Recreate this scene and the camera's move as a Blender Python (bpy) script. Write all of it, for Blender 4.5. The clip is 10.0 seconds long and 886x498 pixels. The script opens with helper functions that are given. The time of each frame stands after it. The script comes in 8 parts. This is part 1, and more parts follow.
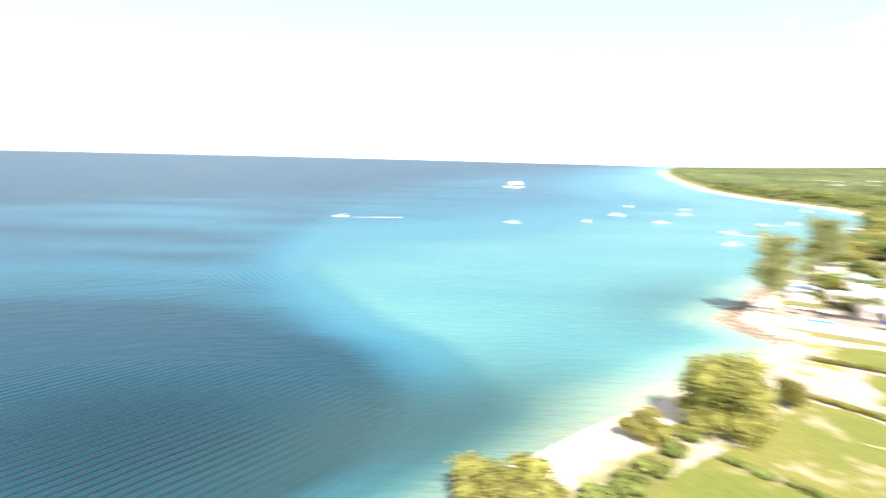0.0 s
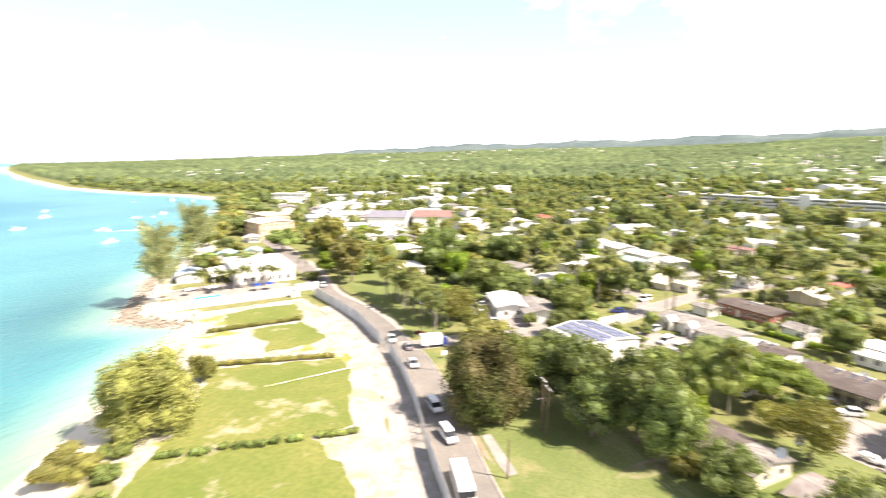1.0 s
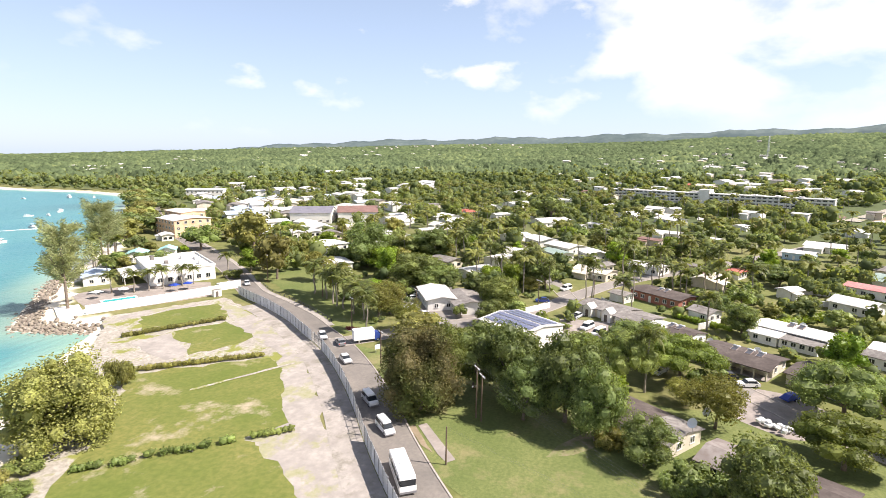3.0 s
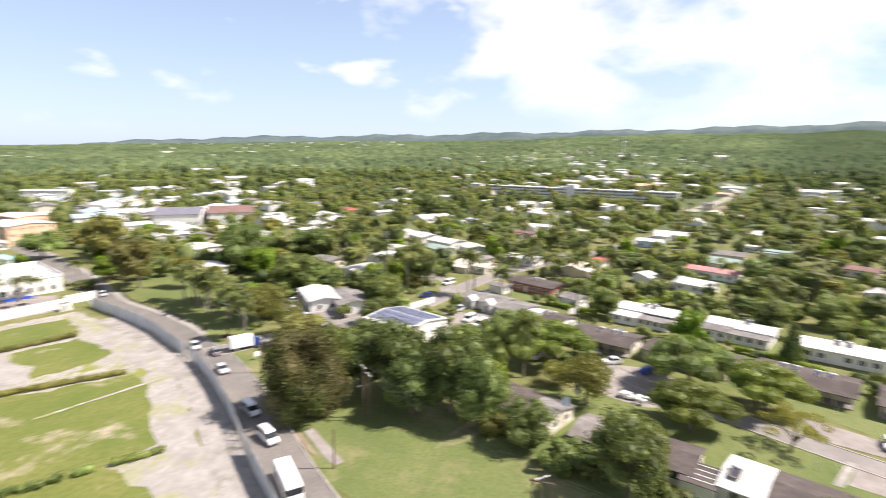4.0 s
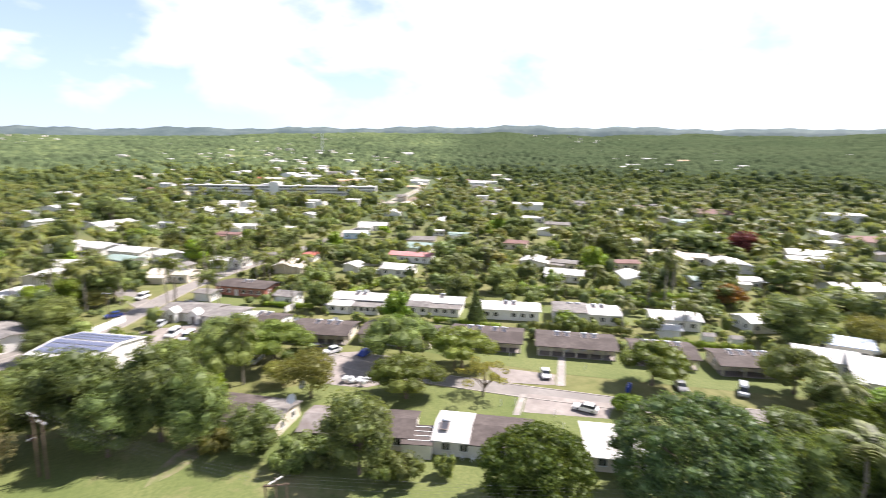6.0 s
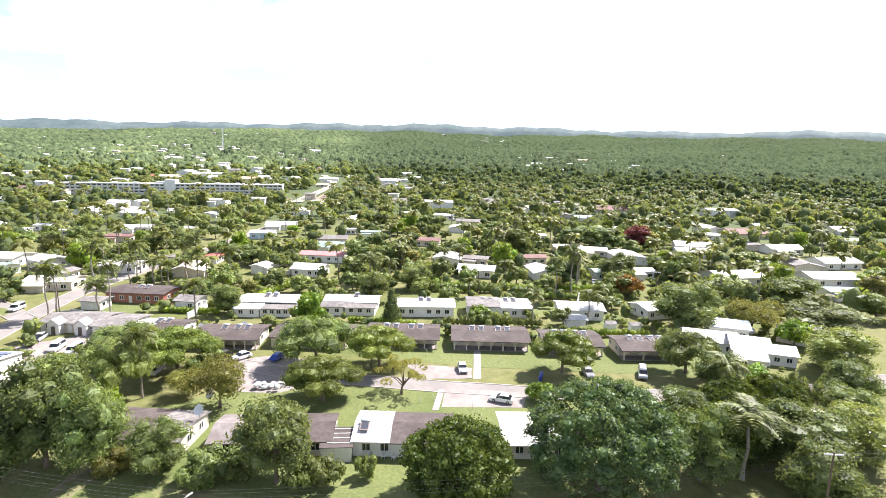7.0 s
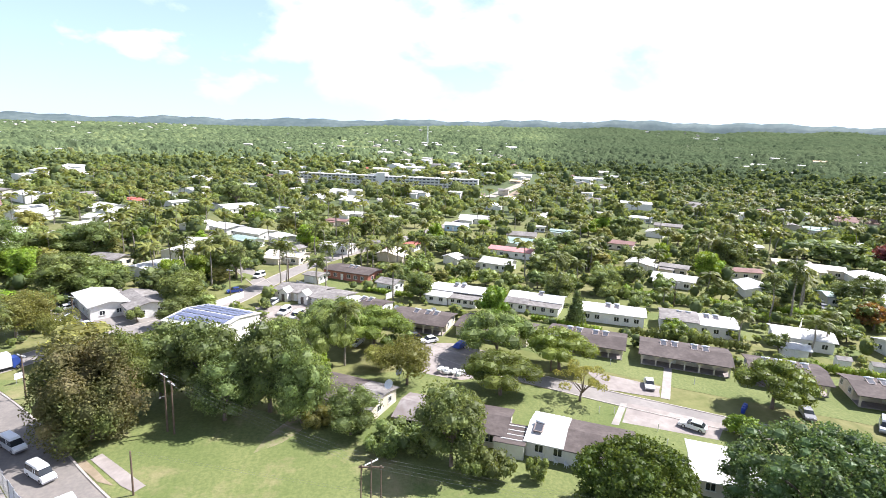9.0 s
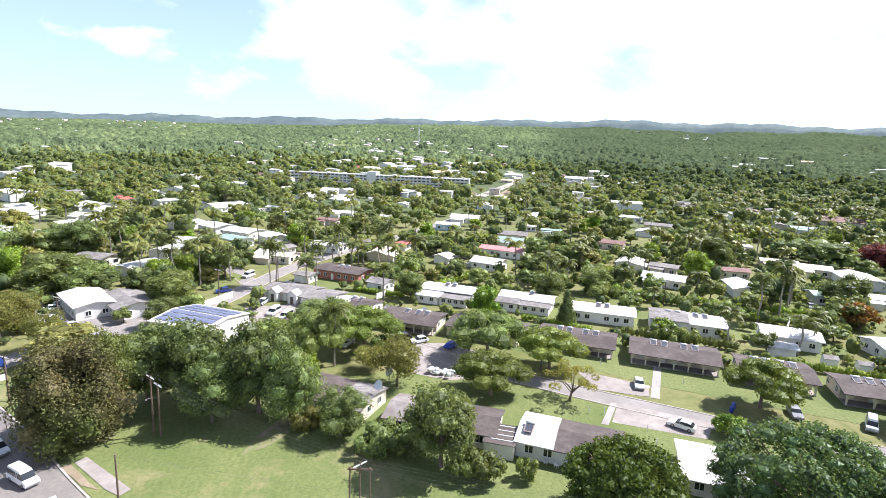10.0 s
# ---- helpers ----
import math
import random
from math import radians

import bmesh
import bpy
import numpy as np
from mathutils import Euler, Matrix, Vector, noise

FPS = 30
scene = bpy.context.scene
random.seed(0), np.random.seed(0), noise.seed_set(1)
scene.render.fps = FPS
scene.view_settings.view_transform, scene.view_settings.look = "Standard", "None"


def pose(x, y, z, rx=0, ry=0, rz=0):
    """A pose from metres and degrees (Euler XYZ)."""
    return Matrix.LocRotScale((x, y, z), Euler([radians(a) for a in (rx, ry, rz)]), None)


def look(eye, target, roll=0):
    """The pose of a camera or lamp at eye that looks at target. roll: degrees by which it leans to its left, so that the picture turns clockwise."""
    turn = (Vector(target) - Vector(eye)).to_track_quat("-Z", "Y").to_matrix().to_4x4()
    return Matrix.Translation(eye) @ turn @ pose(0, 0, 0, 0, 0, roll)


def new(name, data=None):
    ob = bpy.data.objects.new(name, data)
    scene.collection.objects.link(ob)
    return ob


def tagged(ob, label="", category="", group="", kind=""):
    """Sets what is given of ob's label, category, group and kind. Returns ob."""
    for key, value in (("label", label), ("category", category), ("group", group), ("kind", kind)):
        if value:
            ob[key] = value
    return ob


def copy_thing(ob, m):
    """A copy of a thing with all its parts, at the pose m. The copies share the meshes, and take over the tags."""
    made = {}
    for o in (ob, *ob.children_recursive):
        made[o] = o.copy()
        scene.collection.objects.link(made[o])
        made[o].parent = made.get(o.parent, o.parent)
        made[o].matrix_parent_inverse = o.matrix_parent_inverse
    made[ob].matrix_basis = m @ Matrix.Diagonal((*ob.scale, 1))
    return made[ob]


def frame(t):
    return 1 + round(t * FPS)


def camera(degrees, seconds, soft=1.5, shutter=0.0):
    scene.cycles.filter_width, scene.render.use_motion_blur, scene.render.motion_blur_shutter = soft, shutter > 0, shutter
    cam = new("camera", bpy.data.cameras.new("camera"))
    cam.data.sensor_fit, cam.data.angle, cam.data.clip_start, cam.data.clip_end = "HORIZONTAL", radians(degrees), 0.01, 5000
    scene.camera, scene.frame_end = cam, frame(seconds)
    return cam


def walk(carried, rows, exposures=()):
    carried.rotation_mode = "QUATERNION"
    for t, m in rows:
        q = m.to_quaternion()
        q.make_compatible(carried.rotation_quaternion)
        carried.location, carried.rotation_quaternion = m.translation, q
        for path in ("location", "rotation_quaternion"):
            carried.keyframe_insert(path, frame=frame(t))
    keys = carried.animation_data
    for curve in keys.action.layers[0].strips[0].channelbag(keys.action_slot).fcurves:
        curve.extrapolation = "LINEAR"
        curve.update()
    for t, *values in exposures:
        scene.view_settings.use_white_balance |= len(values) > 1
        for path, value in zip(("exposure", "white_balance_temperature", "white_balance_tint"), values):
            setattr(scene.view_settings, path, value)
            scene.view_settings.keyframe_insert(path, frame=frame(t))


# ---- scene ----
# The walk: a drone hovers some 45 m over the shore road and turns from the sea to the houses.
cam = camera(79.26, 10.0, soft=0.6, shutter=0.55)
PATH = [
    (0, look((1.662, -2.918, 45.265), (1.699, 6.934, 43.547), 1.55)),
    (0.5, look((1.427, -1.984, 45.260), (6.567, 6.437, 43.628), 0.17)),
    (0.7, look((1.213, -1.533, 45.232), (8.181, 5.435, 43.533), 0.18)),
    (0.9, look((0.998, -1.082, 45.204), (9.376, 4.108, 43.510), 0.18)),
    (1, look((0.891, -0.857, 45.190), (9.545, 3.869, 43.525), 0.19)),
    (1.1, look((0.688, -0.684, 45.197), (9.549, 3.641, 43.525), 0.19)),
    (1.2, look((0.486, -0.510, 45.204), (9.508, 3.462, 43.525), 0.18)),
    (1.3, look((0.283, -0.337, 45.211), (9.345, 3.542, 43.526), 0.18)),
    (1.5, look((-0.122, 0.009, 45.226), (8.980, 3.787, 43.530), 0.18)),
    (2, look((-0.570, 0.184, 45.159), (8.604, 3.772, 43.439), 0.45)),
    (3.5, look((-0.884, 0.051, 44.948), (8.445, 3.189, 43.183), 0.80)),
    (4, look((-0.754, -0.165, 44.976), (8.998, 1.172, 43.217), 0.80)),
    (4.5, look((-0.873, -0.003, 44.970), (8.937, -0.845, 43.223), 0.77)),
    (5, look((-0.761, 0.570, 44.831), (8.863, -1.513, 43.090), 0.84)),
    (5.5, look((-0.858, 0.464, 44.638), (8.650, -2.104, 42.903), 0.89)),
    (6, look((-0.807, 0.115, 44.492), (8.257, -3.739, 42.758), 0.86)),
    (6.2, look((-0.702, 0.242, 44.456), (8.068, -4.239, 42.720), 0.97)),
    (6.475, look((-0.557, 0.416, 44.406), (7.884, -4.656, 42.668), 1.11)),
    (6.75, look((-0.412, 0.591, 44.356), (7.877, -4.725, 42.618), 1.26)),
    (7.025, look((-0.268, 0.765, 44.307), (8.026, -4.544, 42.570), 1.40)),
    (7.3, look((-0.123, 0.940, 44.257), (8.301, -4.161, 42.523), 1.55)),
    (7.5, look((0.037, 1.096, 44.251), (8.605, -3.752, 42.495), 1.57)),
    (7.6, look((0.070, 1.069, 44.260), (8.807, -3.453, 42.465), 1.63)),
    (7.7, look((0.104, 1.043, 44.269), (9.212, -2.660, 42.442), 1.68)),
    (7.8, look((0.137, 1.016, 44.278), (9.523, -1.896, 42.426), 1.74)),
    (7.9, look((0.171, 0.989, 44.286), (9.724, -1.300, 42.417), 1.79)),
    (8, look((0.204, 0.962, 44.295), (9.824, -1.020, 42.415), 1.85)),
    (8.1, look((0.211, 0.900, 44.311), (9.847, -0.998, 42.429), 1.87)),
    (8.2, look((0.218, 0.838, 44.328), (9.859, -1.033, 42.444), 1.89)),
    (8.5, look((0.238, 0.652, 44.377), (9.873, -1.245, 42.487), 1.96)),
    (9, look((0.306, 0.506, 44.453), (9.896, -1.606, 42.561), 2.03)),
    (9.5, look((0.461, 0.315, 44.520), (10.019, -1.928, 42.622), 2.12)),
    (10, look((0.660, 0.200, 44.549), (10.212, -2.068, 42.645), 2.22)),
]
walk(cam, PATH, exposures=[(0.0, 1.5, 7150, 15), (0.5, 1.56, 7200, 15), (1.0, 1.55, 7200, 15), (1.6, 1.4, 7100, 15), (2.2, 1.12, 6950, 15), (3.3, 0.9, 6650, 15), (5.0, 0.88, 6550, 16), (6.2, 1.14, 6350, 17), (7.3, 1.42, 6200, 16), (8.2, 1.3, 6100, 16), (9.0, 1.2, 6000, 15), (10.0, 1.14, 5900, 15)])

# ---- sky, sun ----
SUN_EL, SUN_AZ = radians(49), radians(-80)
SUN_DIR = Vector((math.cos(SUN_EL) * math.cos(SUN_AZ), math.cos(SUN_EL) * math.sin(SUN_AZ), math.sin(SUN_EL)))


def make_world():
    w = bpy.data.worlds.new("sky")
    scene.world = w
    w.use_nodes = True
    nt = w.node_tree
    nd, ln = nt.nodes, nt.links
    bg = nd["Background"]
    sky = nd.new("ShaderNodeTexSky")
    sky.sky_type = "NISHITA"
    sky.sun_disc = False
    sky.sun_elevation = SUN_EL
    sky.sun_rotation = radians(90) - SUN_AZ
    sky.air_density, sky.dust_density, sky.ozone_density = 1.0, 0.7, 1.4
    tc = nd.new("ShaderNodeTexCoord")
    sep = nd.new("ShaderNodeSeparateXYZ")
    ln.new(tc.outputs["Generated"], sep.inputs[0])

    def mth(op, a, b=0.0, clamp=False):
        n = nd.new("ShaderNodeMath")
        n.operation, n.use_clamp = op, clamp
        for i, v in enumerate((a, b)):
            if isinstance(v, (int, float)):
                n.inputs[i].default_value = v
            else:
                ln.new(v, n.inputs[i])
        return n.outputs[0]
    # cumulus clouds, flattened a little towards the horizon
    ns = nd.new("ShaderNodeTexNoise")
    ns.inputs["Scale"].default_value, ns.inputs["Detail"].default_value, ns.inputs["Roughness"].default_value = 3.4, 8.0, 0.54
    ns.inputs["Distortion"].default_value = 0.088
    mp = nd.new("ShaderNodeMapping")
    mp.inputs["Location"].default_value, mp.inputs["Scale"].default_value = CLOUD_SHIFT, (1.0, 1.0, 1.9)
    ln.new(tc.outputs["Generated"], mp.inputs[0])
    ln.new(mp.outputs[0], ns.inputs["Vector"])
    # the bank thickens towards the sun's side of the sky
    side = mth("SUBTRACT", mth("SUBTRACT", sep.outputs[2], 0.105), mth("MULTIPLY", sep.outputs[1], 0.34))
    side = mth("MAXIMUM", mth("MINIMUM", mth("MULTIPLY", side, 1.6), 0.22), -0.3)
    cover = mth("ADD", side, mth("ADD", mth("MULTIPLY", mth("SUBTRACT", ns.outputs[0], 0.5), 1.7), 0.5))
    ramp = nd.new("ShaderNodeValToRGB")
    ramp.color_ramp.elements[0].position, ramp.color_ramp.elements[1].position = 0.5, 0.76
    ln.new(cover, ramp.inputs[0])
    # small fair-weather puffs low over the land
    np_ = nd.new("ShaderNodeTexNoise")
    np_.inputs["Scale"].default_value, np_.inputs["Detail"].default_value, np_.inputs["Roughness"].default_value = 8.5, 7.0, 0.5
    ln.new(mp.outputs[0], np_.inputs["Vector"])
    r2 = nd.new("ShaderNodeValToRGB")
    r2.color_ramp.elements[0].position, r2.color_ramp.elements[1].position = 0.585, 0.72
    ln.new(np_.outputs[0], r2.inputs[0])
    puffs = mth("MULTIPLY", mth("MULTIPLY", r2.outputs[0], 0.85), mth("MULTIPLY", mth("SUBTRACT", sep.outputs[0], 0.45), 3.0, True))
    low = mth("SUBTRACT", 1.0, mth("MULTIPLY", mth("SUBTRACT", sep.outputs[2], 0.34), 4.0, True), True)
    mask = mth("MULTIPLY", mth("MAXIMUM", ramp.outputs[0], puffs), mth("MULTIPLY", mth("SUBTRACT", sep.outputs[2], 0.02), 8.0, True))
    mask = mth("MULTIPLY", mask, mth("ADD", mth("MULTIPLY", low, 0.85), 0.15))
    haze = nd.new("ShaderNodeMix")
    haze.data_type = "RGBA"
    ln.new(mth("ADD", mth("MULTIPLY", mth("SUBTRACT", 1.0, mth("MULTIPLY", mth("ABSOLUTE", sep.outputs[2]), 3.0), True), 0.3), mth("MULTIPLY", low, 0.3)), haze.inputs[0])
    ln.new(sky.outputs[0], haze.inputs[6])
    haze.inputs[7].default_value = (6.5, 8.2, 11.0, 1)
    mix = nd.new("ShaderNodeMix")
    mix.data_type = "RGBA"
    ln.new(mask, mix.inputs[0])
    ln.new(haze.outputs[2], mix.inputs[6])
    mix.inputs[7].default_value = (9.6, 9.6, 9.8, 1)
    ln.new(mix.outputs[2], bg.inputs[0])
    bg.inputs[1].default_value = 0.072


CLOUD_SHIFT = (2.3, 0.7, 0.0)
make_world()
sun = new("sun", bpy.data.lights.new("sun", "SUN"))
sun.data.energy, sun.data.angle, sun.data.color = 5.0, radians(0.53), (1.0, 0.95, 0.87)
sun.matrix_world = look((0, 0, 300), Vector((0, 0, 300)) - SUN_DIR)

# ---- materials ----
def mat(name, a, b, scale=1.0, rough=0.8, c=None, scale2=8.0, bump=0.0, metal=0.0, coords="world", leaf=0.0, vary=0.0, amount=0.5, island=0.0):
    """Two colours mixed by a broad noise, a third or the first darkened by a fine one; optional bump, translucency and per-object hue."""
    m = bpy.data.materials.new(name)
    m.use_nodes = True
    nt = m.node_tree
    nd, ln = nt.nodes, nt.links
    p = nd["Principled BSDF"]
    if coords == "world":
        pos = nd.new("ShaderNodeNewGeometry").outputs["Position"]
    else:
        pos = nd.new("ShaderNodeTexCoord").outputs["Object"]

    def nz(s, detail=5.0, rg=0.6):
        n = nd.new("ShaderNodeTexNoise")
        n.inputs["Scale"].default_value, n.inputs["Detail"].default_value, n.inputs["Roughness"].default_value = s, detail, rg
        ln.new(pos, n.inputs["Vector"])
        r = nd.new("ShaderNodeValToRGB")
        r.color_ramp.elements[0].position, r.color_ramp.elements[1].position = 0.36, 0.64
        ln.new(n.outputs[0], r.inputs[0])
        return r.outputs[0], n.outputs[0]

    def mix(f, x, y):
        n = nd.new("ShaderNodeMix")
        n.data_type = "RGBA"
        for i, v in ((0, f), (6, x), (7, y)):
            if isinstance(v, tuple):
                n.inputs[i].default_value = (*v, 1)
            elif isinstance(v, float):
                n.inputs[i].default_value = v
            else:
                ln.new(v, n.inputs[i])
        return n.outputs[2]

    def scaled(v, k):
        n = nd.new("ShaderNodeMath")
        n.operation = "MULTIPLY"
        ln.new(v, n.inputs[0])
        n.inputs[1].default_value = k
        return n.outputs[0]
    f1, _ = nz(scale)
    f2, raw = nz(scale2, 6.0)
    col = mix(f1, a, b)
    col = mix(scaled(f2, amount), col, c if c else tuple(x * 0.6 for x in a))
    if vary or island:
        rnd = nd.new("ShaderNodeObjectInfo").outputs["Random"] if vary else nd.new("ShaderNodeNewGeometry").outputs["Random Per Island"]
        k = vary or island
        hsv = nd.new("ShaderNodeHueSaturation")
        mr = nd.new("ShaderNodeMapRange")
        ln.new(rnd, mr.inputs[0])
        mr.inputs[3].default_value, mr.inputs[4].default_value = 1 - k, 1 + k
        ln.new(mr.outputs[0], hsv.inputs["Value"])
        mh = nd.new("ShaderNodeMapRange")
        sw = nd.new("ShaderNodeMath")
        sw.operation = "FRACT"
        ln.new(scaled(rnd, 7.31), sw.inputs[0])
        ln.new(sw.outputs[0], mh.inputs[0])
        mh.inputs[3].default_value, mh.inputs[4].default_value = 0.5 - 0.05 * k, 0.5 + 0.05 * k
        ln.new(mh.outputs[0], hsv.inputs["Hue"])
        ln.new(col, hsv.inputs["Color"])
        col = hsv.outputs[0]
    ln.new(col, p.inputs["Base Color"])
    p.inputs["Roughness"].default_value, p.inputs["Metallic"].default_value = rough, metal
    if rough >= 0.75:
        p.inputs["Specular IOR Level"].default_value = 0.2
    if bump:
        bp = nd.new("ShaderNodeBump")
        bp.inputs["Strength"].default_value, bp.inputs["Distance"].default_value = bump, 0.3
        ln.new(raw, bp.inputs["Height"])
        ln.new(bp.outputs[0], p.inputs["Normal"])
    if leaf:
        tr = nd.new("ShaderNodeBsdfTranslucent")
        glow = nd.new("ShaderNodeMix")
        glow.data_type, glow.blend_type = "RGBA", "MULTIPLY"
        glow.inputs[0].default_value = 1.0
        ln.new(col, glow.inputs[6])
        glow.inputs[7].default_value = (1.75, 1.6, 0.75, 1)
        ln.new(glow.outputs[2], tr.inputs[0])
        ms = nd.new("ShaderNodeMixShader")
        ms.inputs[0].default_value = leaf
        out = nd["Material Output"]
        ln.new(p.outputs[0], ms.inputs[1])
        ln.new(tr.outputs[0], ms.inputs[2])
        ln.new(ms.outputs[0], out.inputs[0])
        p.inputs["Specular IOR Level"].default_value = 0.15
    return m


def leaf_by_leaf(m, k):
    """Lighter and darker leaves side by side."""
    nd, ln = m.node_tree.nodes, m.node_tree.links
    col = nd["Principled BSDF"].inputs["Base Color"].links[0].from_socket
    mr = nd.new("ShaderNodeMapRange")
    ln.new(nd.new("ShaderNodeNewGeometry").outputs["Random Per Island"], mr.inputs[0])
    mr.inputs[3].default_value, mr.inputs[4].default_value = 1 - k, 1 + k
    hsv = nd.new("ShaderNodeHueSaturation")
    ln.new(mr.outputs[0], hsv.inputs["Value"])
    for l in [l for l in ln if l.from_socket == col]:
        t = l.to_socket
        ln.remove(l)
        ln.new(hsv.outputs[0], t)
    ln.new(col, hsv.inputs["Color"])
    return m


def leafmat(name, a, b, c, k=0.25, leaf=0.34):
    a, b, c = ((v[0] * 1.14, v[1] * 1.12, v[2] * 1.02) for v in (a, b, c))
    m = mat(name, a, b, 0.25, 0.5, c, 1.3, leaf=leaf, vary=k, coords="object")
    m.node_tree.nodes["Principled BSDF"].inputs["Specular IOR Level"].default_value = 0.25
    return leaf_by_leaf(m, 0.45)


LEAF = leafmat("leaf_green", (0.147, 0.194, 0.06), (0.222, 0.261, 0.092), (0.075, 0.104, 0.034))
LEAF_DARK = leafmat("leaf_dark", (0.121, 0.163, 0.06), (0.186, 0.223, 0.086), (0.06, 0.086, 0.032))
LEAF_MANGO = leafmat("leaf_blue_green", (0.075, 0.125, 0.05), (0.15, 0.205, 0.1), (0.035, 0.066, 0.024), 0.1)
LEAF_FINE = leafmat("leaf_fine_yellow_green", (0.12, 0.165, 0.034), (0.18, 0.215, 0.052), (0.062, 0.085, 0.018))
LEAF_DEEP = leafmat("leaf_deep_green", (0.055, 0.09, 0.02), (0.1, 0.135, 0.03), (0.03, 0.05, 0.012), 0.1)
LEAF_CAS = leafmat("leaf_wispy", (0.245, 0.275, 0.165), (0.315, 0.345, 0.22), (0.17, 0.2, 0.11), 0.1, 0.35)
LEAF_BRIGHT = leafmat("leaf_bright", (0.15, 0.24, 0.03), (0.22, 0.29, 0.045), (0.09, 0.16, 0.022))
LEAF_OLIVE = leafmat("leaf_olive", (0.18, 0.19, 0.055), (0.24, 0.235, 0.085), (0.11, 0.12, 0.036))
LEAF_BROWN = leaf_by_leaf(mat("leaf_brown_green", (0.19, 0.155, 0.08), (0.115, 0.145, 0.042), 0.11, 0.65, (0.07, 0.085, 0.028), 1.1, leaf=0.3, coords="object"), 0.45)
LEAF_SEA = leafmat("leaf_grey_green", (0.23, 0.25, 0.085), (0.31, 0.31, 0.115), (0.14, 0.165, 0.05), 0.15, 0.28)
LEAF_RED = leafmat("leaf_dark_red", (0.16, 0.045, 0.05), (0.2, 0.06, 0.07), (0.09, 0.04, 0.03))
LEAF_ORANGE = leafmat("leaf_orange", (0.2, 0.14, 0.04), (0.12, 0.15, 0.04), (0.34, 0.1, 0.03))
LEAF_PALM = leafmat("leaf_palm", (0.115, 0.145, 0.045), (0.165, 0.185, 0.066), (0.075, 0.095, 0.028), 0.25, 0.34)
LEAF_PALM_PALE = leafmat("leaf_palm_pale", (0.17, 0.19, 0.05), (0.24, 0.24, 0.075), (0.11, 0.13, 0.03), 0.25, 0.4)
WOODS = mat("woods", (0.11, 0.15, 0.055), (0.16, 0.19, 0.075), 0.006, 0.6, (0.07, 0.1, 0.04), 0.3, leaf=0.36, island=0.32)


def woods_tint(m):
    """Kinds of tree side by side: each takes its own green from the tree's tint, which also carries painted shade."""
    nd, ln = m.node_tree.nodes, m.node_tree.links
    p = nd["Principled BSDF"]
    p.inputs["Specular IOR Level"].default_value = 0.05
    col = p.inputs["Base Color"].links[0].from_socket
    at = nd.new("ShaderNodeAttribute")
    at.attribute_name = "tint"
    r = nd.new("ShaderNodeValToRGB")
    r.color_ramp.interpolation = "LINEAR"
    r.color_ramp.elements[0].color, r.color_ramp.elements[1].color = (0.036, 0.054, 0.03, 1), (0.25, 0.225, 0.12, 1)
    for at_, c in ((0.3, (0.1, 0.137, 0.066)), (0.55, (0.178, 0.214, 0.09)), (0.75, (0.25, 0.29, 0.105)), (0.86, (0.23, 0.3, 0.075))):
        r.color_ramp.elements.new(at_).color = (*c, 1)
    ln.new(at.outputs["Fac"], r.inputs[0])
    n = nd.new("ShaderNodeMix")
    n.data_type = "RGBA"
    n.inputs[0].default_value = 0.68
    ln.new(col, n.inputs[6])
    ln.new(r.outputs[0], n.inputs[7])
    for l in [l for l in ln if l.from_socket == col and l.to_node != n]:
        t = l.to_socket
        ln.remove(l)
        ln.new(n.outputs[2], t)


woods_tint(WOODS)
CANOPY = mat("closed_canopy", (0.105, 0.135, 0.064), (0.155, 0.178, 0.09), 0.006, 0.7, (0.055, 0.074, 0.04), 0.25, bump=0.6)
woods_tint(CANOPY)
CANOPY.node_tree.nodes["Principled BSDF"].inputs["Specular IOR Level"].default_value = 0.0
# distance haze put into the ridge's base colour and a weak emission
HAZE_PAINT = mat("painted_haze", (0.06, 0.084, 0.086), (0.1, 0.125, 0.12), 0.006, 0.95, (0.05, 0.07, 0.074), 0.03)
HAZE_PAINT.node_tree.nodes["Principled BSDF"].inputs["Emission Strength"].default_value = 0.4
HAZE_PAINT.node_tree.links.new(HAZE_PAINT.node_tree.nodes["Principled BSDF"].inputs["Base Color"].links[0].from_socket, HAZE_PAINT.node_tree.nodes["Principled BSDF"].inputs["Emission Color"])
BARK = mat("bark", (0.16, 0.12, 0.09), (0.25, 0.21, 0.17), 0.8, 0.9, scale2=6, coords="object")
PALM_BARK = mat("palm_bark", (0.26, 0.23, 0.19), (0.36, 0.32, 0.27), 1.0, 0.9, scale2=8, coords="object")
ROAD = mat("asphalt_worn", (0.17, 0.155, 0.14), (0.24, 0.215, 0.19), 0.12, 0.85, (0.13, 0.12, 0.115), 1.6, 0.05)
LANE = mat("asphalt_pale", (0.23, 0.21, 0.194), (0.3, 0.275, 0.252), 0.15, 0.9, (0.18, 0.162, 0.15), 1.2, 0.05)
CONCRETE = mat("concrete_pale", (0.27, 0.235, 0.215), (0.36, 0.32, 0.29), 0.18, 0.9, (0.19, 0.165, 0.15), 0.7, 0.05)
SLAB = mat("concrete_grey_slab", (0.29, 0.262, 0.238), (0.4, 0.365, 0.33), 0.25, 0.9, (0.23, 0.21, 0.195), 0.8, 0.05)
KERB = mat("kerb_concrete", (0.36, 0.32, 0.285), (0.45, 0.41, 0.37), 0.4, 0.9, scale2=3)
GRASS = mat("mown_grass", (0.125, 0.155, 0.048), (0.19, 0.205, 0.076), 0.06, 0.9, (0.082, 0.11, 0.035), 1.8, 0.3, amount=0.6)
GRASS_LOT = mat("lot_grass", (0.125, 0.155, 0.034), (0.2, 0.195, 0.06), 0.06, 0.9, (0.085, 0.115, 0.025), 1.1, 0.2, amount=0.6)


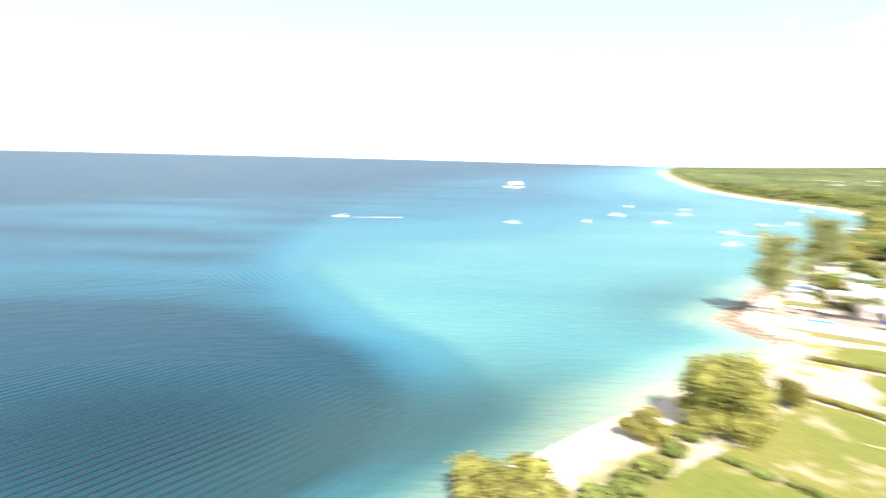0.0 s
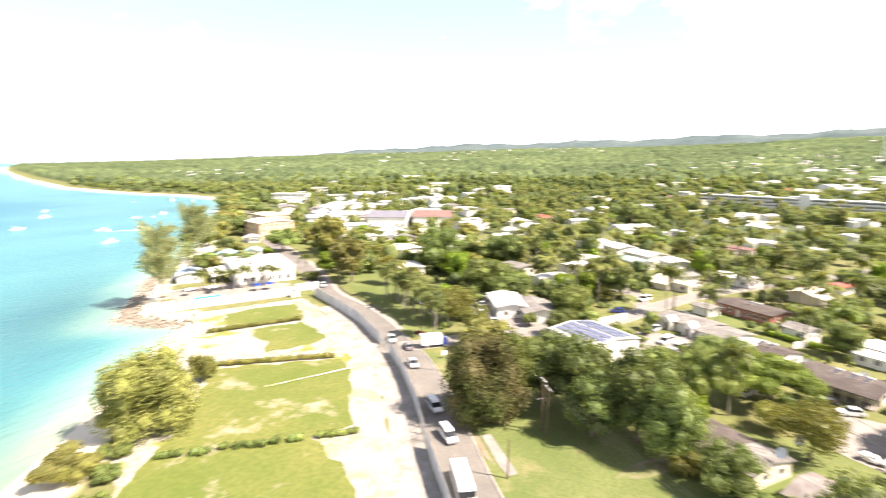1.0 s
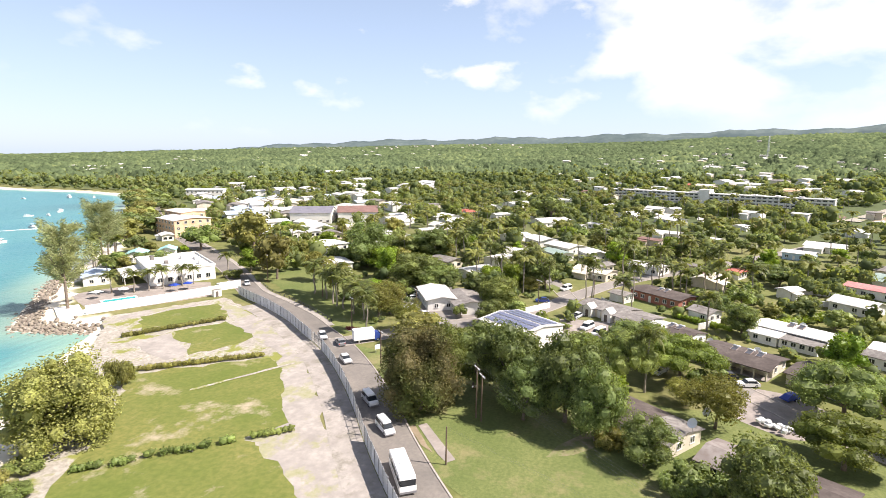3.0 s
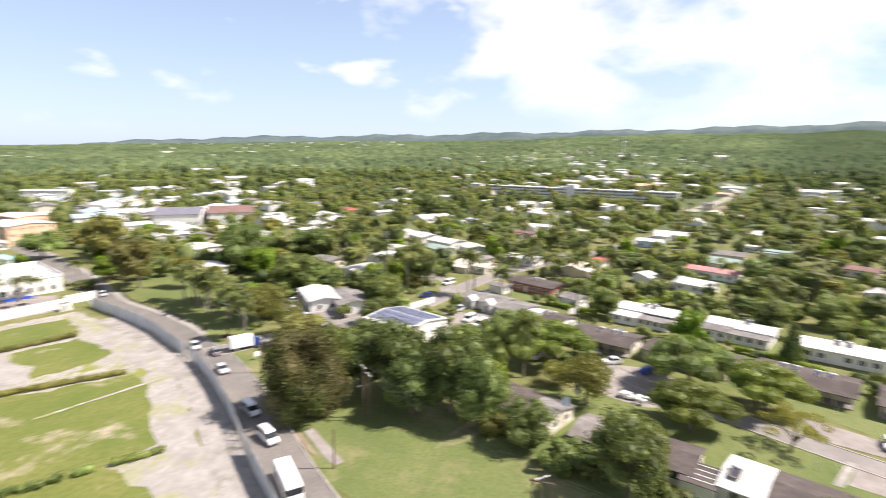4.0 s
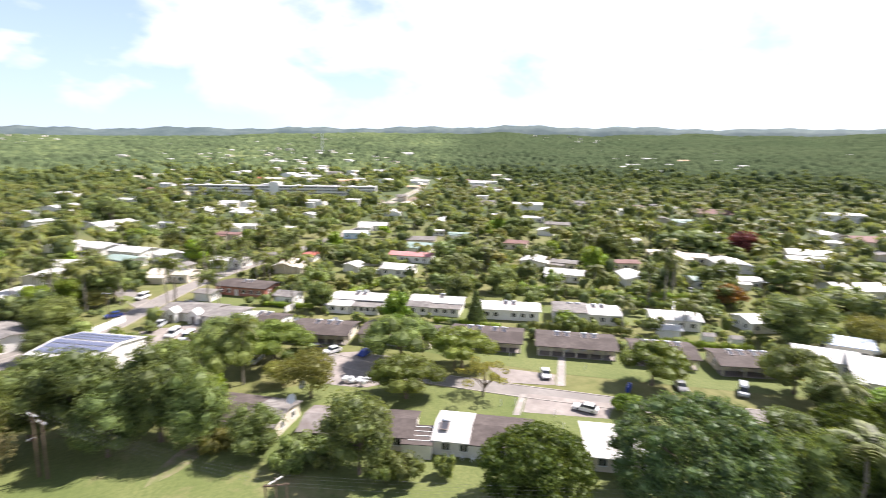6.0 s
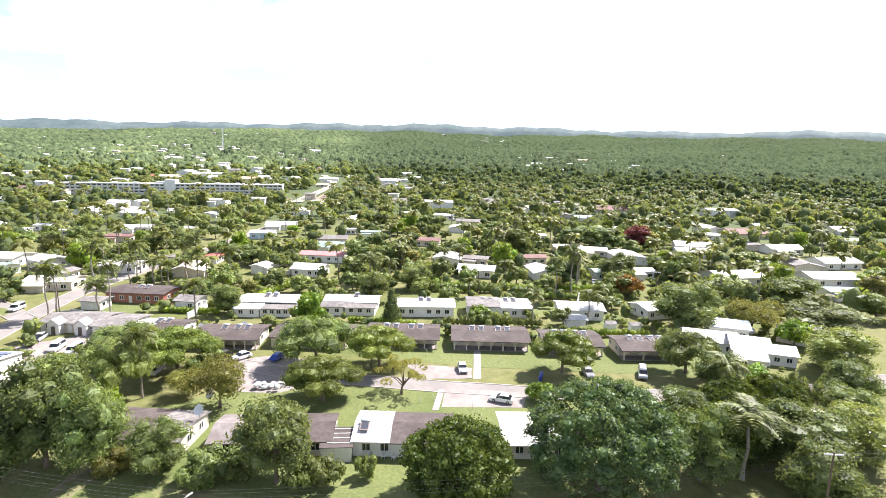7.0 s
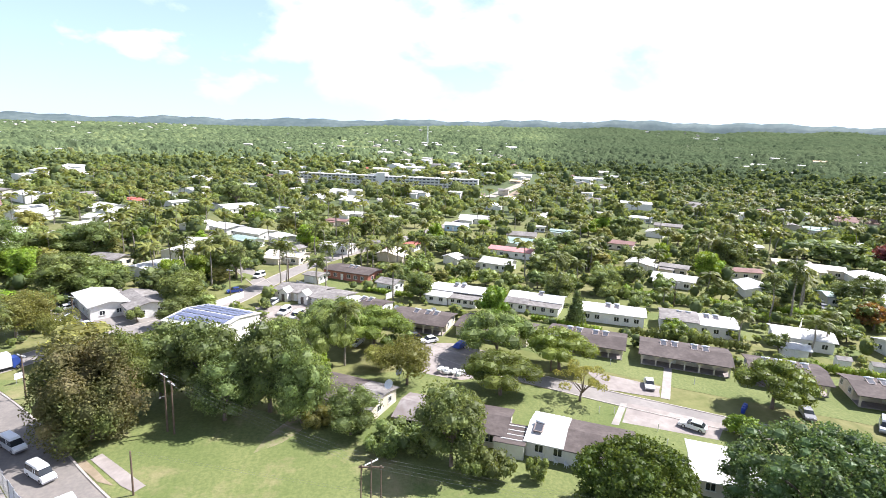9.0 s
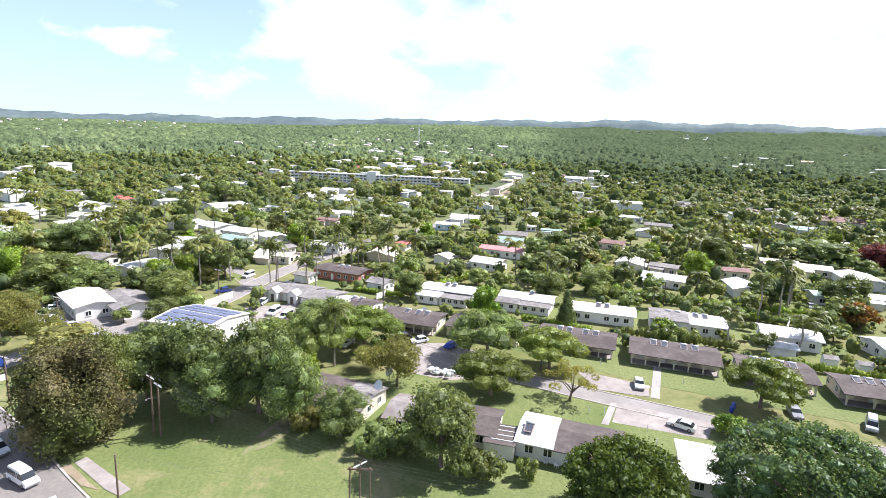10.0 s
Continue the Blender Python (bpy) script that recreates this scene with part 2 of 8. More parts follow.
def patchy(name, base, under, lo, hi, scale):
    """A copy of one surface worn through to another in ragged patches."""
    m = base.copy()
    m.name = name
    nt = m.node_tree
    nd, ln = nt.nodes, nt.links
    p = nd["Principled BSDF"]
    col = p.inputs["Base Color"].links[0].from_socket
    pos = nd.new("ShaderNodeNewGeometry").outputs["Position"]
    a, b = nd.new("ShaderNodeTexNoise"), nd.new("ShaderNodeTexNoise")
    for n, s, d in ((a, scale, 9.0), (b, 0.9, 6.0)):
        n.inputs["Scale"].default_value, n.inputs["Detail"].default_value, n.inputs["Roughness"].default_value = s, d, 0.68
        ln.new(pos, n.inputs["Vector"])
    r = nd.new("ShaderNodeValToRGB")
    r.color_ramp.elements[0].position, r.color_ramp.elements[1].position = lo, hi
    ln.new(a.outputs[0], r.inputs[0])
    u = nd.new("ShaderNodeMix")
    u.data_type = "RGBA"
    ln.new(b.outputs[0], u.inputs[0])
    u.inputs[6].default_value, u.inputs[7].default_value = (*under[0], 1), (*under[1], 1)
    n = nd.new("ShaderNodeMix")
    n.data_type = "RGBA"
    ln.new(r.outputs[0], n.inputs[0])
    ln.new(col, n.inputs[6])
    ln.new(u.outputs[2], n.inputs[7])
    ln.new(n.outputs[2], p.inputs["Base Color"])
    return m


DIRT = mat("bare_earth", (0.25, 0.195, 0.135), (0.34, 0.275, 0.2), 0.2, 0.95, (0.17, 0.14, 0.085), 1.1, 0.1)
SANDY = mat("coral_rubble", (0.35, 0.322, 0.282), (0.48, 0.445, 0.4), 0.2, 0.95, (0.2, 0.18, 0.14), 1.3, 0.2, amount=0.7)
GRASS_LOT = patchy("lot_grass_worn", GRASS_LOT, ((0.3, 0.24, 0.14), (0.46, 0.4, 0.32)), 0.565, 0.68, 0.08)
GRASS_FIELD = patchy("field_grass_worn", GRASS, ((0.32, 0.25, 0.15), (0.2, 0.19, 0.08)), 0.54, 0.68, 0.05)
WORN = patchy("earth_overgrown", DIRT, ((0.12, 0.15, 0.05), (0.17, 0.19, 0.07)), 0.42, 0.6, 0.25)
SANDY = patchy("rubble_overgrown", SANDY, ((0.16, 0.19, 0.04), (0.26, 0.25, 0.08)), 0.53, 0.59, 0.1)
SLAB_WORN = patchy("slab_overgrown", SLAB, ((0.17, 0.19, 0.05), (0.42, 0.38, 0.31)), 0.51, 0.57, 0.12)
DRIVE = patchy("drive_stained", SLAB, ((0.16, 0.15, 0.13), (0.3, 0.27, 0.22)), 0.5, 0.62, 0.3)
ROOF_DARK = mat("roof_dark_felt", (0.085, 0.068, 0.062), (0.14, 0.115, 0.105), 0.25, 0.85, (0.055, 0.045, 0.042), 1.4, 0.05)
COLLECTOR = mat("collector_glass", (0.06, 0.06, 0.07), (0.09, 0.09, 0.1), 0.6, 0.25, scale2=3)
RUSTY = mat("frame_rusted", (0.22, 0.17, 0.145), (0.34, 0.3, 0.28), 0.8, 0.7, (0.2, 0.12, 0.09), 3.0)
ROOF_WEATHERED = mat("roof_weathered_sheet", (0.2, 0.175, 0.165), (0.3, 0.275, 0.26), 0.3, 0.8, (0.12, 0.085, 0.07), 1.2)
ROOF_GREY = mat("roof_grey_sheet", (0.2, 0.185, 0.172), (0.31, 0.29, 0.27), 0.22, 0.75, (0.12, 0.105, 0.098), 1.2, 0.05, amount=0.7)
ROOF_WHITE = mat("roof_white_paint", (0.6, 0.585, 0.56), (0.74, 0.735, 0.72), 0.16, 0.6, (0.34, 0.31, 0.28), 0.8, amount=0.6)
ROOF_PINK = mat("roof_red_faded", (0.48, 0.2, 0.19), (0.56, 0.27, 0.25), 0.25, 0.7, scale2=1.5)
ROOF_RED = mat("roof_red", (0.42, 0.1, 0.07), (0.5, 0.15, 0.1), 0.25, 0.7, scale2=1.5)
ROOF_GREEN = mat("roof_grey_green", (0.25, 0.34, 0.3), (0.34, 0.42, 0.38), 0.25, 0.7, scale2=1.5)
ROOF_AQUA = mat("roof_aqua", (0.3, 0.55, 0.55), (0.38, 0.62, 0.62), 0.25, 0.6, scale2=1.5)
ROOF_SLATE = mat("roof_slate_panels", (0.17, 0.165, 0.2), (0.23, 0.22, 0.25), 0.25, 0.6, (0.12, 0.115, 0.14), 1.2)
ROOF_BLUE = mat("roof_blue_white", (0.42, 0.52, 0.68), (0.52, 0.6, 0.74), 0.25, 0.6, scale2=1.5)
ROOF_TILE = mat("roof_brown_red_tile", (0.2, 0.12, 0.105), (0.28, 0.17, 0.15), 0.3, 0.8, scale2=2)
WALL_WHITE = mat("wall_white", (0.72, 0.7, 0.66), (0.8, 0.78, 0.75), 0.3, 0.8, (0.58, 0.55, 0.5), 1.5, amount=0.35)
WALL_CREAM = mat("wall_cream", (0.6, 0.54, 0.44), (0.7, 0.64, 0.54), 0.3, 0.8, (0.48, 0.42, 0.34), 1.5, amount=0.4)
WALL_BRICK = mat("wall_brick_red", (0.36, 0.15, 0.11), (0.43, 0.2, 0.15), 0.5, 0.85, scale2=4)
WALL_ORANGE = mat("wall_peach", (0.64, 0.42, 0.27), (0.72, 0.5, 0.34), 0.3, 0.8, scale2=1.5, amount=0.3)
WALL_BLUE = mat("wall_pale_blue", (0.4, 0.55, 0.68), (0.5, 0.62, 0.73), 0.3, 0.8, scale2=1.5, amount=0.3)
WALL_DARK = mat("wall_in_dark_brown", (0.12, 0.1, 0.09), (0.17, 0.14, 0.12), 0.3, 0.9, scale2=2)
TRIM = mat("trim_white", (0.74, 0.73, 0.7), (0.8, 0.79, 0.77), 1, 0.6, scale2=5, amount=0.3)
GLASS = mat("window_glass", (0.02, 0.025, 0.03), (0.035, 0.04, 0.045), 0.5, 0.08, scale2=2)
STEEL = mat("galvanised_steel", (0.5, 0.5, 0.5), (0.6, 0.6, 0.6), 0.6, 0.45, scale2=4, metal=0.6, amount=0.4)
HOARD = mat("hoarding_sheet", (0.56, 0.56, 0.58), (0.68, 0.68, 0.7), 0.5, 0.55, (0.42, 0.42, 0.44), 2.5, amount=0.5, vary=0.12, coords="world")
PANEL = mat("solar_cell", (0.13, 0.15, 0.24), (0.17, 0.19, 0.29), 0.6, 0.3, scale2=3)
RUBBER = mat("tyre_rubber", (0.02, 0.02, 0.02), (0.03, 0.03, 0.03), 2, 0.9, coords="object")
POLEWOOD = mat("pole_wood", (0.13, 0.09, 0.065), (0.2, 0.15, 0.11), 0.6, 0.9, scale2=5, coords="object")
WIRE = mat("wire", (0.14, 0.14, 0.14), (0.2, 0.2, 0.2), 1, 0.7)
ROCK = mat("armour_rock", (0.23, 0.195, 0.155), (0.33, 0.285, 0.235), 0.5, 0.95, (0.13, 0.11, 0.085), 2.0, 0.3, island=0.25)
FOAM = mat("foam", (0.75, 0.8, 0.82), (0.85, 0.88, 0.9), 0.5, 0.6)
POOL = mat("pool_water", (0.03, 0.4, 0.42), (0.05, 0.48, 0.5), 0.5, 0.08)
BLUE_PLASTIC = mat("blue_plastic", (0.02, 0.05, 0.32), (0.03, 0.08, 0.42), 1, 0.4)


def paint(name, col, rough=0.3):
    return mat(name, col, tuple(min(1, v * 1.06) for v in col), 1.5, rough, tuple(v * 0.9 for v in col), 9, coords="object", amount=0.3)


P_WHITE, P_SILVER, P_BLACK = paint("paint_white", (0.78, 0.78, 0.77)), paint("paint_silver", (0.46, 0.48, 0.5)), paint("paint_black", (0.03, 0.03, 0.035))
P_GREY, P_RED, P_BLUE = paint("paint_grey", (0.2, 0.2, 0.21)), paint("paint_red", (0.4, 0.03, 0.03)), paint("paint_blue", (0.03, 0.06, 0.25))


# ---- mesh building ----
class Geo:
    """Vertices and faces gathered into one mesh."""

    def __init__(self):
        self.v, self.f = [], []

    def add(self, verts, faces, m=None):
        k = len(self.v)
        self.v += [tuple(m @ Vector(p)) for p in verts] if m else [tuple(p) for p in verts]
        self.f += [tuple(i + k for i in q) for q in faces]
        return self

    def box(self, x, y, z, sx, sy, sz, m=None, taper=1.0):
        """A box on its base centre (x, y, z)."""
        a, b = sx / 2, sy / 2
        c, d = a * taper, b * taper
        vs = [(x - a, y - b, z), (x + a, y - b, z), (x + a, y + b, z), (x - a, y + b, z), (x - c, y - d, z + sz), (x + c, y - d, z + sz), (x + c, y + d, z + sz), (x - c, y + d, z + sz)]
        return self.add(vs, [(3, 2, 1, 0), (4, 5, 6, 7), (0, 1, 5, 4), (1, 2, 6, 5), (2, 3, 7, 6), (3, 0, 4, 7)], m)

    def tube(self, pts, radii, n=8):
        """A tube along points, closed at both ends."""
        rings = []
        for i, p in enumerate(pts):
            p = Vector(p)
            d = (Vector(pts[min(i + 1, len(pts) - 1)]) - Vector(pts[max(i - 1, 0)])).normalized()
            s = d.cross(Vector((0.31, 0.95, 0.05))).normalized()
            t = d.cross(s)
            rings.append([p + radii[i] * (s * math.cos(2 * math.pi * j / n) + t * math.sin(2 * math.pi * j / n)) for j in range(n)])
        vs = [q for r in rings for q in r]
        fs = [(i * n + j, i * n + (j + 1) % n, (i + 1) * n + (j + 1) % n, (i + 1) * n + j) for i in range(len(pts) - 1) for j in range(n)]
        fs += [tuple(range(n))[::-1], tuple((len(pts) - 1) * n + j for j in range(n))]
        return self.add(vs, fs)

    def extrude(self, outline, x0, x1, inset=0.0):
        """A side profile of (y, z) points pushed from x0 to x1; the tops lean in by inset for each metre of height."""
        n = len(outline)
        zm = min(z for _, z in outline)
        vs = [(x0 + inset * (z - zm), y, z) for y, z in outline] + [(x1 - inset * (z - zm), y, z) for y, z in outline]
        fs = [(i, (i + 1) % n, n + (i + 1) % n, n + i) for i in range(n)] + [tuple(range(n))[::-1], tuple(range(n, 2 * n))]
        return self.add(vs, fs)

    def flat(self, pts, z, thick=0.0):
        """A level slab over an outline of (x, y) points."""
        n = len(pts)
        area = sum(pts[i][0] * pts[(i + 1) % n][1] - pts[(i + 1) % n][0] * pts[i][1] for i in range(n))
        pts = pts if area > 0 else pts[::-1]
        vs = [(x, y, z) for x, y in pts]
        if not thick:
            return self.add(vs, [tuple(range(n))])
        vs += [(x, y, z - thick) for x, y in pts]
        return self.add(vs, [tuple(range(n))] + [(i, n + i, n + (i + 1) % n, (i + 1) % n) for i in range(n)])

    def mesh(self, name, material, smooth=False):
        me = bpy.data.meshes.new(name)
        me.from_pydata(self.v, [], self.f)
        me.materials.append(material)
        if smooth:
            me.shade_smooth()
        return me


def part(name, geo, material, parent=None, label="", smooth=False, m=None):
    ob = new(name, geo.mesh(name, material, smooth) if isinstance(geo, Geo) else geo)
    if parent:
        ob.parent = parent
    if m is not None:
        ob.matrix_basis = m
    return tagged(ob, label)


def thing(name, label, category, x=0.0, y=0.0, z=0.0, rz=0.0, group="", kind=""):
    ob = tagged(new(name), label, category, group, kind)
    ob.empty_display_size = 0.2
    ob.matrix_basis = pose(x, y, z, 0, 0, rz)
    return ob


def np_mesh(name, verts, faces, material, smooth=False):
    """A mesh from arrays: faces all of one size."""
    me = bpy.data.meshes.new(name)
    n, k = faces.shape
    me.vertices.add(len(verts))
    me.vertices.foreach_set("co", np.ascontiguousarray(verts, dtype=np.float32).ravel())
    me.loops.add(n * k)
    me.loops.foreach_set("vertex_index", faces.astype(np.int32).ravel())
    me.polygons.add(n)
    me.polygons.foreach_set("loop_start", np.arange(0, n * k, k, dtype=np.int32))
    me.update(calc_edges=True)
    me.validate()
    me.materials.append(material)
    if smooth:
        me.shade_smooth()
    return me


# ---- ground, sea ----
SEA_Z = -1.3
COAST = [(-5000, -3000), (-2000, -1200), (-400, -190), (-120, -15), (-40, 30), (-4, 57), (11, 70.5), (28.5, 84.5), (43.5, 95), (54.5, 103.5), (65.5, 112.5), (83, 126),
         (91, 130), (86, 143), (84, 152), (96, 166), (117, 189), (128, 198), (150, 213), (205, 268), (260, 323), (320, 400), (405, 492), (425, 600), (415, 720),
         (440, 900), (600, 1400), (950, 2340), (1500, 3600), (2200, 5200)]
DROP = [(4, 58), (10, 74), (14, 88), (14, 100), (10, 113), (3, 128), (-14, 148), (-36, 190), (-48, 230), (-46, 290), (-35, 416), (13, 605), (120, 900), (330, 1250), (700, 1900), (1200, 3400)]
RIDGE_AZ = [-180, -110, -69, -55, -40, -30, -15, 0, 18.6, 30, 46, 58, 70, 180]
SKY_EL = [0.0, 2.0, 2.8, 2.7, 3.0, 3.1, 2.7, 2.3, 1.7, 1.35, 0.2, -0.3, -0.5, -0.6]
RIDGE_EL = [e - (0.85 if e > 1 else 0.2) for e in SKY_EL]


def signed_dist(x, y, line):
    """Distance from points to a line, positive on its right."""
    best = np.full(x.shape, 1e9)
    sign = np.ones(x.shape)
    for (ax, ay), (bx, by) in zip(line, line[1:]):
        dx, dy = bx - ax, by - ay
        t = np.clip(((x - ax) * dx + (y - ay) * dy) / (dx * dx + dy * dy), 0, 1)
        d = np.hypot(x - ax - t * dx, y - ay - t * dy)
        s = np.where((x - ax) * dy - (y - ay) * dx >= 0, 1.0, -1.0)
        near = d < best - 1e-6
        best, sign = np.where(near, d, best), np.where(near, s, sign)
    return best * sign


def smooth(a, b, v):
    t = np.clip((v - a) / (b - a), 0, 1)
    return t * t * (3 - 2 * t)


def hills(x, y):
    """Height of the land, far from the shore."""
    r, az = np.hypot(x, y), np.degrees(np.arctan2(y, x))
    top = np.maximum(45 + np.tan(np.radians(np.interp(az, RIDGE_AZ, RIDGE_EL))) * 3600, 6)
    s = np.clip((r - 420) / 3180, 0, 1.0)
    lump = 9 * np.sin(x / 210 + 1.3) * np.sin(y / 260) + 5 * np.sin(x / 83 + y / 97) + 11 * np.sin(y / 430 + x / 900)
    return top * (0.26 * s + 0.74 * s ** 2) + lump * smooth(700, 2600, r) * np.clip(top / 180, 0.1, 1.2)


def land(x, y, d=None):
    d = signed_dist(x, y, COAST) if d is None else d
    beach = np.where(d < 0, SEA_Z + d * 0.09, SEA_Z * (1 - smooth(0, 9, d)))
    return np.maximum(beach, -6) + np.where(d > 0, hills(x, y) * smooth(40, 500, d), 0)


def polar(radii, n):
    a = np.linspace(0, 2 * np.pi, n, endpoint=False)
    x = np.concatenate([[0.0], np.outer(radii, np.cos(a)).ravel()])
    y = np.concatenate([[0.0], np.outer(radii, np.sin(a)).ravel()])
    i, j = np.meshgrid(np.arange(len(radii) - 1), np.arange(n), indexing="ij")
    p, q = 1 + i * n + j, 1 + i * n + (j + 1) % n
    quads = np.stack([p, p + n, q + n, q], -1).reshape(-1, 4)
    hub = np.array([(0, 1 + j, 1 + (j + 1) % n, 1 + (j + 1) % n) for j in range(n)])
    return x, y, quads, hub[:, :3]


def sheet(name, x, y, z, quads, hub, material):
    me = bpy.data.meshes.new(name)
    me.from_pydata(np.stack([x, y, z], 1).tolist(), [], quads.tolist() + hub.tolist())
    me.materials.append(material)
    me.shade_smooth()
    return me


def attr_node(nt, name):
    n = nt.nodes.new("ShaderNodeAttribute")
    n.attribute_name = name
    return n.outputs["Fac"]


def ground_material():
    m = mat("ground", (0.15, 0.165, 0.055), (0.22, 0.2, 0.09), 0.03, 0.95, (0.1, 0.115, 0.035), 0.35, 0.2, amount=0.7)
    nt = m.node_tree
    nd, ln = nt.nodes, nt.links
    p = nd["Principled BSDF"]
    col = p.inputs["Base Color"].links[0].from_socket
    pos = nd.new("ShaderNodeNewGeometry").outputs["Position"]
    nz = nd.new("ShaderNodeTexNoise")
    nz.inputs["Scale"].default_value, nz.inputs["Detail"].default_value = 0.12, 6
    ln.new(pos, nz.inputs["Vector"])

    def blend(fac, lo, hi, x, c):
        r = nd.new("ShaderNodeMapRange")
        r.interpolation_type = "SMOOTHSTEP"
        ln.new(fac, r.inputs[0])
        r.inputs[1].default_value, r.inputs[2].default_value = lo, hi
        n = nd.new("ShaderNodeMix")
        n.data_type = "RGBA"
        ln.new(r.outputs[0], n.inputs[0])
        ln.new(x, n.inputs[6])
        if isinstance(c, tuple):
            n.inputs[7].default_value = (*c, 1)
        else:
            ln.new(c, n.inputs[7])
        return n.outputs[2]
    shore = nd.new("ShaderNodeMath")
    shore.operation = "MULTIPLY_ADD"
    ln.new(nz.outputs[0], shore.inputs[0])
    shore.inputs[1].default_value = -14.0
    ln.new(attr_node(nt, "shore"), shore.inputs[2])
    sand = nd.new("ShaderNodeMix")
    sand.data_type = "RGBA"
    ln.new(nz.outputs[0], sand.inputs[0])
    sand.inputs[6].default_value, sand.inputs[7].default_value = (0.62, 0.54, 0.42, 1), (0.72, 0.66, 0.55, 1)
    c1 = blend(shore.outputs[0], 6.0, 1.0, col, sand.outputs[2])
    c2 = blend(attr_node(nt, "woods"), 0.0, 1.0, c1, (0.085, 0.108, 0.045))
    ln.new(c2, p.inputs["Base Color"])
    return m


SWELL_TURN = 41


def water_material():
    m = bpy.data.materials.new("sea_water")
    m.use_nodes = True
    nt = m.node_tree
    nd, ln = nt.nodes, nt.links
    p = nd["Principled BSDF"]
    pos = nd.new("ShaderNodeNewGeometry").outputs["Position"]
    nz = nd.new("ShaderNodeTexNoise")
    nz.inputs["Scale"].default_value, nz.inputs["Detail"].default_value, nz.inputs["Roughness"].default_value = 0.012, 5, 0.55
    mp = nd.new("ShaderNodeMapping")
    mp.inputs["Rotation"].default_value, mp.inputs["Scale"].default_value = (0, 0, radians(-20)), (0.45, 1.6, 1)
    ln.new(pos, mp.inputs[0])
    ln.new(mp.outputs[0], nz.inputs["Vector"])
    ma = nd.new("ShaderNodeMath")
    ma.operation = "MULTIPLY_ADD"
    ln.new(nz.outputs[0], ma.inputs[0])
    ma.inputs[1].default_value = 0.36
    ln.new(attr_node(nt, "depth"), ma.inputs[2])
    ramp = nd.new("ShaderNodeValToRGB")
    ramp.color_ramp.elements[0].position, ramp.color_ramp.elements[0].color = 0.1, (0.42, 0.4, 0.28, 1)
    ramp.color_ramp.elements[1].position, ramp.color_ramp.elements[1].color = 1.0, (0.005, 0.044, 0.072, 1)
    for at, c in ((0.2, (0.22, 0.36, 0.3)), (0.36, (0.08, 0.24, 0.25)), (0.55, (0.035, 0.16, 0.21)), (0.72, (0.028, 0.15, 0.215)), (0.88, (0.016, 0.108, 0.168))):
        e = ramp.color_ramp.elements.new(at)
        e.color = (*c, 1)
    ln.new(ma.outputs[0], ramp.inputs[0])
    reef = nd.new("ShaderNodeMix")
    reef.data_type = "RGBA"
    ln.new(attr_node(nt, "reef"), reef.inputs[0])
    ln.new(ramp.outputs[0], reef.inputs[6])
    reef.inputs[7].default_value = (0.026, 0.062, 0.064, 1)
    ln.new(reef.outputs[2], p.inputs["Base Color"])
    p.inputs["Roughness"].default_value = 0.3
    p.inputs["Specular IOR Level"].default_value = 0.18
    p.inputs["IOR"].default_value = 1.33
    w1 = nd.new("ShaderNodeTexNoise")
    w1.inputs["Scale"].default_value, w1.inputs["Detail"].default_value = 0.35, 6
    mp2 = nd.new("ShaderNodeMapping")
    mp2.inputs["Rotation"].default_value, mp2.inputs["Scale"].default_value = (0, 0, radians(25)), (0.5, 1.8, 1)
    ln.new(pos, mp2.inputs[0])
    ln.new(mp2.outputs[0], w1.inputs["Vector"])
    # a train of boat waves rolls in over the deep water
    wv = nd.new("ShaderNodeTexWave")
    wv.inputs["Scale"].default_value, wv.inputs["Distortion"].default_value, wv.inputs["Detail"].default_value = 0.17, 1.5, 2.0
    wv.inputs["Detail Scale"].default_value = 0.4
    mp3 = nd.new("ShaderNodeMapping")
    mp3.inputs["Rotation"].default_value = (0, 0, radians(SWELL_TURN))
    ln.new(pos, mp3.inputs[0])
    ln.new(mp3.outputs[0], wv.inputs["Vector"])
    sw = nd.new("ShaderNodeMath")
    sw.operation = "MULTIPLY"
    ln.new(wv.outputs["Fac"], sw.inputs[0])
    ln.new(attr_node(nt, "swell"), sw.inputs[1])
    hg = nd.new("ShaderNodeMath")
    hg.operation = "ADD"
    ln.new(w1.outputs[0], hg.inputs[0])
    ln.new(sw.outputs[0], hg.inputs[1])
    bp = nd.new("ShaderNodeBump")
    bp.inputs["Strength"].default_value, bp.inputs["Distance"].default_value = 0.8, 0.6
    ln.new(hg.outputs[0], bp.inputs["Height"])
    ln.new(bp.outputs[0], p.inputs["Normal"])
    return m


def set_attr(me, name, values):
    a = me.attributes.new(name, "FLOAT", "POINT")
    a.data.foreach_set("value", np.ascontiguousarray(values, dtype=np.float32))


RADII = np.concatenate([np.linspace(3, 250, 92), np.geomspace(254, 4940, 62)])
gx, gy, gq, gh = polar(RADII, 330)
gd = signed_dist(gx, gy, COAST)
ground_mesh = sheet("ground", gx, gy, land(gx, gy, gd), gq, gh, ground_material())
set_attr(ground_mesh, "shore", gd)
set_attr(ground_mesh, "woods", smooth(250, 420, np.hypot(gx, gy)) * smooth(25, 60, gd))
tagged(new("ground", ground_mesh), "grassy coastal land rising to wooded hills", "ground", kind="structure")
sd = signed_dist(gx, gy, DROP)
wd = -gd
depth = 0.24 * smooth(0, 22, wd) + 0.48 * smooth(90, 300, wd) + 0.16 * smooth(300, 700, wd)
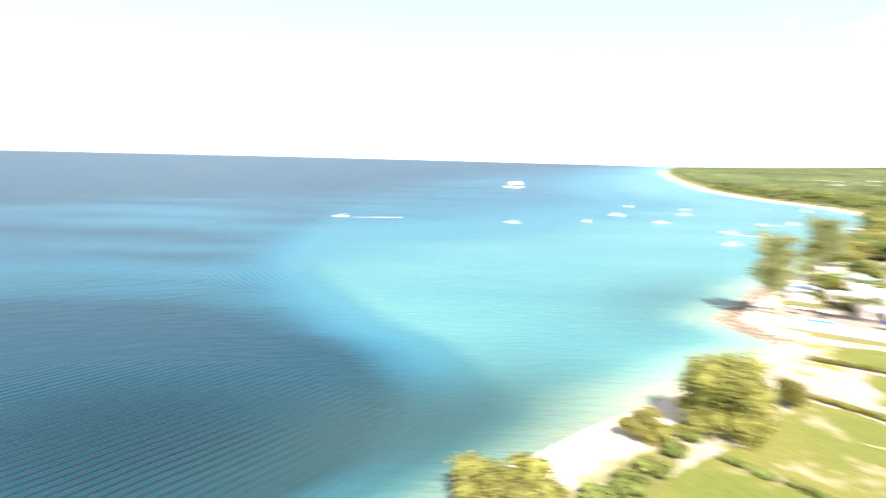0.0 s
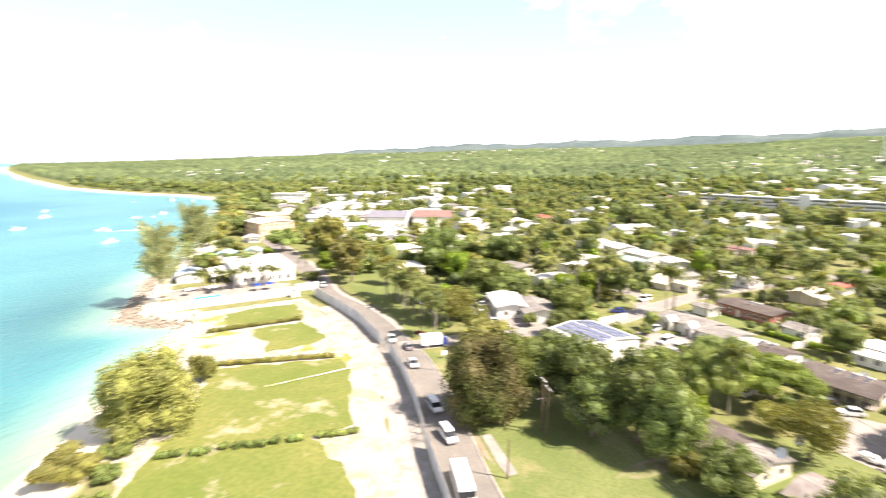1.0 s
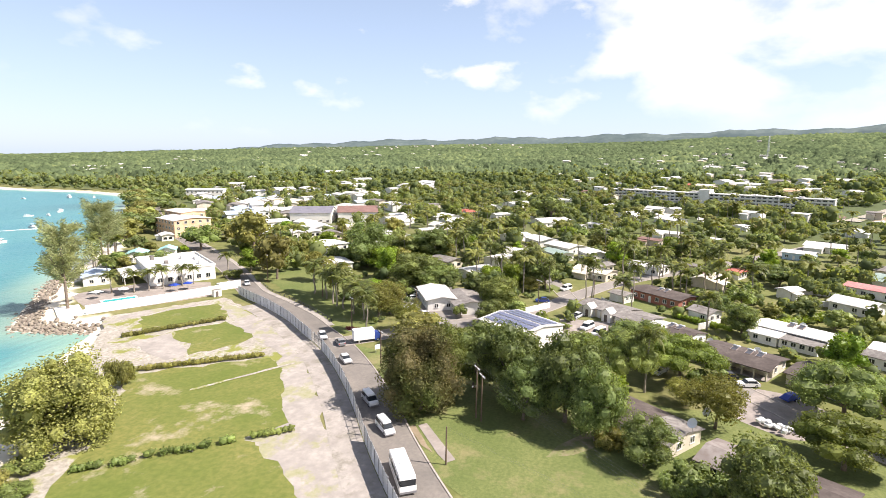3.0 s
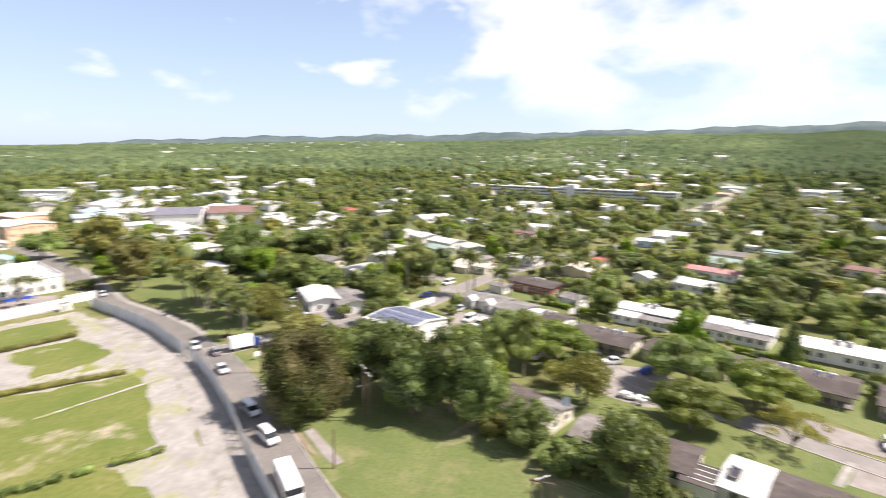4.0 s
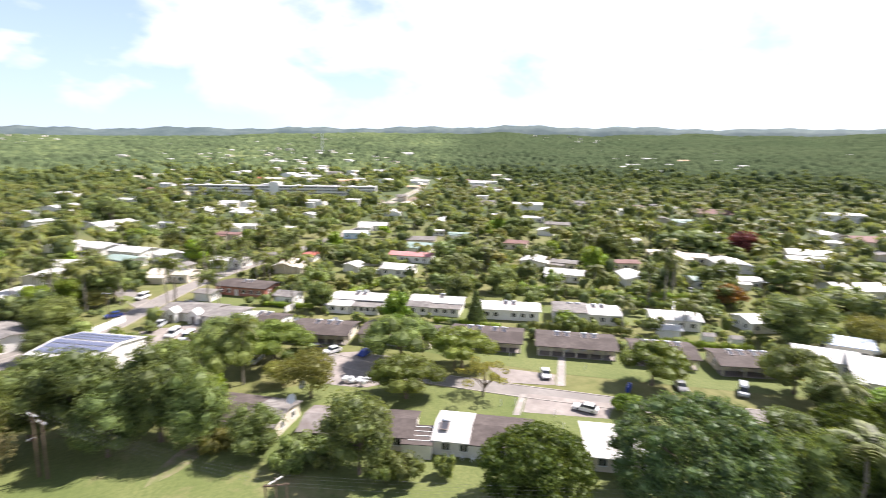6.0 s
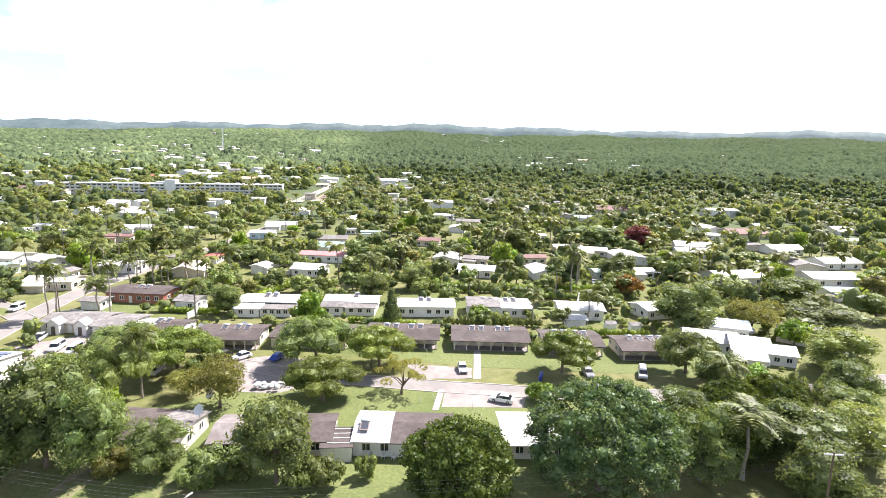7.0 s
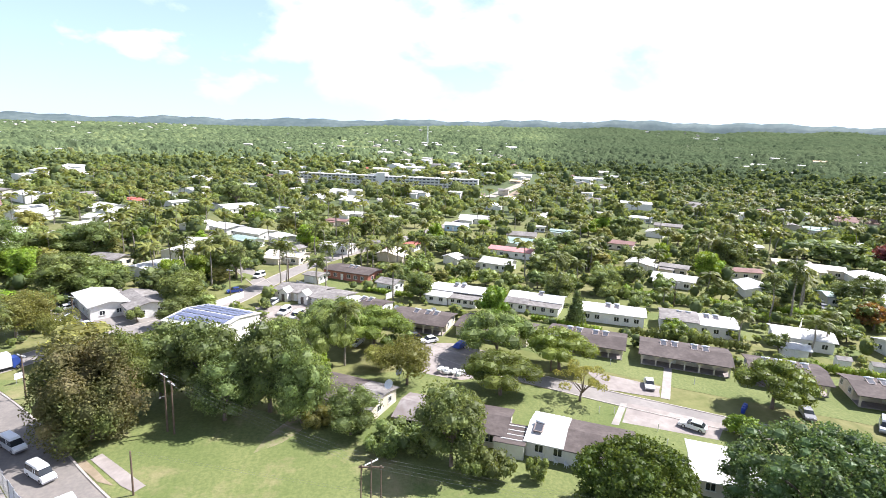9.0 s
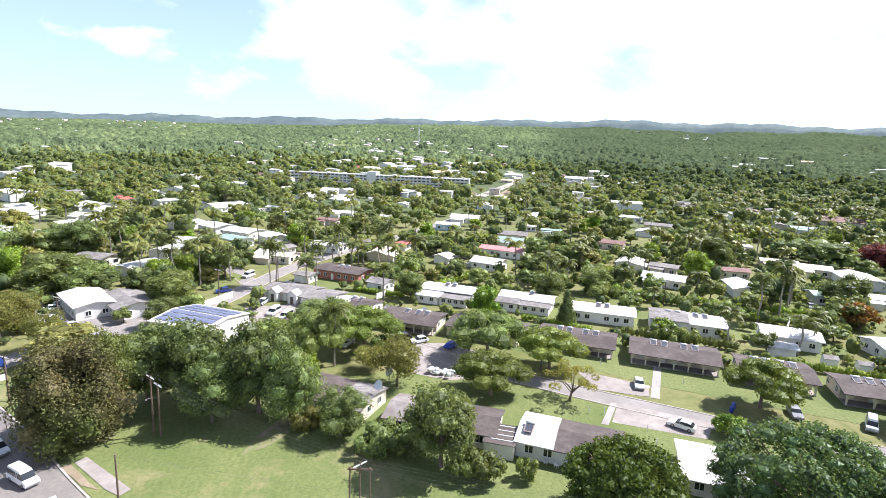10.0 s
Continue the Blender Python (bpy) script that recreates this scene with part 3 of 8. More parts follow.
depth = np.maximum(depth, (0.64 + 0.12 * smooth(0, -60, sd) + 0.2 * smooth(230, 70, np.hypot(gx, gy))) * smooth(20 + 0.02 * np.hypot(gx, gy) + 0.1 * np.maximum(np.hypot(gx, gy) - 200, 0), -26 - 0.03 * np.hypot(gx, gy) - 0.1 * np.maximum(np.hypot(gx, gy) - 200, 0), sd) * smooth(-1, 17, wd))
reef = 0.42 * np.exp(-(((gx - 84) * 0.7 + (gy - 176) * 0.71) / 48) ** 2 - ((-(gx - 84) * 0.71 + (gy - 176) * 0.7) / 24) ** 2)
reef = np.maximum(reef, 0.85 * np.exp(-(((gx - 2) * 0.82 + (gy - 84) * 0.57) / 42) ** 2 - ((-(gx - 2) * 0.57 + (gy - 84) * 0.82) / 21) ** 2))
reef = np.maximum(reef, 0.6 * np.exp(-((gx - 330) / 45) ** 2 - ((gy - 440) / 22) ** 2))
sea_mesh = sheet("water", gx, gy, np.full(gx.shape, SEA_Z), gq, gh, water_material())
set_attr(sea_mesh, "depth", depth)
set_attr(sea_mesh, "reef", reef)
set_attr(sea_mesh, "swell", 4.0 * np.exp(-((gx + 52) / 26) ** 2 - ((gy - 78) / 17) ** 2) + 0.5 * np.exp(-((gx + 52) / 30) ** 2 - ((gy - 194) / 14) ** 2))
tagged(new("water", sea_mesh), "turquoise to deep blue sea with small waves", "sea", kind="structure")


# the ridge far inland, its haze painted as pale colour and a faint glow
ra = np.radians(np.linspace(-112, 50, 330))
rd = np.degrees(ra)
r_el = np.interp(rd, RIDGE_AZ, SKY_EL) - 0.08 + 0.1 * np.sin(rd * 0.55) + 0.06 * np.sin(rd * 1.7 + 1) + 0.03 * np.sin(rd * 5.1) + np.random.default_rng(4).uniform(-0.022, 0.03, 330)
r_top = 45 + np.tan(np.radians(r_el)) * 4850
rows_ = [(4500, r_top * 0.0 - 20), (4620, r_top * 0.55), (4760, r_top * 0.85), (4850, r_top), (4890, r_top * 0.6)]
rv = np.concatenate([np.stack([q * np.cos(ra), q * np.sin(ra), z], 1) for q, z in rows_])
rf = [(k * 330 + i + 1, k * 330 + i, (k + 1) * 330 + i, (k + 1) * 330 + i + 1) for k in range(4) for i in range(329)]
tagged(new("backdrop", np_mesh("backdrop", rv, np.array(rf), HAZE_PAINT)), "ridge on the horizon painted pale with haze", "hills", kind="structure")


# ---- roads, lots, lawns ----
def offset_line(line, off):
    out = []
    for i, (x, y) in enumerate(line):
        ax, ay = line[max(i - 1, 0)]
        bx, by = line[min(i + 1, len(line) - 1)]
        l = math.hypot(bx - ax, by - ay)
        out.append((x + off * (by - ay) / l, y - off * (bx - ax) / l))
    return out


def resample(line, step):
    """Points along a line, rounded at its corners, one each step metres."""
    pts = [Vector((*p, 0)) for p in line]
    for _ in range(3):
        pts = [pts[0]] + [q for a, b in zip(pts, pts[1:]) for q in (a * 0.75 + b * 0.25, a * 0.25 + b * 0.75)] + [pts[-1]]
    out, left = [tuple(pts[0][:2])], step
    for a, b in zip(pts, pts[1:]):
        l, done = (b - a).length, 0.0
        while l - done >= left:
            done += left
            out.append(tuple((a + (b - a) * done / l)[:2]))
            left = step
        left -= l - done
    return out


def strip(geo, line, o0, o1, z0, z1):
    a, b = offset_line(line, o0), offset_line(line, o1)
    n = len(line)
    vs = [(*p, z0) for p in a] + [(*p, z1) for p in b]
    return geo.add(vs, [(i, n + i, n + i + 1, i + 1) for i in range(n - 1)])


FENCE = [(0, -38), (14, -16), (30, 3), (44, 17), (57.6, 29.7), (67.8, 38.5), (75, 44), (82, 49.8), (86.6, 53.9), (92.2, 59.1), (99.7, 66.8), (104.2, 72.8), (109.7, 80.4), (114.7, 86.7), (118, 92), (123.2, 100.9), (127, 108.5), (130.1, 115.2), (133.4, 120.7)]
ROAD_LEFT = FENCE + [(146, 136), (162, 156), (185, 190), (230, 260), (290, 340), (380, 440)]
road_line = resample(ROAD_LEFT, 3.0)


def ribbon(name, line, width0, width1, z, material, label, category="road", kerb=True):
    g = strip(Geo(), line, width0, width1, z, z)
    ob = tagged(part(name, g, material), label, category, kind="structure")
    if kerb:
        for side, o in ((-1, width0), (1, width1)):
            k = strip(Geo(), line, o - 0.0 * side, o, z, 0.13)
            strip(k, line, o, o + side * 0.28, 0.13, 0.13) if side > 0 else strip(k, line, o - 0.28, o, 0.13, 0.13)
            strip(k, line, o + side * 0.28, o + side * 0.28, 0.13, 0.0)
            tagged(part("kerb", k, KERB, ob), "pale concrete kerb")
    return ob


ribbon("road", road_line, 0.5, 7.7, 0.03, ROAD, "worn grey asphalt shore road")


def wobble(pts, amp, seed, step=2.0):
    """An outline with uneven, natural edges."""
    rng = random.Random(seed)
    out = []
    for (ax, ay), (bx, by) in zip(pts, pts[1:] + pts[:1]):
        n = max(1, int(math.hypot(bx - ax, by - ay) / step))
        for i in range(n):
            t = i / n
            out.append((ax + (bx - ax) * t + rng.uniform(-amp, amp), ay + (by - ay) * t + rng.uniform(-amp, amp)))
    return out


def plot(name, pts, z, material, label, category, amp=0.0, seed=1):
    g = Geo().flat(wobble(pts, amp, seed) if amp else pts, z)
    return tagged(part(name, g, material), label, category, kind="structure")


# the cleared lot between fence and beach
plot("rubble", [(52, 30), (62, 42), (80, 58), (92, 70), (108, 86), (120, 105), (128, 121), (99, 137), (92, 128), (76, 112), (60, 98), (44, 82), (36, 68), (30, 50)], 0.02, SANDY, "pale coral rubble and sand of a cleared lot", "bare ground", 0.6, 3)
plot("grass", [(74.5, 95.4), (91, 76), (90, 71), (68.5, 53.6), (62, 56.2), (45, 73), (53.6, 79.5), (64, 88)], 0.05, GRASS_LOT, "green lawn of an empty lot", "lawn", 0.9, 4)
plot("grass", [(46.4, 74.4), (61, 57.6), (62.5, 51), (54.5, 41), (43, 26), (20, -5), (0, 10), (8, 34), (24, 56), (36, 69)], 0.042, GRASS_LOT, "rough green lawn near the shore", "lawn", 1.0, 5)
plot("grass", [(102.8, 127.5), (112.1, 124.6), (121.2, 118.1), (115.4, 108.6), (111.1, 105.5), (99.4, 111.6), (95, 115.8), (97, 120)], 0.05, GRASS_LOT, "strip of lawn by a white wall", "lawn", 0.8, 6)
plot("grass", [(97.6, 133.8), (101.5, 133.4), (111.5, 129.4), (119.6, 123.4), (119, 122.2), (108, 127), (98, 130.4), (94, 131)], 0.046, SLAB_WORN, "weedy strip along a white wall", "lawn", 0.5, 63)
plot("grass", [(97.8, 110.0), (109.0, 102.8), (106, 97.0), (107.4, 90.6), (102.6, 88), (98.1, 88.6), (91.8, 90.0), (86.7, 93.2), (91.4, 99.3), (94.2, 105.2)], 0.05, GRASS_LOT, "worn lawn between concrete slabs", "lawn", 0.9, 7)
plot("slab", [(87.8, 112.0), (96.2, 109.2), (92.6, 103.4), (90.4, 99.2), (88.6, 96.2), (85.8, 93.4), (82.4, 95.2), (84, 104)], 0.06, SLAB, "weathered grey concrete slab", "slab", 0.5, 8)
plot("slab", [(93.5, 73.5), (90.5, 71.8), (69, 54.2), (62.4, 56.6), (56, 44.5), (46, 30), (50, 25), (60, 37), (70, 46.8), (80, 55), (90, 63.6), (97, 70.5)], 0.058, SLAB_WORN, "broken concrete apron overgrown with weeds", "slab", 0.7, 9)
plot("slab", [(92, 69.5), (98, 81), (107, 98), (118, 112), (124.5, 119), (118.5, 104), (112, 91), (106, 81), (96, 71)], 0.06, SLAB_WORN, "pale worn concrete apron inside the fence", "slab", 0.5, 12)
plot("driveway", offset_line(resample(FENCE[3:17], 3.0), -0.15) + offset_line(resample(FENCE[3:17], 3.0), -5.4)[::-1], 0.08, DRIVE, "concrete drive along the fence", "drive")
plot("path", [(72, 78.5), (72.6, 79), (91.5, 68.8), (91.1, 68.1)], 0.13, SANDY, "narrow worn path over the lawn", "path", 0.12, 11)
# verge and lawn inland of the road
verge = offset_line(resample(ROAD_LEFT[4:14], 3.0), 8.1)
plot("grass", [(40, -14), (50, 2)] + [p for p in verge if p[0] < 107] + [(104, 52), (97, 40), (92, 20), (85, 8), (79, -2), (72, -8), (66, -18), (58, -26), (40, -40), (20, -52)], 0.05, GRASS_FIELD, "mown grass field beside the road", "lawn")
plot("grass", [(111.5, 69), (120.7, 79.5), (129.8, 92), (137.8, 103), (150.4, 121), (157, 130), (180.4, 132.1), (176.6, 113.4), (160, 96), (151, 84.2), (138, 72), (122, 64)], 0.05, GRASS, "sunlit roadside grass with palms", "lawn", 0.4, 64)
walk_line = resample(ROAD_LEFT[12:23], 3.0)
tagged(part("pavement", strip(Geo(), walk_line, 8.0, 9.5, 0.13, 0.13), SLAB), "concrete footway along the shore road", "pavement", kind="structure")
plot("pavement", [(77.3, 31.8), (76, 32.8), (69, 26.6), (67.4, 24.6), (68.6, 23.6)], 0.11, CONCRETE, "short concrete footpath by the road", "pavement")
plot("bare_patch", [(76, 33.4), (75, 34.2), (70.5, 30), (69.2, 27.6)], 0.1, DIRT, "dry grass strip by the kerb", "bare ground", 0.15, 34)
plot("bare_patch", [(85.6, 5), (82.5, 3), (79.6, 4.6), (76.4, 7.6), (74.6, 11), (78.2, 9.6), (82, 8)], 0.07, WORN, "worn earth path through the grass", "bare ground", 0.5, 61)
# side street and car parks
ribbon("road", resample([(105, 68), (112, 61), (120, 56), (129, 46), (138, 37), (149, 27.5), (169, 20), (196, 8), (225, -14), (262, -44), (330, -90)], 3.0), -3.0, 3.0, 0.045, LANE, "pale side street into the houses")
ribbon("road", resample([(169, 20), (186, 27), (204, 34), (240, 46), (300, 60)], 3.0), -2.5, 2.5, 0.04, LANE, "pale residential street")
plot("car_park", [(128, 60), (137, 64), (160, 76), (176, 70), (160, 48), (146, 38), (134, 44)], 0.055, LANE, "asphalt yard with parked cars", "car park", 0.3, 35)
plot("car_park", [(146.5, 19.5), (148, 3), (124, 3.5), (121, 15), (131, 17)], 0.055, CONCRETE, "pale concrete car park behind a white building", "car park", 0.3, 36)
LANE_LINE = resample([(113, -20), (104, -27), (97, -33.5), (91.5, -40.5), (82.3, -51.2), (75.6, -60), (69.5, -67.5), (65, -75), (58.5, -85), (50, -98), (44, -112), (40, -130), (30, -160)], 3.0)
ribbon("road", LANE_LINE, -2.4, 2.4, 0.05, LANE, "pale estate lane between bungalows")
plot("car_park", [(80.6, -52.4), (71.2, -64.8), (66.9, -60.2), (74.4, -47.6)], 0.06, CONCRETE, "pale parking bay beside the lane", "car park")
plot("car_park", [(95.4, -51.2), (86, -62.6), (81.8, -59.6), (86, -51.6)], 0.06, CONCRETE, "stained parking bay beside the lane", "car park", 0.15, 37)
plot("car_park", [(114, -23.5), (99, -17.2), (93.8, -24.7), (97, -33), (105, -36.3), (113, -28.5)], 0.065, CONCRETE, "pale turning yard at the lane's end", "car park", 0.3, 38)
plot("pavement", [(94.2, -68.9), (93.5, -70.3), (80.7, -61.0), (81.5, -59.6)], 0.075, SLAB, "narrow concrete garden path", "path")
plot("pavement", [(80.9, -51.1), (80.5, -52.2), (73.6, -46.5), (74.1, -45.4)], 0.075, SLAB, "narrow concrete garden path", "path")
plot("grass", [(121, -26), (108, -42), (97, -52), (86, -64), (76, -78), (66, -92), (58, -104), (64, -114), (80, -106), (104, -84), (122, -62), (132, -44)], 0.035, GRASS, "mown lawns of a bungalow row", "lawn")
plot("grass", [(100, -16), (92, -34), (86, -43), (74, -60), (62, -70), (50, -60), (44, -40), (56, -22), (70, -6), (84, 4), (98, 8)], 0.035, GRASS, "mown lawns around bungalows", "lawn")
plot("grass", [(167, -13), (178, 1), (171, 7), (160, 10), (158, -2)], 0.05, GRASS, "bright green back lawn", "lawn")
plot("grass", [(160, 29), (180, 23), (186, 28), (174, 36)], 0.05, GRASS, "green corner lawn", "lawn")
plot("grass", [(128, -60), (146, -45), (160, -30), (168, -34), (140, -70), (118, -112), (96, -124), (92, -112), (110, -98)], 0.03, GRASS, "garden grass behind the bungalows", "lawn")
plot("grass", [(196, -62), (212, -76), (204, -84), (186, -68)], 0.05, GRASS, "green house lawn", "lawn")
plot("grass", [(138, -128), (146, -148), (120, -150), (112, -128)], 0.05, GRASS, "fenced green garden", "lawn")


# ---- roadside hoarding ----
def hoarding():
    root = thing("site_fence", "tall grey-white sheet metal hoarding along the road", "fence")
    pts = resample(FENCE[1:], 2.4)
    panel = Geo()
    n, l, hgt = 8, 2.2, 2.95
    prof = [(-l / 2 + i * l / (2 * n), 0.04 if i % 2 else 0.0) for i in range(2 * n + 1)]
    k = len(prof)
    panel.add([(x, y, 0.05) for x, y in prof] + [(x, y, hgt) for x, y in prof] + [(x, y - 0.02, hgt) for x, y in prof] + [(x, y - 0.02, 0.05) for x, y in prof],
              [(r * k + i, r * k + i + 1, (r + 1) * k + i + 1, (r + 1) * k + i) for r in range(3) for i in range(k - 1)])
    me = panel.mesh("panel", HOARD)
    post = Geo().box(0, 0, 0, 0.14, 0.14, 3.05).box(0, -0.6, 0, 0.08, 1.2, 0.08).mesh("post", P_GREY)
    gate = Geo().box(0, 0, 0.1, 2.3, 0.05, 0.06).box(0, 0, 1.45, 2.3, 0.05, 0.06).box(0, 0, 2.7, 2.3, 0.05, 0.06)
    for i in range(6):
        gate.box(-1.1 + i * 0.44, 0, 0.1, 0.05, 0.05, 2.66)
    gate = gate.mesh("gate_leaf", STEEL)
    for i, ((ax, ay), (bx, by)) in enumerate(zip(pts, pts[1:])):
        a, mx = math.degrees(math.atan2(by - ay, bx - ax)), (ax + bx) / 2
        open_bars = abs(mx - 101.9) < 2.4 or abs(mx - 71.4) < 3.6
        part("gate_leaf" if open_bars else "panel", gate if open_bars else me, None, root, m=pose(mx, (ay + by) / 2, 0.0, random.uniform(-1.5, 1.5), 0, a))
        part("post", post, None, root, m=pose(ax, ay, 0, 0, 0, a + 180))


hoarding()


def verge_rail():
    """A dark low railing behind the footway."""
    root = thing("railing", "low dark metal railing along the footway", "railing")
    pts = offset_line(walk_line, 9.7)[1:20]
    for (ax, ay), (bx, by) in zip(pts, pts[1:]):
        part("rail", Geo().tube([(ax, ay, 0.75), (bx, by, 0.75)], [0.06, 0.06], 5).tube([(ax, ay, 0.4), (bx, by, 0.4)], [0.06, 0.06], 5), P_BLACK, root)
        part("post", Geo().box(ax, ay, 0, 0.16, 0.16, 0.85), P_BLACK, root)


verge_rail()


# ---- buildings ----
TAKEN = [(122, 76, 8), (131, 88, 8), (140, 98, 8), (150, 112, 8), (160, 118, 9), (150, 96, 8), (104, 118, 15), (118, 112, 12), (116, 129, 12), (126, 122, 10)]      # footprints that trees keep clear of: x, y, radius


def gable(l, w, h, rise, over=0.6, thick=0.16, mono=False, ribs=0.0):
    """A low roof over a plan l by w with its eaves at height h; the ridge runs along x."""
    g = Geo()
    a, b = l / 2 + over, w / 2 + over
    if mono:
        prof = [(-b, h + rise), (b, h), (b, h - thick), (-b, h + rise - thick)]
    else:
        prof = [(-b, h), (0, h + rise), (b, h), (b, h - thick), (0, h + rise - thick), (-b, h - thick)]
    n = len(prof)
    g.add([(-a, y, z) for y, z in prof] + [(a, y, z) for y, z in prof], [(i, n + i, n + (i + 1) % n, (i + 1) % n) for i in range(n)] + [tuple(range(n)), tuple(range(n, 2 * n))[::-1]])
    if ribs:
        k = int(2 * a / ribs)
        for i in range(k + 1):
            x = -a + i * ribs
            for (y0, z0), (y1, z1) in ((prof[0], prof[1]), (prof[1], prof[2]))[:1 if mono else 2]:
                g.add([(x - 0.03, y0, z0 + 0.01), (x + 0.03, y0, z0 + 0.01), (x + 0.03, y1, z1 + 0.01), (x - 0.03, y1, z1 + 0.01),
                       (x - 0.03, y0, z0 + 0.05), (x + 0.03, y0, z0 + 0.05), (x + 0.03, y1, z1 + 0.05), (x - 0.03, y1, z1 + 0.05)], [(4, 5, 6, 7), (0, 4, 7, 3), (1, 2, 6, 5)])
    return g


def walls(l, w, h, rise, mono=False):
    """Outer walls with gable ends under the roof."""
    g = Geo()
    a, b, t = l / 2, w / 2, 0.02
    zb = (h + rise, h) if mono else (h, h)
    vs = [(-a, -b, 0), (a, -b, 0), (a, b, 0), (-a, b, 0), (-a, -b, zb[0] - t), (a, -b, zb[0] - t), (a, b, zb[1] - t), (-a, b, zb[1] - t)]
    g.add(vs, [(0, 1, 5, 4), (1, 2, 6, 5), (2, 3, 7, 6), (3, 0, 4, 7), (4, 5, 6, 7)])
    if not mono:
        for x in (-a, a):
            g.add([(x, -b, h - t), (x, b, h - t), (x, 0, h + rise - 0.2)], [(0, 1, 2) if x > 0 else (2, 1, 0)])
    return g


def window(parent, x, y, z, w, h, face, frame_mat=TRIM):
    """A window let into a wall: face 'y+', 'y-', 'x+' or 'x-'."""
    turn = {"y+": 180, "y-": 0, "x+": 90, "x-": -90}[face]
    m = pose(x, y, z, 0, 0, turn)
    f = Geo()
    for sx in (-1, 0, 1):
        f.box(sx * (w / 2 - 0.04), -0.03, 0, 0.08, 0.1, h)
    f.box(0, -0.03, h - 0.04, w, 0.1, 0.08).box(0, -0.06, -0.08, w + 0.2, 0.2, 0.08)
    ob = part("window", f, frame_mat, parent, m=m)
    part("pane", Geo().box(0, -0.012, 0.02, w - 0.1, 0.03, h - 0.06), GLASS, ob)
    return ob


def door(parent, x, y, face, material=TRIM, w=0.95, h=2.05):
    turn = {"y+": 180, "y-": 0, "x+": 90, "x-": -90}[face]
    g = Geo().box(0, -0.02, 0.02, w, 0.06, h).box(0, -0.06, 0.25, w * 0.7, 0.03, h * 0.35).box(0, -0.06, 1.2, w * 0.7, 0.03, h * 0.33)
    return part("door", g, material, parent, m=pose(x, y, 0, 0, 0, turn))


def arcade(root, m, l, h, bays, depth=0.3):
    """A wall of round-headed arches along x, centred, with its piers."""
    bay = l / bays
    pier, n = 0.26, 12
    for i in range(bays):
        x0 = -l / 2 + i * bay
        c, r = x0 + bay / 2, bay / 2 - pier / 2
        spring = h - 0.25 - min(r * 0.75, 1.25)
        rise = h - 0.25 - spring
        arc = [(c - r * math.cos(math.pi * k / n), spring + rise * math.sin(math.pi * k / n)) for k in range(n + 1)]
        q = n + 1
        vs = [(x, y, z) for y in (-depth / 2, depth / 2) for x, z in arc] + [(x, y, h) for y in (-depth / 2, depth / 2) for x, z in arc]
        fs = [f for k in range(n) for f in ((k, k + 1, 2 * q + k + 1, 2 * q + k), (q + k + 1, q + k, 3 * q + k, 3 * q + k + 1), (k + 1, k, q + k, q + k + 1))]
        part("arch", Geo().add(vs, fs), WALL_CREAM, root, m=m)
    for i in range(bays + 1):
        part("pier", Geo().box(-l / 2 + i * bay, 0, 0, pier, depth + 0.04, h), WALL_CREAM, root, m=m)


def heater(x, y, z, rz, tilt=9):
    """A solar water heater: a collector with a tank at its head, on legs."""
    root = thing("solar_water_heater", "roof solar water heater with a pale tank", "water heater", x, y, z, rz, "solar water heaters")
    pitch = pose(0, 0, 0.3, -tilt)
    part("collector", Geo().box(0, 0.75, 0, 1.15, 1.9, 0.1), COLLECTOR, root, m=pitch)
    fr = Geo()
    for s in (-1, 1):
        fr.box(s * 0.62, 0.75, -0.01, 0.14, 2.0, 0.14)
    fr.box(0, -0.2, -0.01, 1.1, 0.12, 0.14).box(0, 1.72, -0.01, 1.1, 0.12, 0.14)
    part("frame", fr, RUSTY, root, m=pitch)
    part("tank", Geo().tube([(-0.75, -0.42, 0.5), (0.75, -0.42, 0.5)], [0.25, 0.25], 12), P_WHITE, root, "white cylindrical tank", True)
    for s in (-0.5, 0.5):
        part("leg", Geo().box(s, -0.35, -0.2, 0.07, 0.07, 0.55), STEEL, root)


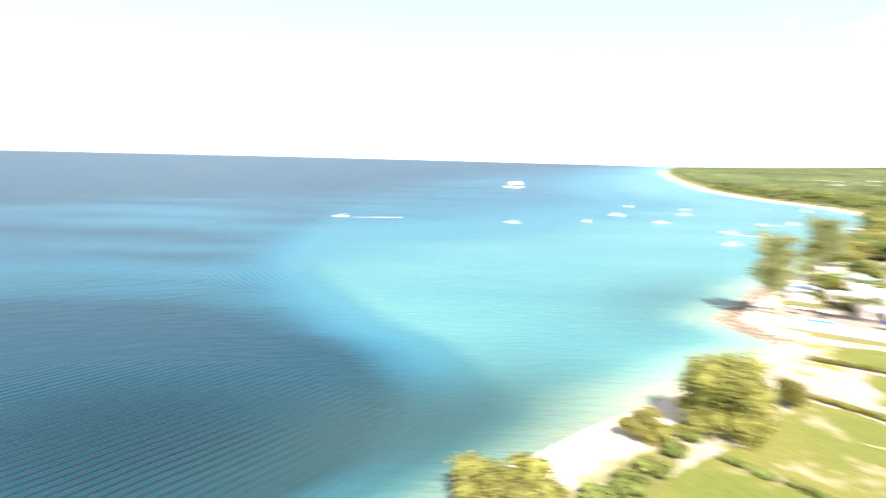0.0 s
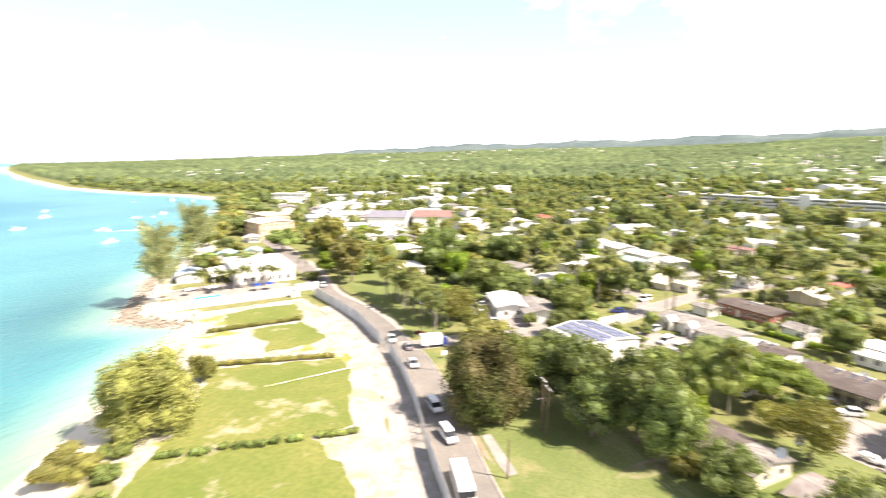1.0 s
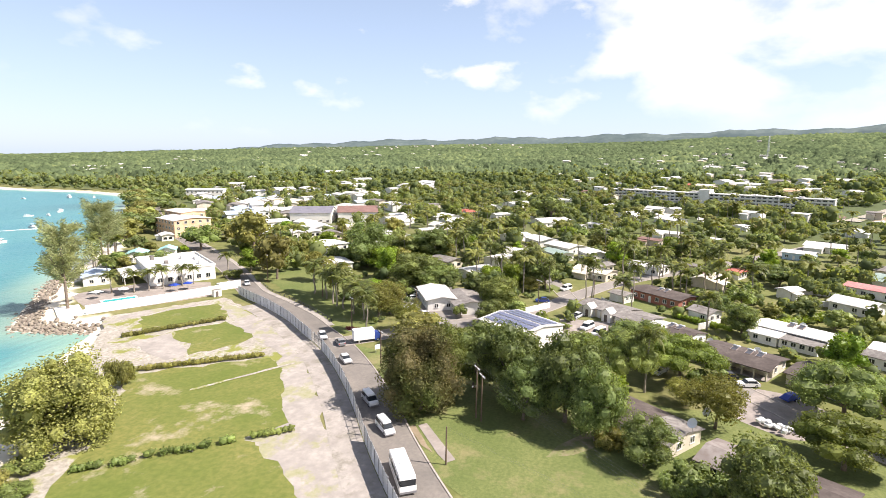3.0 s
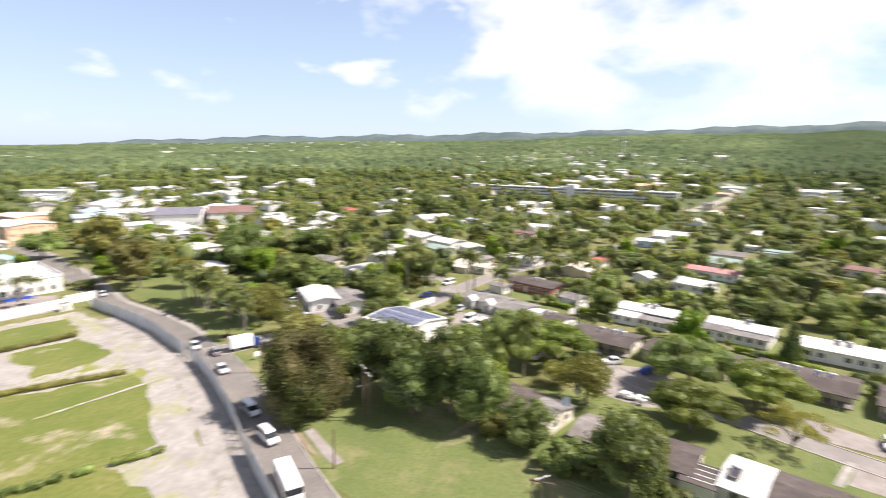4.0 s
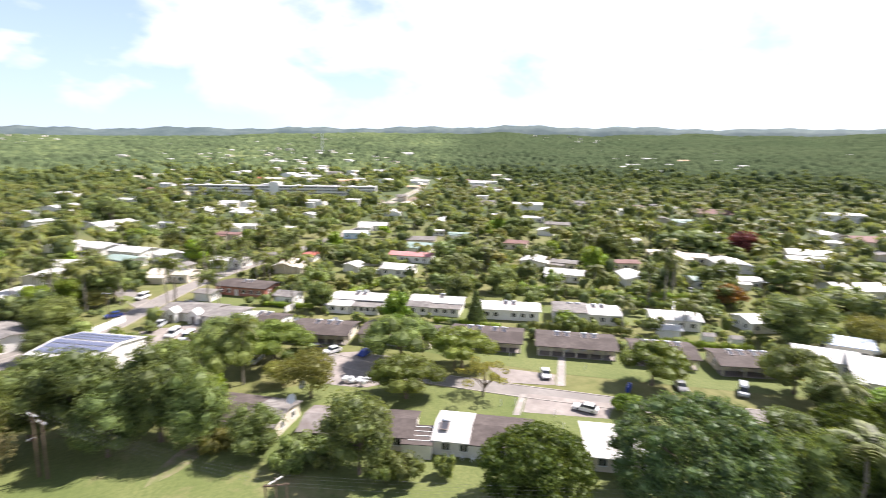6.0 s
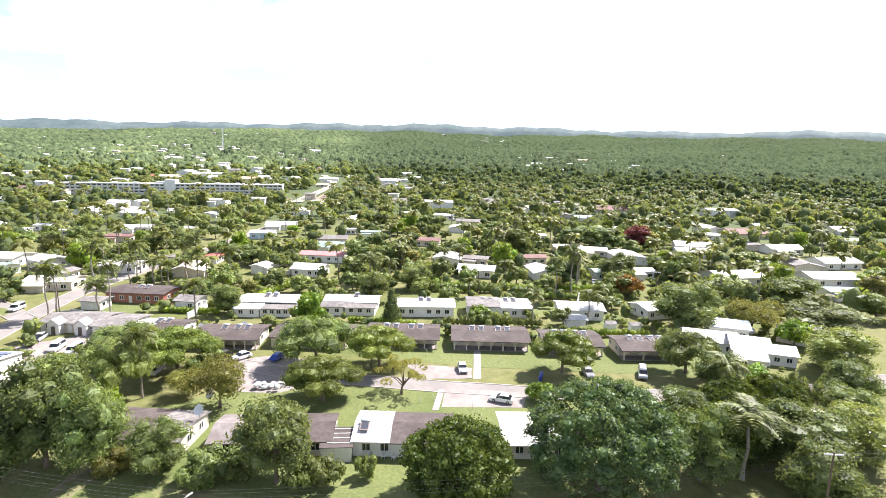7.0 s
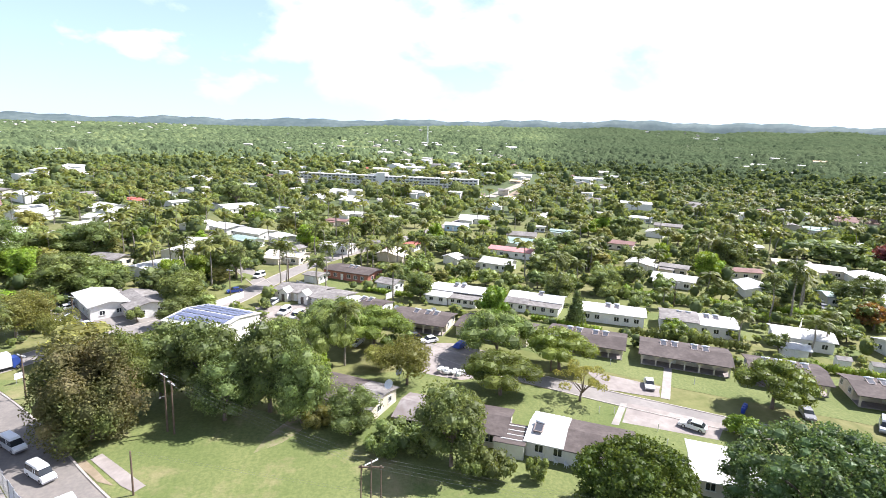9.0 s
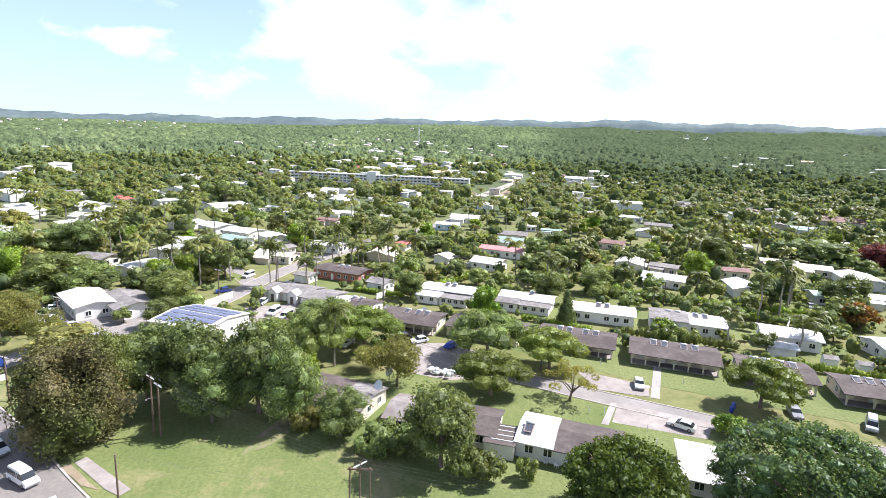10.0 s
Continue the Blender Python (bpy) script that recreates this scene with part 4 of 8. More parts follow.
def bungalow(x, y, l, w, rz, h=2.5, rise=0.9, roof=None, wall=None, label="", mono=False, verandah=0, wins=4, heaters=0, split=None, over=0.6, ribs=0.0, name="bungalow", group="", z=0.0, backrise=False, doors=1):
    """A single-storey house; its front faces local +y."""
    root = thing(name, label, "house", x, y, z, rz, group)
    TAKEN.append((x, y, 0.5 * math.hypot(l, w)))
    wall, roof = wall or WALL_WHITE, roof or ROOF_DARK
    vd = 3.0 if verandah else 0.0
    shift = Matrix.Translation((0, -vd / 2, 0))
    part("wall", walls(l, w - vd, h, rise * (w - vd) / w if not mono else rise, mono), wall, root, m=shift)
    if split:
        for x0, x1, mt, dz in split:
            part("roof", gable((x1 - x0) * l - 2 * over + over, w, h + dz, rise, over, ribs=ribs, mono=mono), mt, root, m=Matrix.Translation((((x0 + x1) / 2 - 0.5) * l, 0, 0)))
    else:
        part("roof", gable(l, w, h + 0.02, rise, over, ribs=ribs, mono=mono), roof, root)
    yb = w / 2 - vd
    for i in range(wins):
        wx = (i + 0.5) / wins * l * 0.92 - l * 0.46
        if i == wins // 2 and doors:
            door(root, wx, yb, "y+", TRIM)
        else:
            window(root, wx, yb, 1.0, 1.3, 1.15, "y+")
    for s, fc in ((1, "x+"), (-1, "x-")):
        for q in (-0.22, 0.2):
            window(root, s * l / 2, q * w - vd / 2, 1.0, 1.2, 1.1, fc)
    if verandah:
        arcade(root, pose(0, w / 2 - 0.2, 0), l - 0.4, h - 0.05, verandah)
        part("floor", Geo().box(0, w / 2 - vd / 2, 0, l, vd, 0.16), CONCRETE, root)
    m = root.matrix_basis
    for i in range(heaters):
        hx = (((i // 2) + 0.5) / ((heaters + 1) // 2) - 0.5) * l * 0.72 + (i % 2) * 2.2 - 1.1
        p = m @ Vector((hx, -w * 0.1, h + rise * 0.82))
        heater(p.x, p.y, p.z, rz)
    return root


def wing(root, dx, dy, l, w, h, rise, roof, wall, mono=False, wins=2):
    """A lower part built on to a house, at its own place in the plan, with windows towards the front."""
    m = Matrix.Translation((dx, dy, 0))
    part("wing", walls(l, w, h, rise, mono), wall, root, m=m)
    part("wing_roof", gable(l, w, h + 0.02, rise, 0.4, mono=mono), roof, root, m=m)
    for i in range(wins):
        window(root, dx + (i + 0.5) / wins * l * 0.9 - l * 0.45, dy + w / 2, 0.95, 1.2, 1.05, "y+")


def pergola(x, y, z, rz, n, l, w):
    root = thing("pergola", "white slatted pergola over a yard", "pergola", x, y, z, rz)
    for i in range(n):
        part("slat", Geo().box(0, (i + 0.5) / n * w - w / 2, 2.5, l, 0.16, 0.12), TRIM, root)
    for a in (-l / 2, l / 2):
        part("beam", Geo().box(a, 0, 2.36, 0.14, w, 0.14), TRIM, root)
        for b in (-w / 2, w / 2):
            part("post", Geo().box(a, b, 0, 0.14, 0.14, 2.4), TRIM, root)


def garden_wall(x0, y0, x1, y1, h=1.6, label="white rendered garden wall"):
    root = thing("garden_wall", label, "wall", (x0 + x1) / 2, (y0 + y1) / 2, 0, math.degrees(math.atan2(y1 - y0, x1 - x0)), "garden walls")
    l = math.hypot(x1 - x0, y1 - y0)
    part("wall", Geo().box(0, 0, 0, l, 0.2, h), WALL_WHITE, root)
    part("coping", Geo().box(0, 0, h, l + 0.1, 0.3, 0.08), TRIM, root)


R = 57.0
DARK_ROW = "dark-roofed bungalow row"
DK = "long low bungalow with a dark stained roof and an arched verandah"
bungalow(96.6, -75.1, 17.2, 10.6, R, roof=ROOF_DARK, wall=WALL_CREAM, label=DK, verandah=6, heaters=4, group=DARK_ROW)
bungalow(108, -57.9, 16.4, 10.6, R, roof=ROOF_DARK, wall=WALL_CREAM, label=DK, verandah=6, heaters=4, group=DARK_ROW)
bungalow(118, -39.5, 17.2, 10.2, 54, roof=ROOF_DARK, wall=WALL_CREAM, label="low bungalow with a dark roof and white gable ends behind trees", wins=5, heaters=2, group=DARK_ROW)
bungalow(126.5, -22.4, 14.4, 10.4, 60, roof=ROOF_DARK, wall=WALL_CREAM, label="low bungalow with a patched dark roof and arched verandah", verandah=6, heaters=3, group=DARK_ROW)
bungalow(139.2, -9.6, 11.5, 8.4, 55, roof=ROOF_DARK, wall=WALL_WHITE, label="low bungalow with a dark roof and white end wall", heaters=2, group=DARK_ROW, split=[(0, 0.62, ROOF_DARK, 0.02), (0.62, 1.0, ROOF_WHITE, 0.05)])
bungalow(148, -1.2, 8.4, 9.4, 56, roof=ROOF_GREY, wall=WALL_WHITE, label="low bungalow with a grey roof and white parapet", rise=0.7, group=DARK_ROW, wins=2)
bungalow(155, 7, 14.2, 9, 57, roof=ROOF_GREY, wall=WALL_CREAM, label="low bungalow with a grey roof and two white porch gables", rise=1.0, wins=5, group=DARK_ROW)
bungalow(85, -89.9, 13, 10.6, R, roof=ROOF_DARK, wall=WALL_CREAM, label=DK, verandah=3, heaters=4, group=DARK_ROW)
bungalow(73.8, -102.9, 13.6, 9.6, 60, roof=ROOF_DARK, wall=WALL_CREAM, label="low bungalow with a dark brown roof and shaded front", verandah=3, heaters=4, group=DARK_ROW)
bungalow(87.6, -3.2, 13.4, 8.6, 55, roof=ROOF_DARK, wall=WALL_CREAM, label="small bungalow with a brown felt roof, partly patched grey", split=[(0, 0.42, ROOF_GREY, 0.02), (0.42, 1.0, ROOF_DARK, 0.06)], wins=4)
bungalow(77, -19.2, 17.6, 7.8, 62, roof=ROOF_DARK, wall=WALL_CREAM, label="bungalow with a weathered grey-brown roof behind trees", split=[(0, 0.3, ROOF_DARK, 0.06), (0.3, 0.62, ROOF_WEATHERED, 0.02), (0.62, 1.0, ROOF_WEATHERED, 0.05)], wins=5)
bungalow(67.4, -36.4, 14.8, 8.6, 57.5, roof=ROOF_DARK, wall=WALL_WHITE, label="white-walled bungalow with a half white, half brown roof", split=[(0, 0.65, ROOF_DARK, 0.02), (0.65, 1.0, ROOF_WHITE, 0.12)], wins=5, heaters=0, rise=0.8)
bungalow(56.3, -54.9, 12.6, 9.4, 58, roof=ROOF_WHITE, wall=WALL_CREAM, label="bungalow with a plain white sheet roof under a big tree", rise=0.7)
bungalow(33, -98, 10, 9, 30, roof=ROOF_WHITE, wall=WALL_CREAM, label="white-roofed bungalow among trees", rise=0.7)
WHITE_ROW = "white-roofed houses"
hs = bungalow(149.9, -38.0, 15.6, 7.6, 58, h=3.0, roof=ROOF_WHITE, label="white bungalow with a broad white roof and lean-to", rise=0.7, heaters=2, group=WHITE_ROW, wins=0)
wing(hs, 4.2, 6.2, 6.6, 5.4, 2.4, 0.4, ROOF_WHITE, WALL_WHITE, True, 2)
wing(hs, -3.4, 5.9, 8.2, 4.8, 2.3, 0.3, ROOF_GREY, WALL_WHITE, True, 4)
hs = bungalow(139.6, -58.4, 14.6, 7.4, R, h=2.8, roof=ROOF_WHITE, label="white bungalow with pale and grey stepped roofs", rise=1.0, heaters=1, group=WHITE_ROW, wins=0)
wing(hs, 4.4, 5.4, 6.0, 5.0, 2.5, 0.9, ROOF_GREY, WALL_WHITE, False, 2)
wing(hs, -3.2, 5.3, 8.0, 4.6, 2.35, 0.35, ROOF_GREY, WALL_WHITE, True, 3)
bungalow(125.6, -74.2, 16, 8.2, 60, h=3.0, roof=ROOF_WHITE, label="long white bungalow with a white roof and small windows", rise=0.7, heaters=2, group=WHITE_ROW, wins=6)
bungalow(115.6, -92.6, 17.8, 9.6, 58, h=3.0, roof=ROOF_WHITE, label="white bungalow with a half grey, half white roof", rise=0.7, heaters=4, group=WHITE_ROW, wins=6, split=[(0, 0.5, ROOF_WHITE, 0.02), (0.5, 1.0, ROOF_GREY, 0.3)])
bungalow(102.6, -111.5, 12, 8.6, 55, h=2.9, roof=ROOF_WHITE, label="white house behind palms with several low roofs", rise=1.0, group=WHITE_ROW)
bungalow(96.5, -103.6, 5, 4.2, 55, h=2.4, roof=ROOF_WHITE, label="small white garden outbuilding", rise=0.6, wins=1, group=WHITE_ROW, name="outbuilding")
bungalow(92.5, -131, 9.5, 8, 75, h=2.9, roof=ROOF_WHITE, label="white cottage with a white roof", rise=1.0, group=WHITE_ROW)
bungalow(68.5, -119.5, 11, 7.6, 40, h=2.9, roof=ROOF_WHITE, label="large white house with stepped white roofs", rise=1.7, group=WHITE_ROW, wins=4)
hs = bungalow(61, -122.5, 7.6, 10.5, 40, h=3.0, roof=ROOF_WHITE, label="wing of a white house with a white gable", rise=1.9, group=WHITE_ROW, wins=3)
wing(hs, 1.0, 7.2, 6.0, 4.6, 2.5, 1.1, ROOF_WHITE, WALL_WHITE, False, 2)
wing(hs, -6.4, 1.0, 5.4, 6.4, 2.6, 1.3, ROOF_WHITE, WALL_WHITE, False, 2)
bungalow(72, -133, 9, 8, 40, h=3.2, roof=ROOF_BLUE, label="house with a pale blue-grey roof behind a white one", rise=1.2)
bungalow(58, -147, 14, 10, 20, roof=ROOF_DARK, wall=WALL_CREAM, label="bungalow with a dark roof behind yellow shrubs", heaters=2)
bungalow(176.8, -7.8, 17, 9, 54, h=3.0, roof=ROOF_DARK, wall=WALL_BRICK, label="red-walled bungalow with a dark flat roof", rise=0.5, heaters=2, wins=6)
bungalow(172.6, 4.2, 5.6, 4.6, 54, h=2.6, roof=ROOF_GREY, wall=WALL_WHITE, label="small white shed with a grey roof", rise=0.5, wins=1, name="shed")
bungalow(160.5, -18.5, 6, 6, 50, h=2.8, roof=ROOF_GREY, wall=WALL_WHITE, label="small grey-roofed annexe beside a palm", rise=1.0, wins=2, name="annexe")
bungalow(209, -75, 17.5, 8, 53, h=3.0, roof=ROOF_PINK, wall=WALL_WHITE, label="house with a faded pink-red roof", rise=1.0, wins=5)
bungalow(186.5, -61.8, 11, 8.6, 50, h=2.8, roof=ROOF_WHITE, wall=WALL_WHITE, label="white hip-roofed house with a porch", rise=1.5, wins=4)
bungalow(146.5, 47.6, 15, 9.5, 33, h=3.0, roof=ROOF_GREY, wall=WALL_WHITE, label="office with a weathered grey-brown hipped roof", rise=1.1, wins=6, name="office_building")
bungalow(147.5, 57.2, 16, 8.6, 33, h=3.4, roof=ROOF_WHITE, wall=WALL_WHITE, label="white-roofed back block of an office", rise=0.9, wins=4, name="office_building")
for x, y, l, w, rz in ((270, 47, 15, 11, 40), (255, 33, 16, 11, 52), (241, 19, 11, 9, 30)):
    bungalow(x, y, l, w, rz, h=3.2, roof=ROOF_WHITE, label="large white-roofed house among palms", rise=1.2, wins=5)
bungalow(236, 34, 13, 8, 45, h=3.0, roof=ROOF_GREEN, label="house with a grey-green sheet roof among palms", rise=1.0, wins=4)
bungalow(278, -68, 12, 8, 65, h=3.2, roof=ROOF_WHITE, wall=WALL_BLUE, label="pale blue house with a white roof", rise=1.0, wins=4)


def solar_building():
    """A tall white shed whose roof carries rows of solar panels."""
    root = thing("warehouse", "white warehouse with solar panels all over its roof", "building", 123, 25.8, 0, R)
    TAKEN.append((123, 25.8, 11))
    l, w, h, rise = 15.0, 13.4, 5.2, 0.9
    part("wall", walls(l, w, h, rise), WALL_WHITE, root)
    roof = part("roof", gable(l, w, h + 0.02, rise, 0.3), ROOF_WHITE, root)
    for i in range(3):
        window(root, -l / 2, -3.8 + i * 2.6, 2.9, 0.9, 0.8, "x-")
    door(root, -l / 2, 4.6, "x-", ROOF_GREY, 1.2, 2.2)
    for i in range(4):
        window(root, -5 + i * 3.2, w / 2, 2.9, 1.2, 0.9, "y+")
    me = Geo().box(0, 0, 0, 0.9, 1.5, 0.05).mesh("solar_panel", PANEL)
    sl = math.degrees(math.atan2(rise, w / 2))
    for side in (-1, 1):
        for r in range(3):
            for c in range(13):
                if side > 0 and r == 2 and c < 3:
                    continue
                y = side * (1.1 + r * 1.95)
                z = h + rise * (1 - abs(y) / (w / 2 + 0.3)) + 0.16
                part("solar_panel", me, None, roof, m=pose(-l / 2 + 1.2 + c * 1.06, y, z, -side * sl))


solar_building()
ln_ = thing("lean_to", "dark lean-to roof with white battens beside a bungalow", "lean-to", 69.9, -26.4, 0, 62)
part("wall", Geo().box(0, 0, 0, 4.4, 5.6, 2.35), WALL_WHITE, ln_)
part("roof", Geo().box(0, 0, 2.35, 4.8, 6.0, 0.1), ROOF_DARK, ln_)
for i in range(4):
    part("batten", Geo().box(-0.3, -2.3 + i * 1.35, 2.45, 3.4, 0.14, 0.07), TRIM, ln_)
pergola(81.5, -13.5, 0, 62, 6, 3.0, 4.5)
heater(69.8, -30.8, 3.25, 57)
for s in (-3.6, 2.8):      # porch gables of the grey-roofed bungalow
    c, q = math.cos(R * math.pi / 180), math.sin(R * math.pi / 180)
    pg = thing("porch", "small white gabled porch on a bungalow", "porch", 155 + c * s - q * 5.0, 7 + q * s + c * 5.0, 0, R + 90, "white gabled porches")
    part("wall", walls(2.6, 2.8, 2.6, 1.3), WALL_WHITE, pg)
    part("roof", gable(2.6, 2.8, 2.62, 1.3, 0.25), ROOF_WHITE, pg)
    door(pg, 1.31, 0, "x+", WALL_DARK)
for row in ((206, -52, 203.5, -66), (189, -49, 190.5, -60), (132, -113.5, 124, -112.5), (147, 30, 156, 24), (131, -14, 136, -20), (140, -44, 146, -48), (150, -16, 157, -22), (110, -119, 117, -127), (163, 6, 168, 10)):
    garden_wall(*row)


def block_of_flats():
    """A long white slab of three storeys with access balconies, seen far off."""
    ax, ay, bx, by = 519.0, -147.0, 585.0, 30.0
    l, rz = math.hypot(bx - ax, by - ay), math.degrees(math.atan2(by - ay, bx - ax))
    z = float(land(np.array([555.0]), np.array([-60.0]))[0])
    root = thing("apartment_block", "long white three-storey block with blue-grey window bands", "apartment building", (ax + bx) / 2, (ay + by) / 2, z + 0.5, rz)
    for i in range(-6, 7):
        for q in (14,):
            TAKEN.append(((ax + bx) / 2 + i * (bx - ax) / 13 - q * 0.96, (ay + by) / 2 + i * (by - ay) / 13 + q * 0.28, 5))
        TAKEN.append(((ax + bx) / 2 + i * (bx - ax) / 13, (ay + by) / 2 + i * (by - ay) / 13, 12))
    d, st = 13.0, 2.9
    part("wall", Geo().box(0, 0, -3, l, d - 2.2, 12.6), TRIM, root)
    part("roof", Geo().box(0, 0, 9.6, l + 0.6, d + 0.4, 0.4), ROOF_WHITE, root)
    for f in range(3):
        part("balcony", Geo().box(0, d / 2 - 0.7, 1.0 + f * st, l, 1.6, 0.25).box(0, d / 2 + 0.05, 1.0 + f * st, l, 0.12, 1.15), WALL_WHITE, root)
    pane = Geo().box(0, 0, 0.1, 2.6, 0.12, 1.4).mesh("window", COLLECTOR)
    fin = Geo().box(0, 0, 0, 0.3, 1.5, 8.6).mesh("fin", WALL_WHITE)
    n = 44
    for i in range(n):
        x = -l / 2 + (i + 0.5) * l / n
        for f in range(3):
            part("window", pane, None, root, m=pose(x, d / 2 - 1.05, 2.0 + f * st - 0.3))
        part("fin", fin, None, root, m=pose(x + l / n / 2, d / 2 - 0.5, 1.0))
    part("stair_tower", Geo().box(l * 0.02, 0, 0, 9, d + 1, 13.4).box(l * 0.02 + 9, 0, 9.9, 7, 6, 1.6), WALL_WHITE, root, "taller white stair tower")
    for i in range(11):
        part("roof_tank", Geo().box(-l * 0.47 + i * l * 0.093, 0, 10.0, 3.6, 4, 1.0), WALL_WHITE, root)
    part("end_wall", Geo().box(-l / 2 - 0.2, 0, -3, 0.6, d + 1.2, 13.4), WALL_WHITE, root)


block_of_flats()


def town_block(x, y, l, w, rz, h, roof, wall, label, floors=2, rise=1.4, name="town_building"):
    """A larger building with rows of windows on each storey."""
    root = thing(name, label, "building", x, y, float(land(np.array([float(x)]), np.array([float(y)]))[0]), rz)
    TAKEN.append((x, y, 0.45 * math.hypot(l, w)))
    part("wall", walls(l, w, h, rise), wall, root)
    part("roof", gable(l, w, h + 0.02, rise, 0.5), roof, root)
    n = max(3, int(l / 4))
    for f in range(floors):
        for i in range(n):
            window(root, (i + 0.5) / n * l - l / 2, w / 2, 1.0 + f * h / floors, 1.6, 1.4, "y+")
        for i in range(max(2, int(w / 4))):
            k = max(2, int(w / 4))
            window(root, -l / 2, (i + 0.5) / k * w - w / 2, 1.0 + f * h / floors, 1.5, 1.4, "x-")
    return root


town_block(226, 239, 24, 20, 70, 9, ROOF_WHITE, WALL_ORANGE, "peach three-storey building with stepped pale roofs", 3, 1.0)
town_block(240, 252, 22, 14, 70, 11, WALL_CREAM, WALL_ORANGE, "peach upper block with balconies", 3, 0.6)
town_block(305, 207, 26, 30, 116, 7, ROOF_SLATE, WALL_WHITE, "market hall with a slate-grey panelled roof", 1, 3.0)
town_block(322, 183, 26, 30, 120, 7, ROOF_TILE, WALL_WHITE, "market hall with a brown-red roof", 1, 3.0)
town_block(201.5, 128.5, 14, 11.5, 62, 6.0, ROOF_WHITE, WALL_WHITE, "plain white two-storey store", 2, 0.5)
town_block(176, 110.5, 13, 9.5, 48, 4.0, ROOF_WHITE, WALL_WHITE, "plain white flat-roofed building", 1, 0.4)
town_block(425, 414, 36, 16, 117, 8, ROOF_WHITE, WALL_WHITE, "white hotel block with arched bays", 2, 1.0)


def beach_bar():
    """A large white beach restaurant with a terrace, a pool and blue awnings."""
    TAKEN.append((138, 154, 27))
    rest = thing("restaurant", "large white beach restaurant with a flat white roof", "restaurant", 146, 160.5, 0, 58)
    l, w, h = 29.0, 21.0, 4.9
    part("wall", Geo().box(0, 0, 0, l, w, h), WALL_WHITE, rest)
    part("roof", Geo().box(0, 0, h, l - 0.5, w - 0.5, 0.12), ROOF_WHITE, rest)
    for sx, sy, lx, ly in ((0, 1, l + 0.2, 0.35), (0, -1, l + 0.2, 0.35), (1, 0, 0.35, w), (-1, 0, 0.35, w)):
        part("parapet", Geo().box(sx * l / 2, sy * w / 2, h, lx, ly, 0.75), TRIM, rest)
    for i in range(6):
        window(rest, -l / 2, -8 + i * 3.1, 1.0, 1.5, 1.5, "x-")
    for i in range(8):
        window(rest, -12 + i * 3.4, w / 2, 1.0, 1.6, 1.6, "y+")
    for dx, dy, bl, bw, bh in ((-9, -7, 2.2, 1.6, 1.3), (-2, 3, 1.4, 1.2, 1.1), (5, -4, 2.6, 1.8, 1.2), (8, 6, 1.2, 1.2, 1.6), (1, -8, 3.4, 2.0, 0.9), (-10, 5, 1.6, 1.2, 1.0)):
        part("roof_unit", Geo().box(dx, dy, h + 0.1, bl, bw, bh, taper=0.94), ROOF_GREY if bl < 2 else TRIM, rest)
    part("canopy_roof", Geo().add([(-8, w / 2, 3.6), (10, w / 2, 3.6), (10, w / 2 + 7, 2.7), (-8, w / 2 + 7, 2.7), (-8, w / 2, 3.45), (10, w / 2, 3.45), (10, w / 2 + 7, 2.55), (-8, w / 2 + 7, 2.55)], [(0, 1, 2, 3), (7, 6, 5, 4), (0, 3, 7, 4), (1, 5, 6, 2), (3, 2, 6, 7)]), ROOF_WHITE, rest, "sloping white terrace roof")
    for i in range(4):
        part("post", Geo().box(-7.5 + i * 5.7, w / 2 + 6.6, 0, 0.2, 0.2, 2.6), TRIM, rest)
    bungalow(127, 176, 11, 8, 55, h=3.2, roof=ROOF_BLUE, wall=WALL_WHITE, label="white pavilion with a blue-grey roof", rise=0.9, wins=3, name="pavilion")
    bungalow(160, 196, 9, 7, 40, h=3.4, roof=ROOF_AQUA, wall=WALL_WHITE, label="beach house with an aqua roof", rise=1.4, wins=3, name="beach_house")
    bungalow(172, 192, 7, 6, 40, h=3.4, roof=ROOF_AQUA, wall=WALL_WHITE, label="small beach hut with an aqua roof", rise=1.4, wins=2, name="beach_house")
    plot("terrace", [(100, 142), (128, 126), (142, 140), (132, 160), (112, 168)], 0.05, CONCRETE, "pale paved terrace of the restaurant", "terrace", 0.2, 41)
    pool = thing("swimming_pool", "small turquoise swimming pool with a pale rim", "pool", 113.6, 148.6, 0, -30)
    part("water", Geo().box(0, 0, 0.05, 8.6, 2.6, 0.1), POOL, pool)
    part("rim", Geo().box(0, 1.6, 0.02, 9.8, 0.6, 0.18).box(0, -1.6, 0.02, 9.8, 0.6, 0.18).box(4.6, 0, 0.02, 0.6, 2.6, 0.18).box(-4.6, 0, 0.02, 0.6, 2.6, 0.18), TRIM, pool)
    for i, (x, y) in enumerate([(128, 141.5), (131.5, 139.5), (118, 152), (112, 156), (107, 160)]):
        u = thing("parasol", "square terrace parasol on a pole", "parasol", x, y, 0.05, 30 * i, "terrace parasols")
        part("pole", Geo().tube([(0, 0, 0), (0, 0, 2.5)], [0.04, 0.04], 6), STEEL, u)
        part("canopy", Geo().add([(1.4, 1.4, 2.1), (-1.4, 1.4, 2.1), (-1.4, -1.4, 2.1), (1.4, -1.4, 2.1), (0, 0, 2.7)], [(0, 1, 4), (1, 2, 4), (2, 3, 4), (3, 0, 4), (3, 2, 1, 0)]), BLUE_PLASTIC if i < 2 else P_WHITE, u)
    # the white boundary wall of the lot
    wl = thing("boundary_wall", "long whitewashed boundary wall", "wall")
    pts = [(99, 143.2), (115, 134.3), (132.2, 126.6), (133.6, 129.2), (140.5, 125.6)]
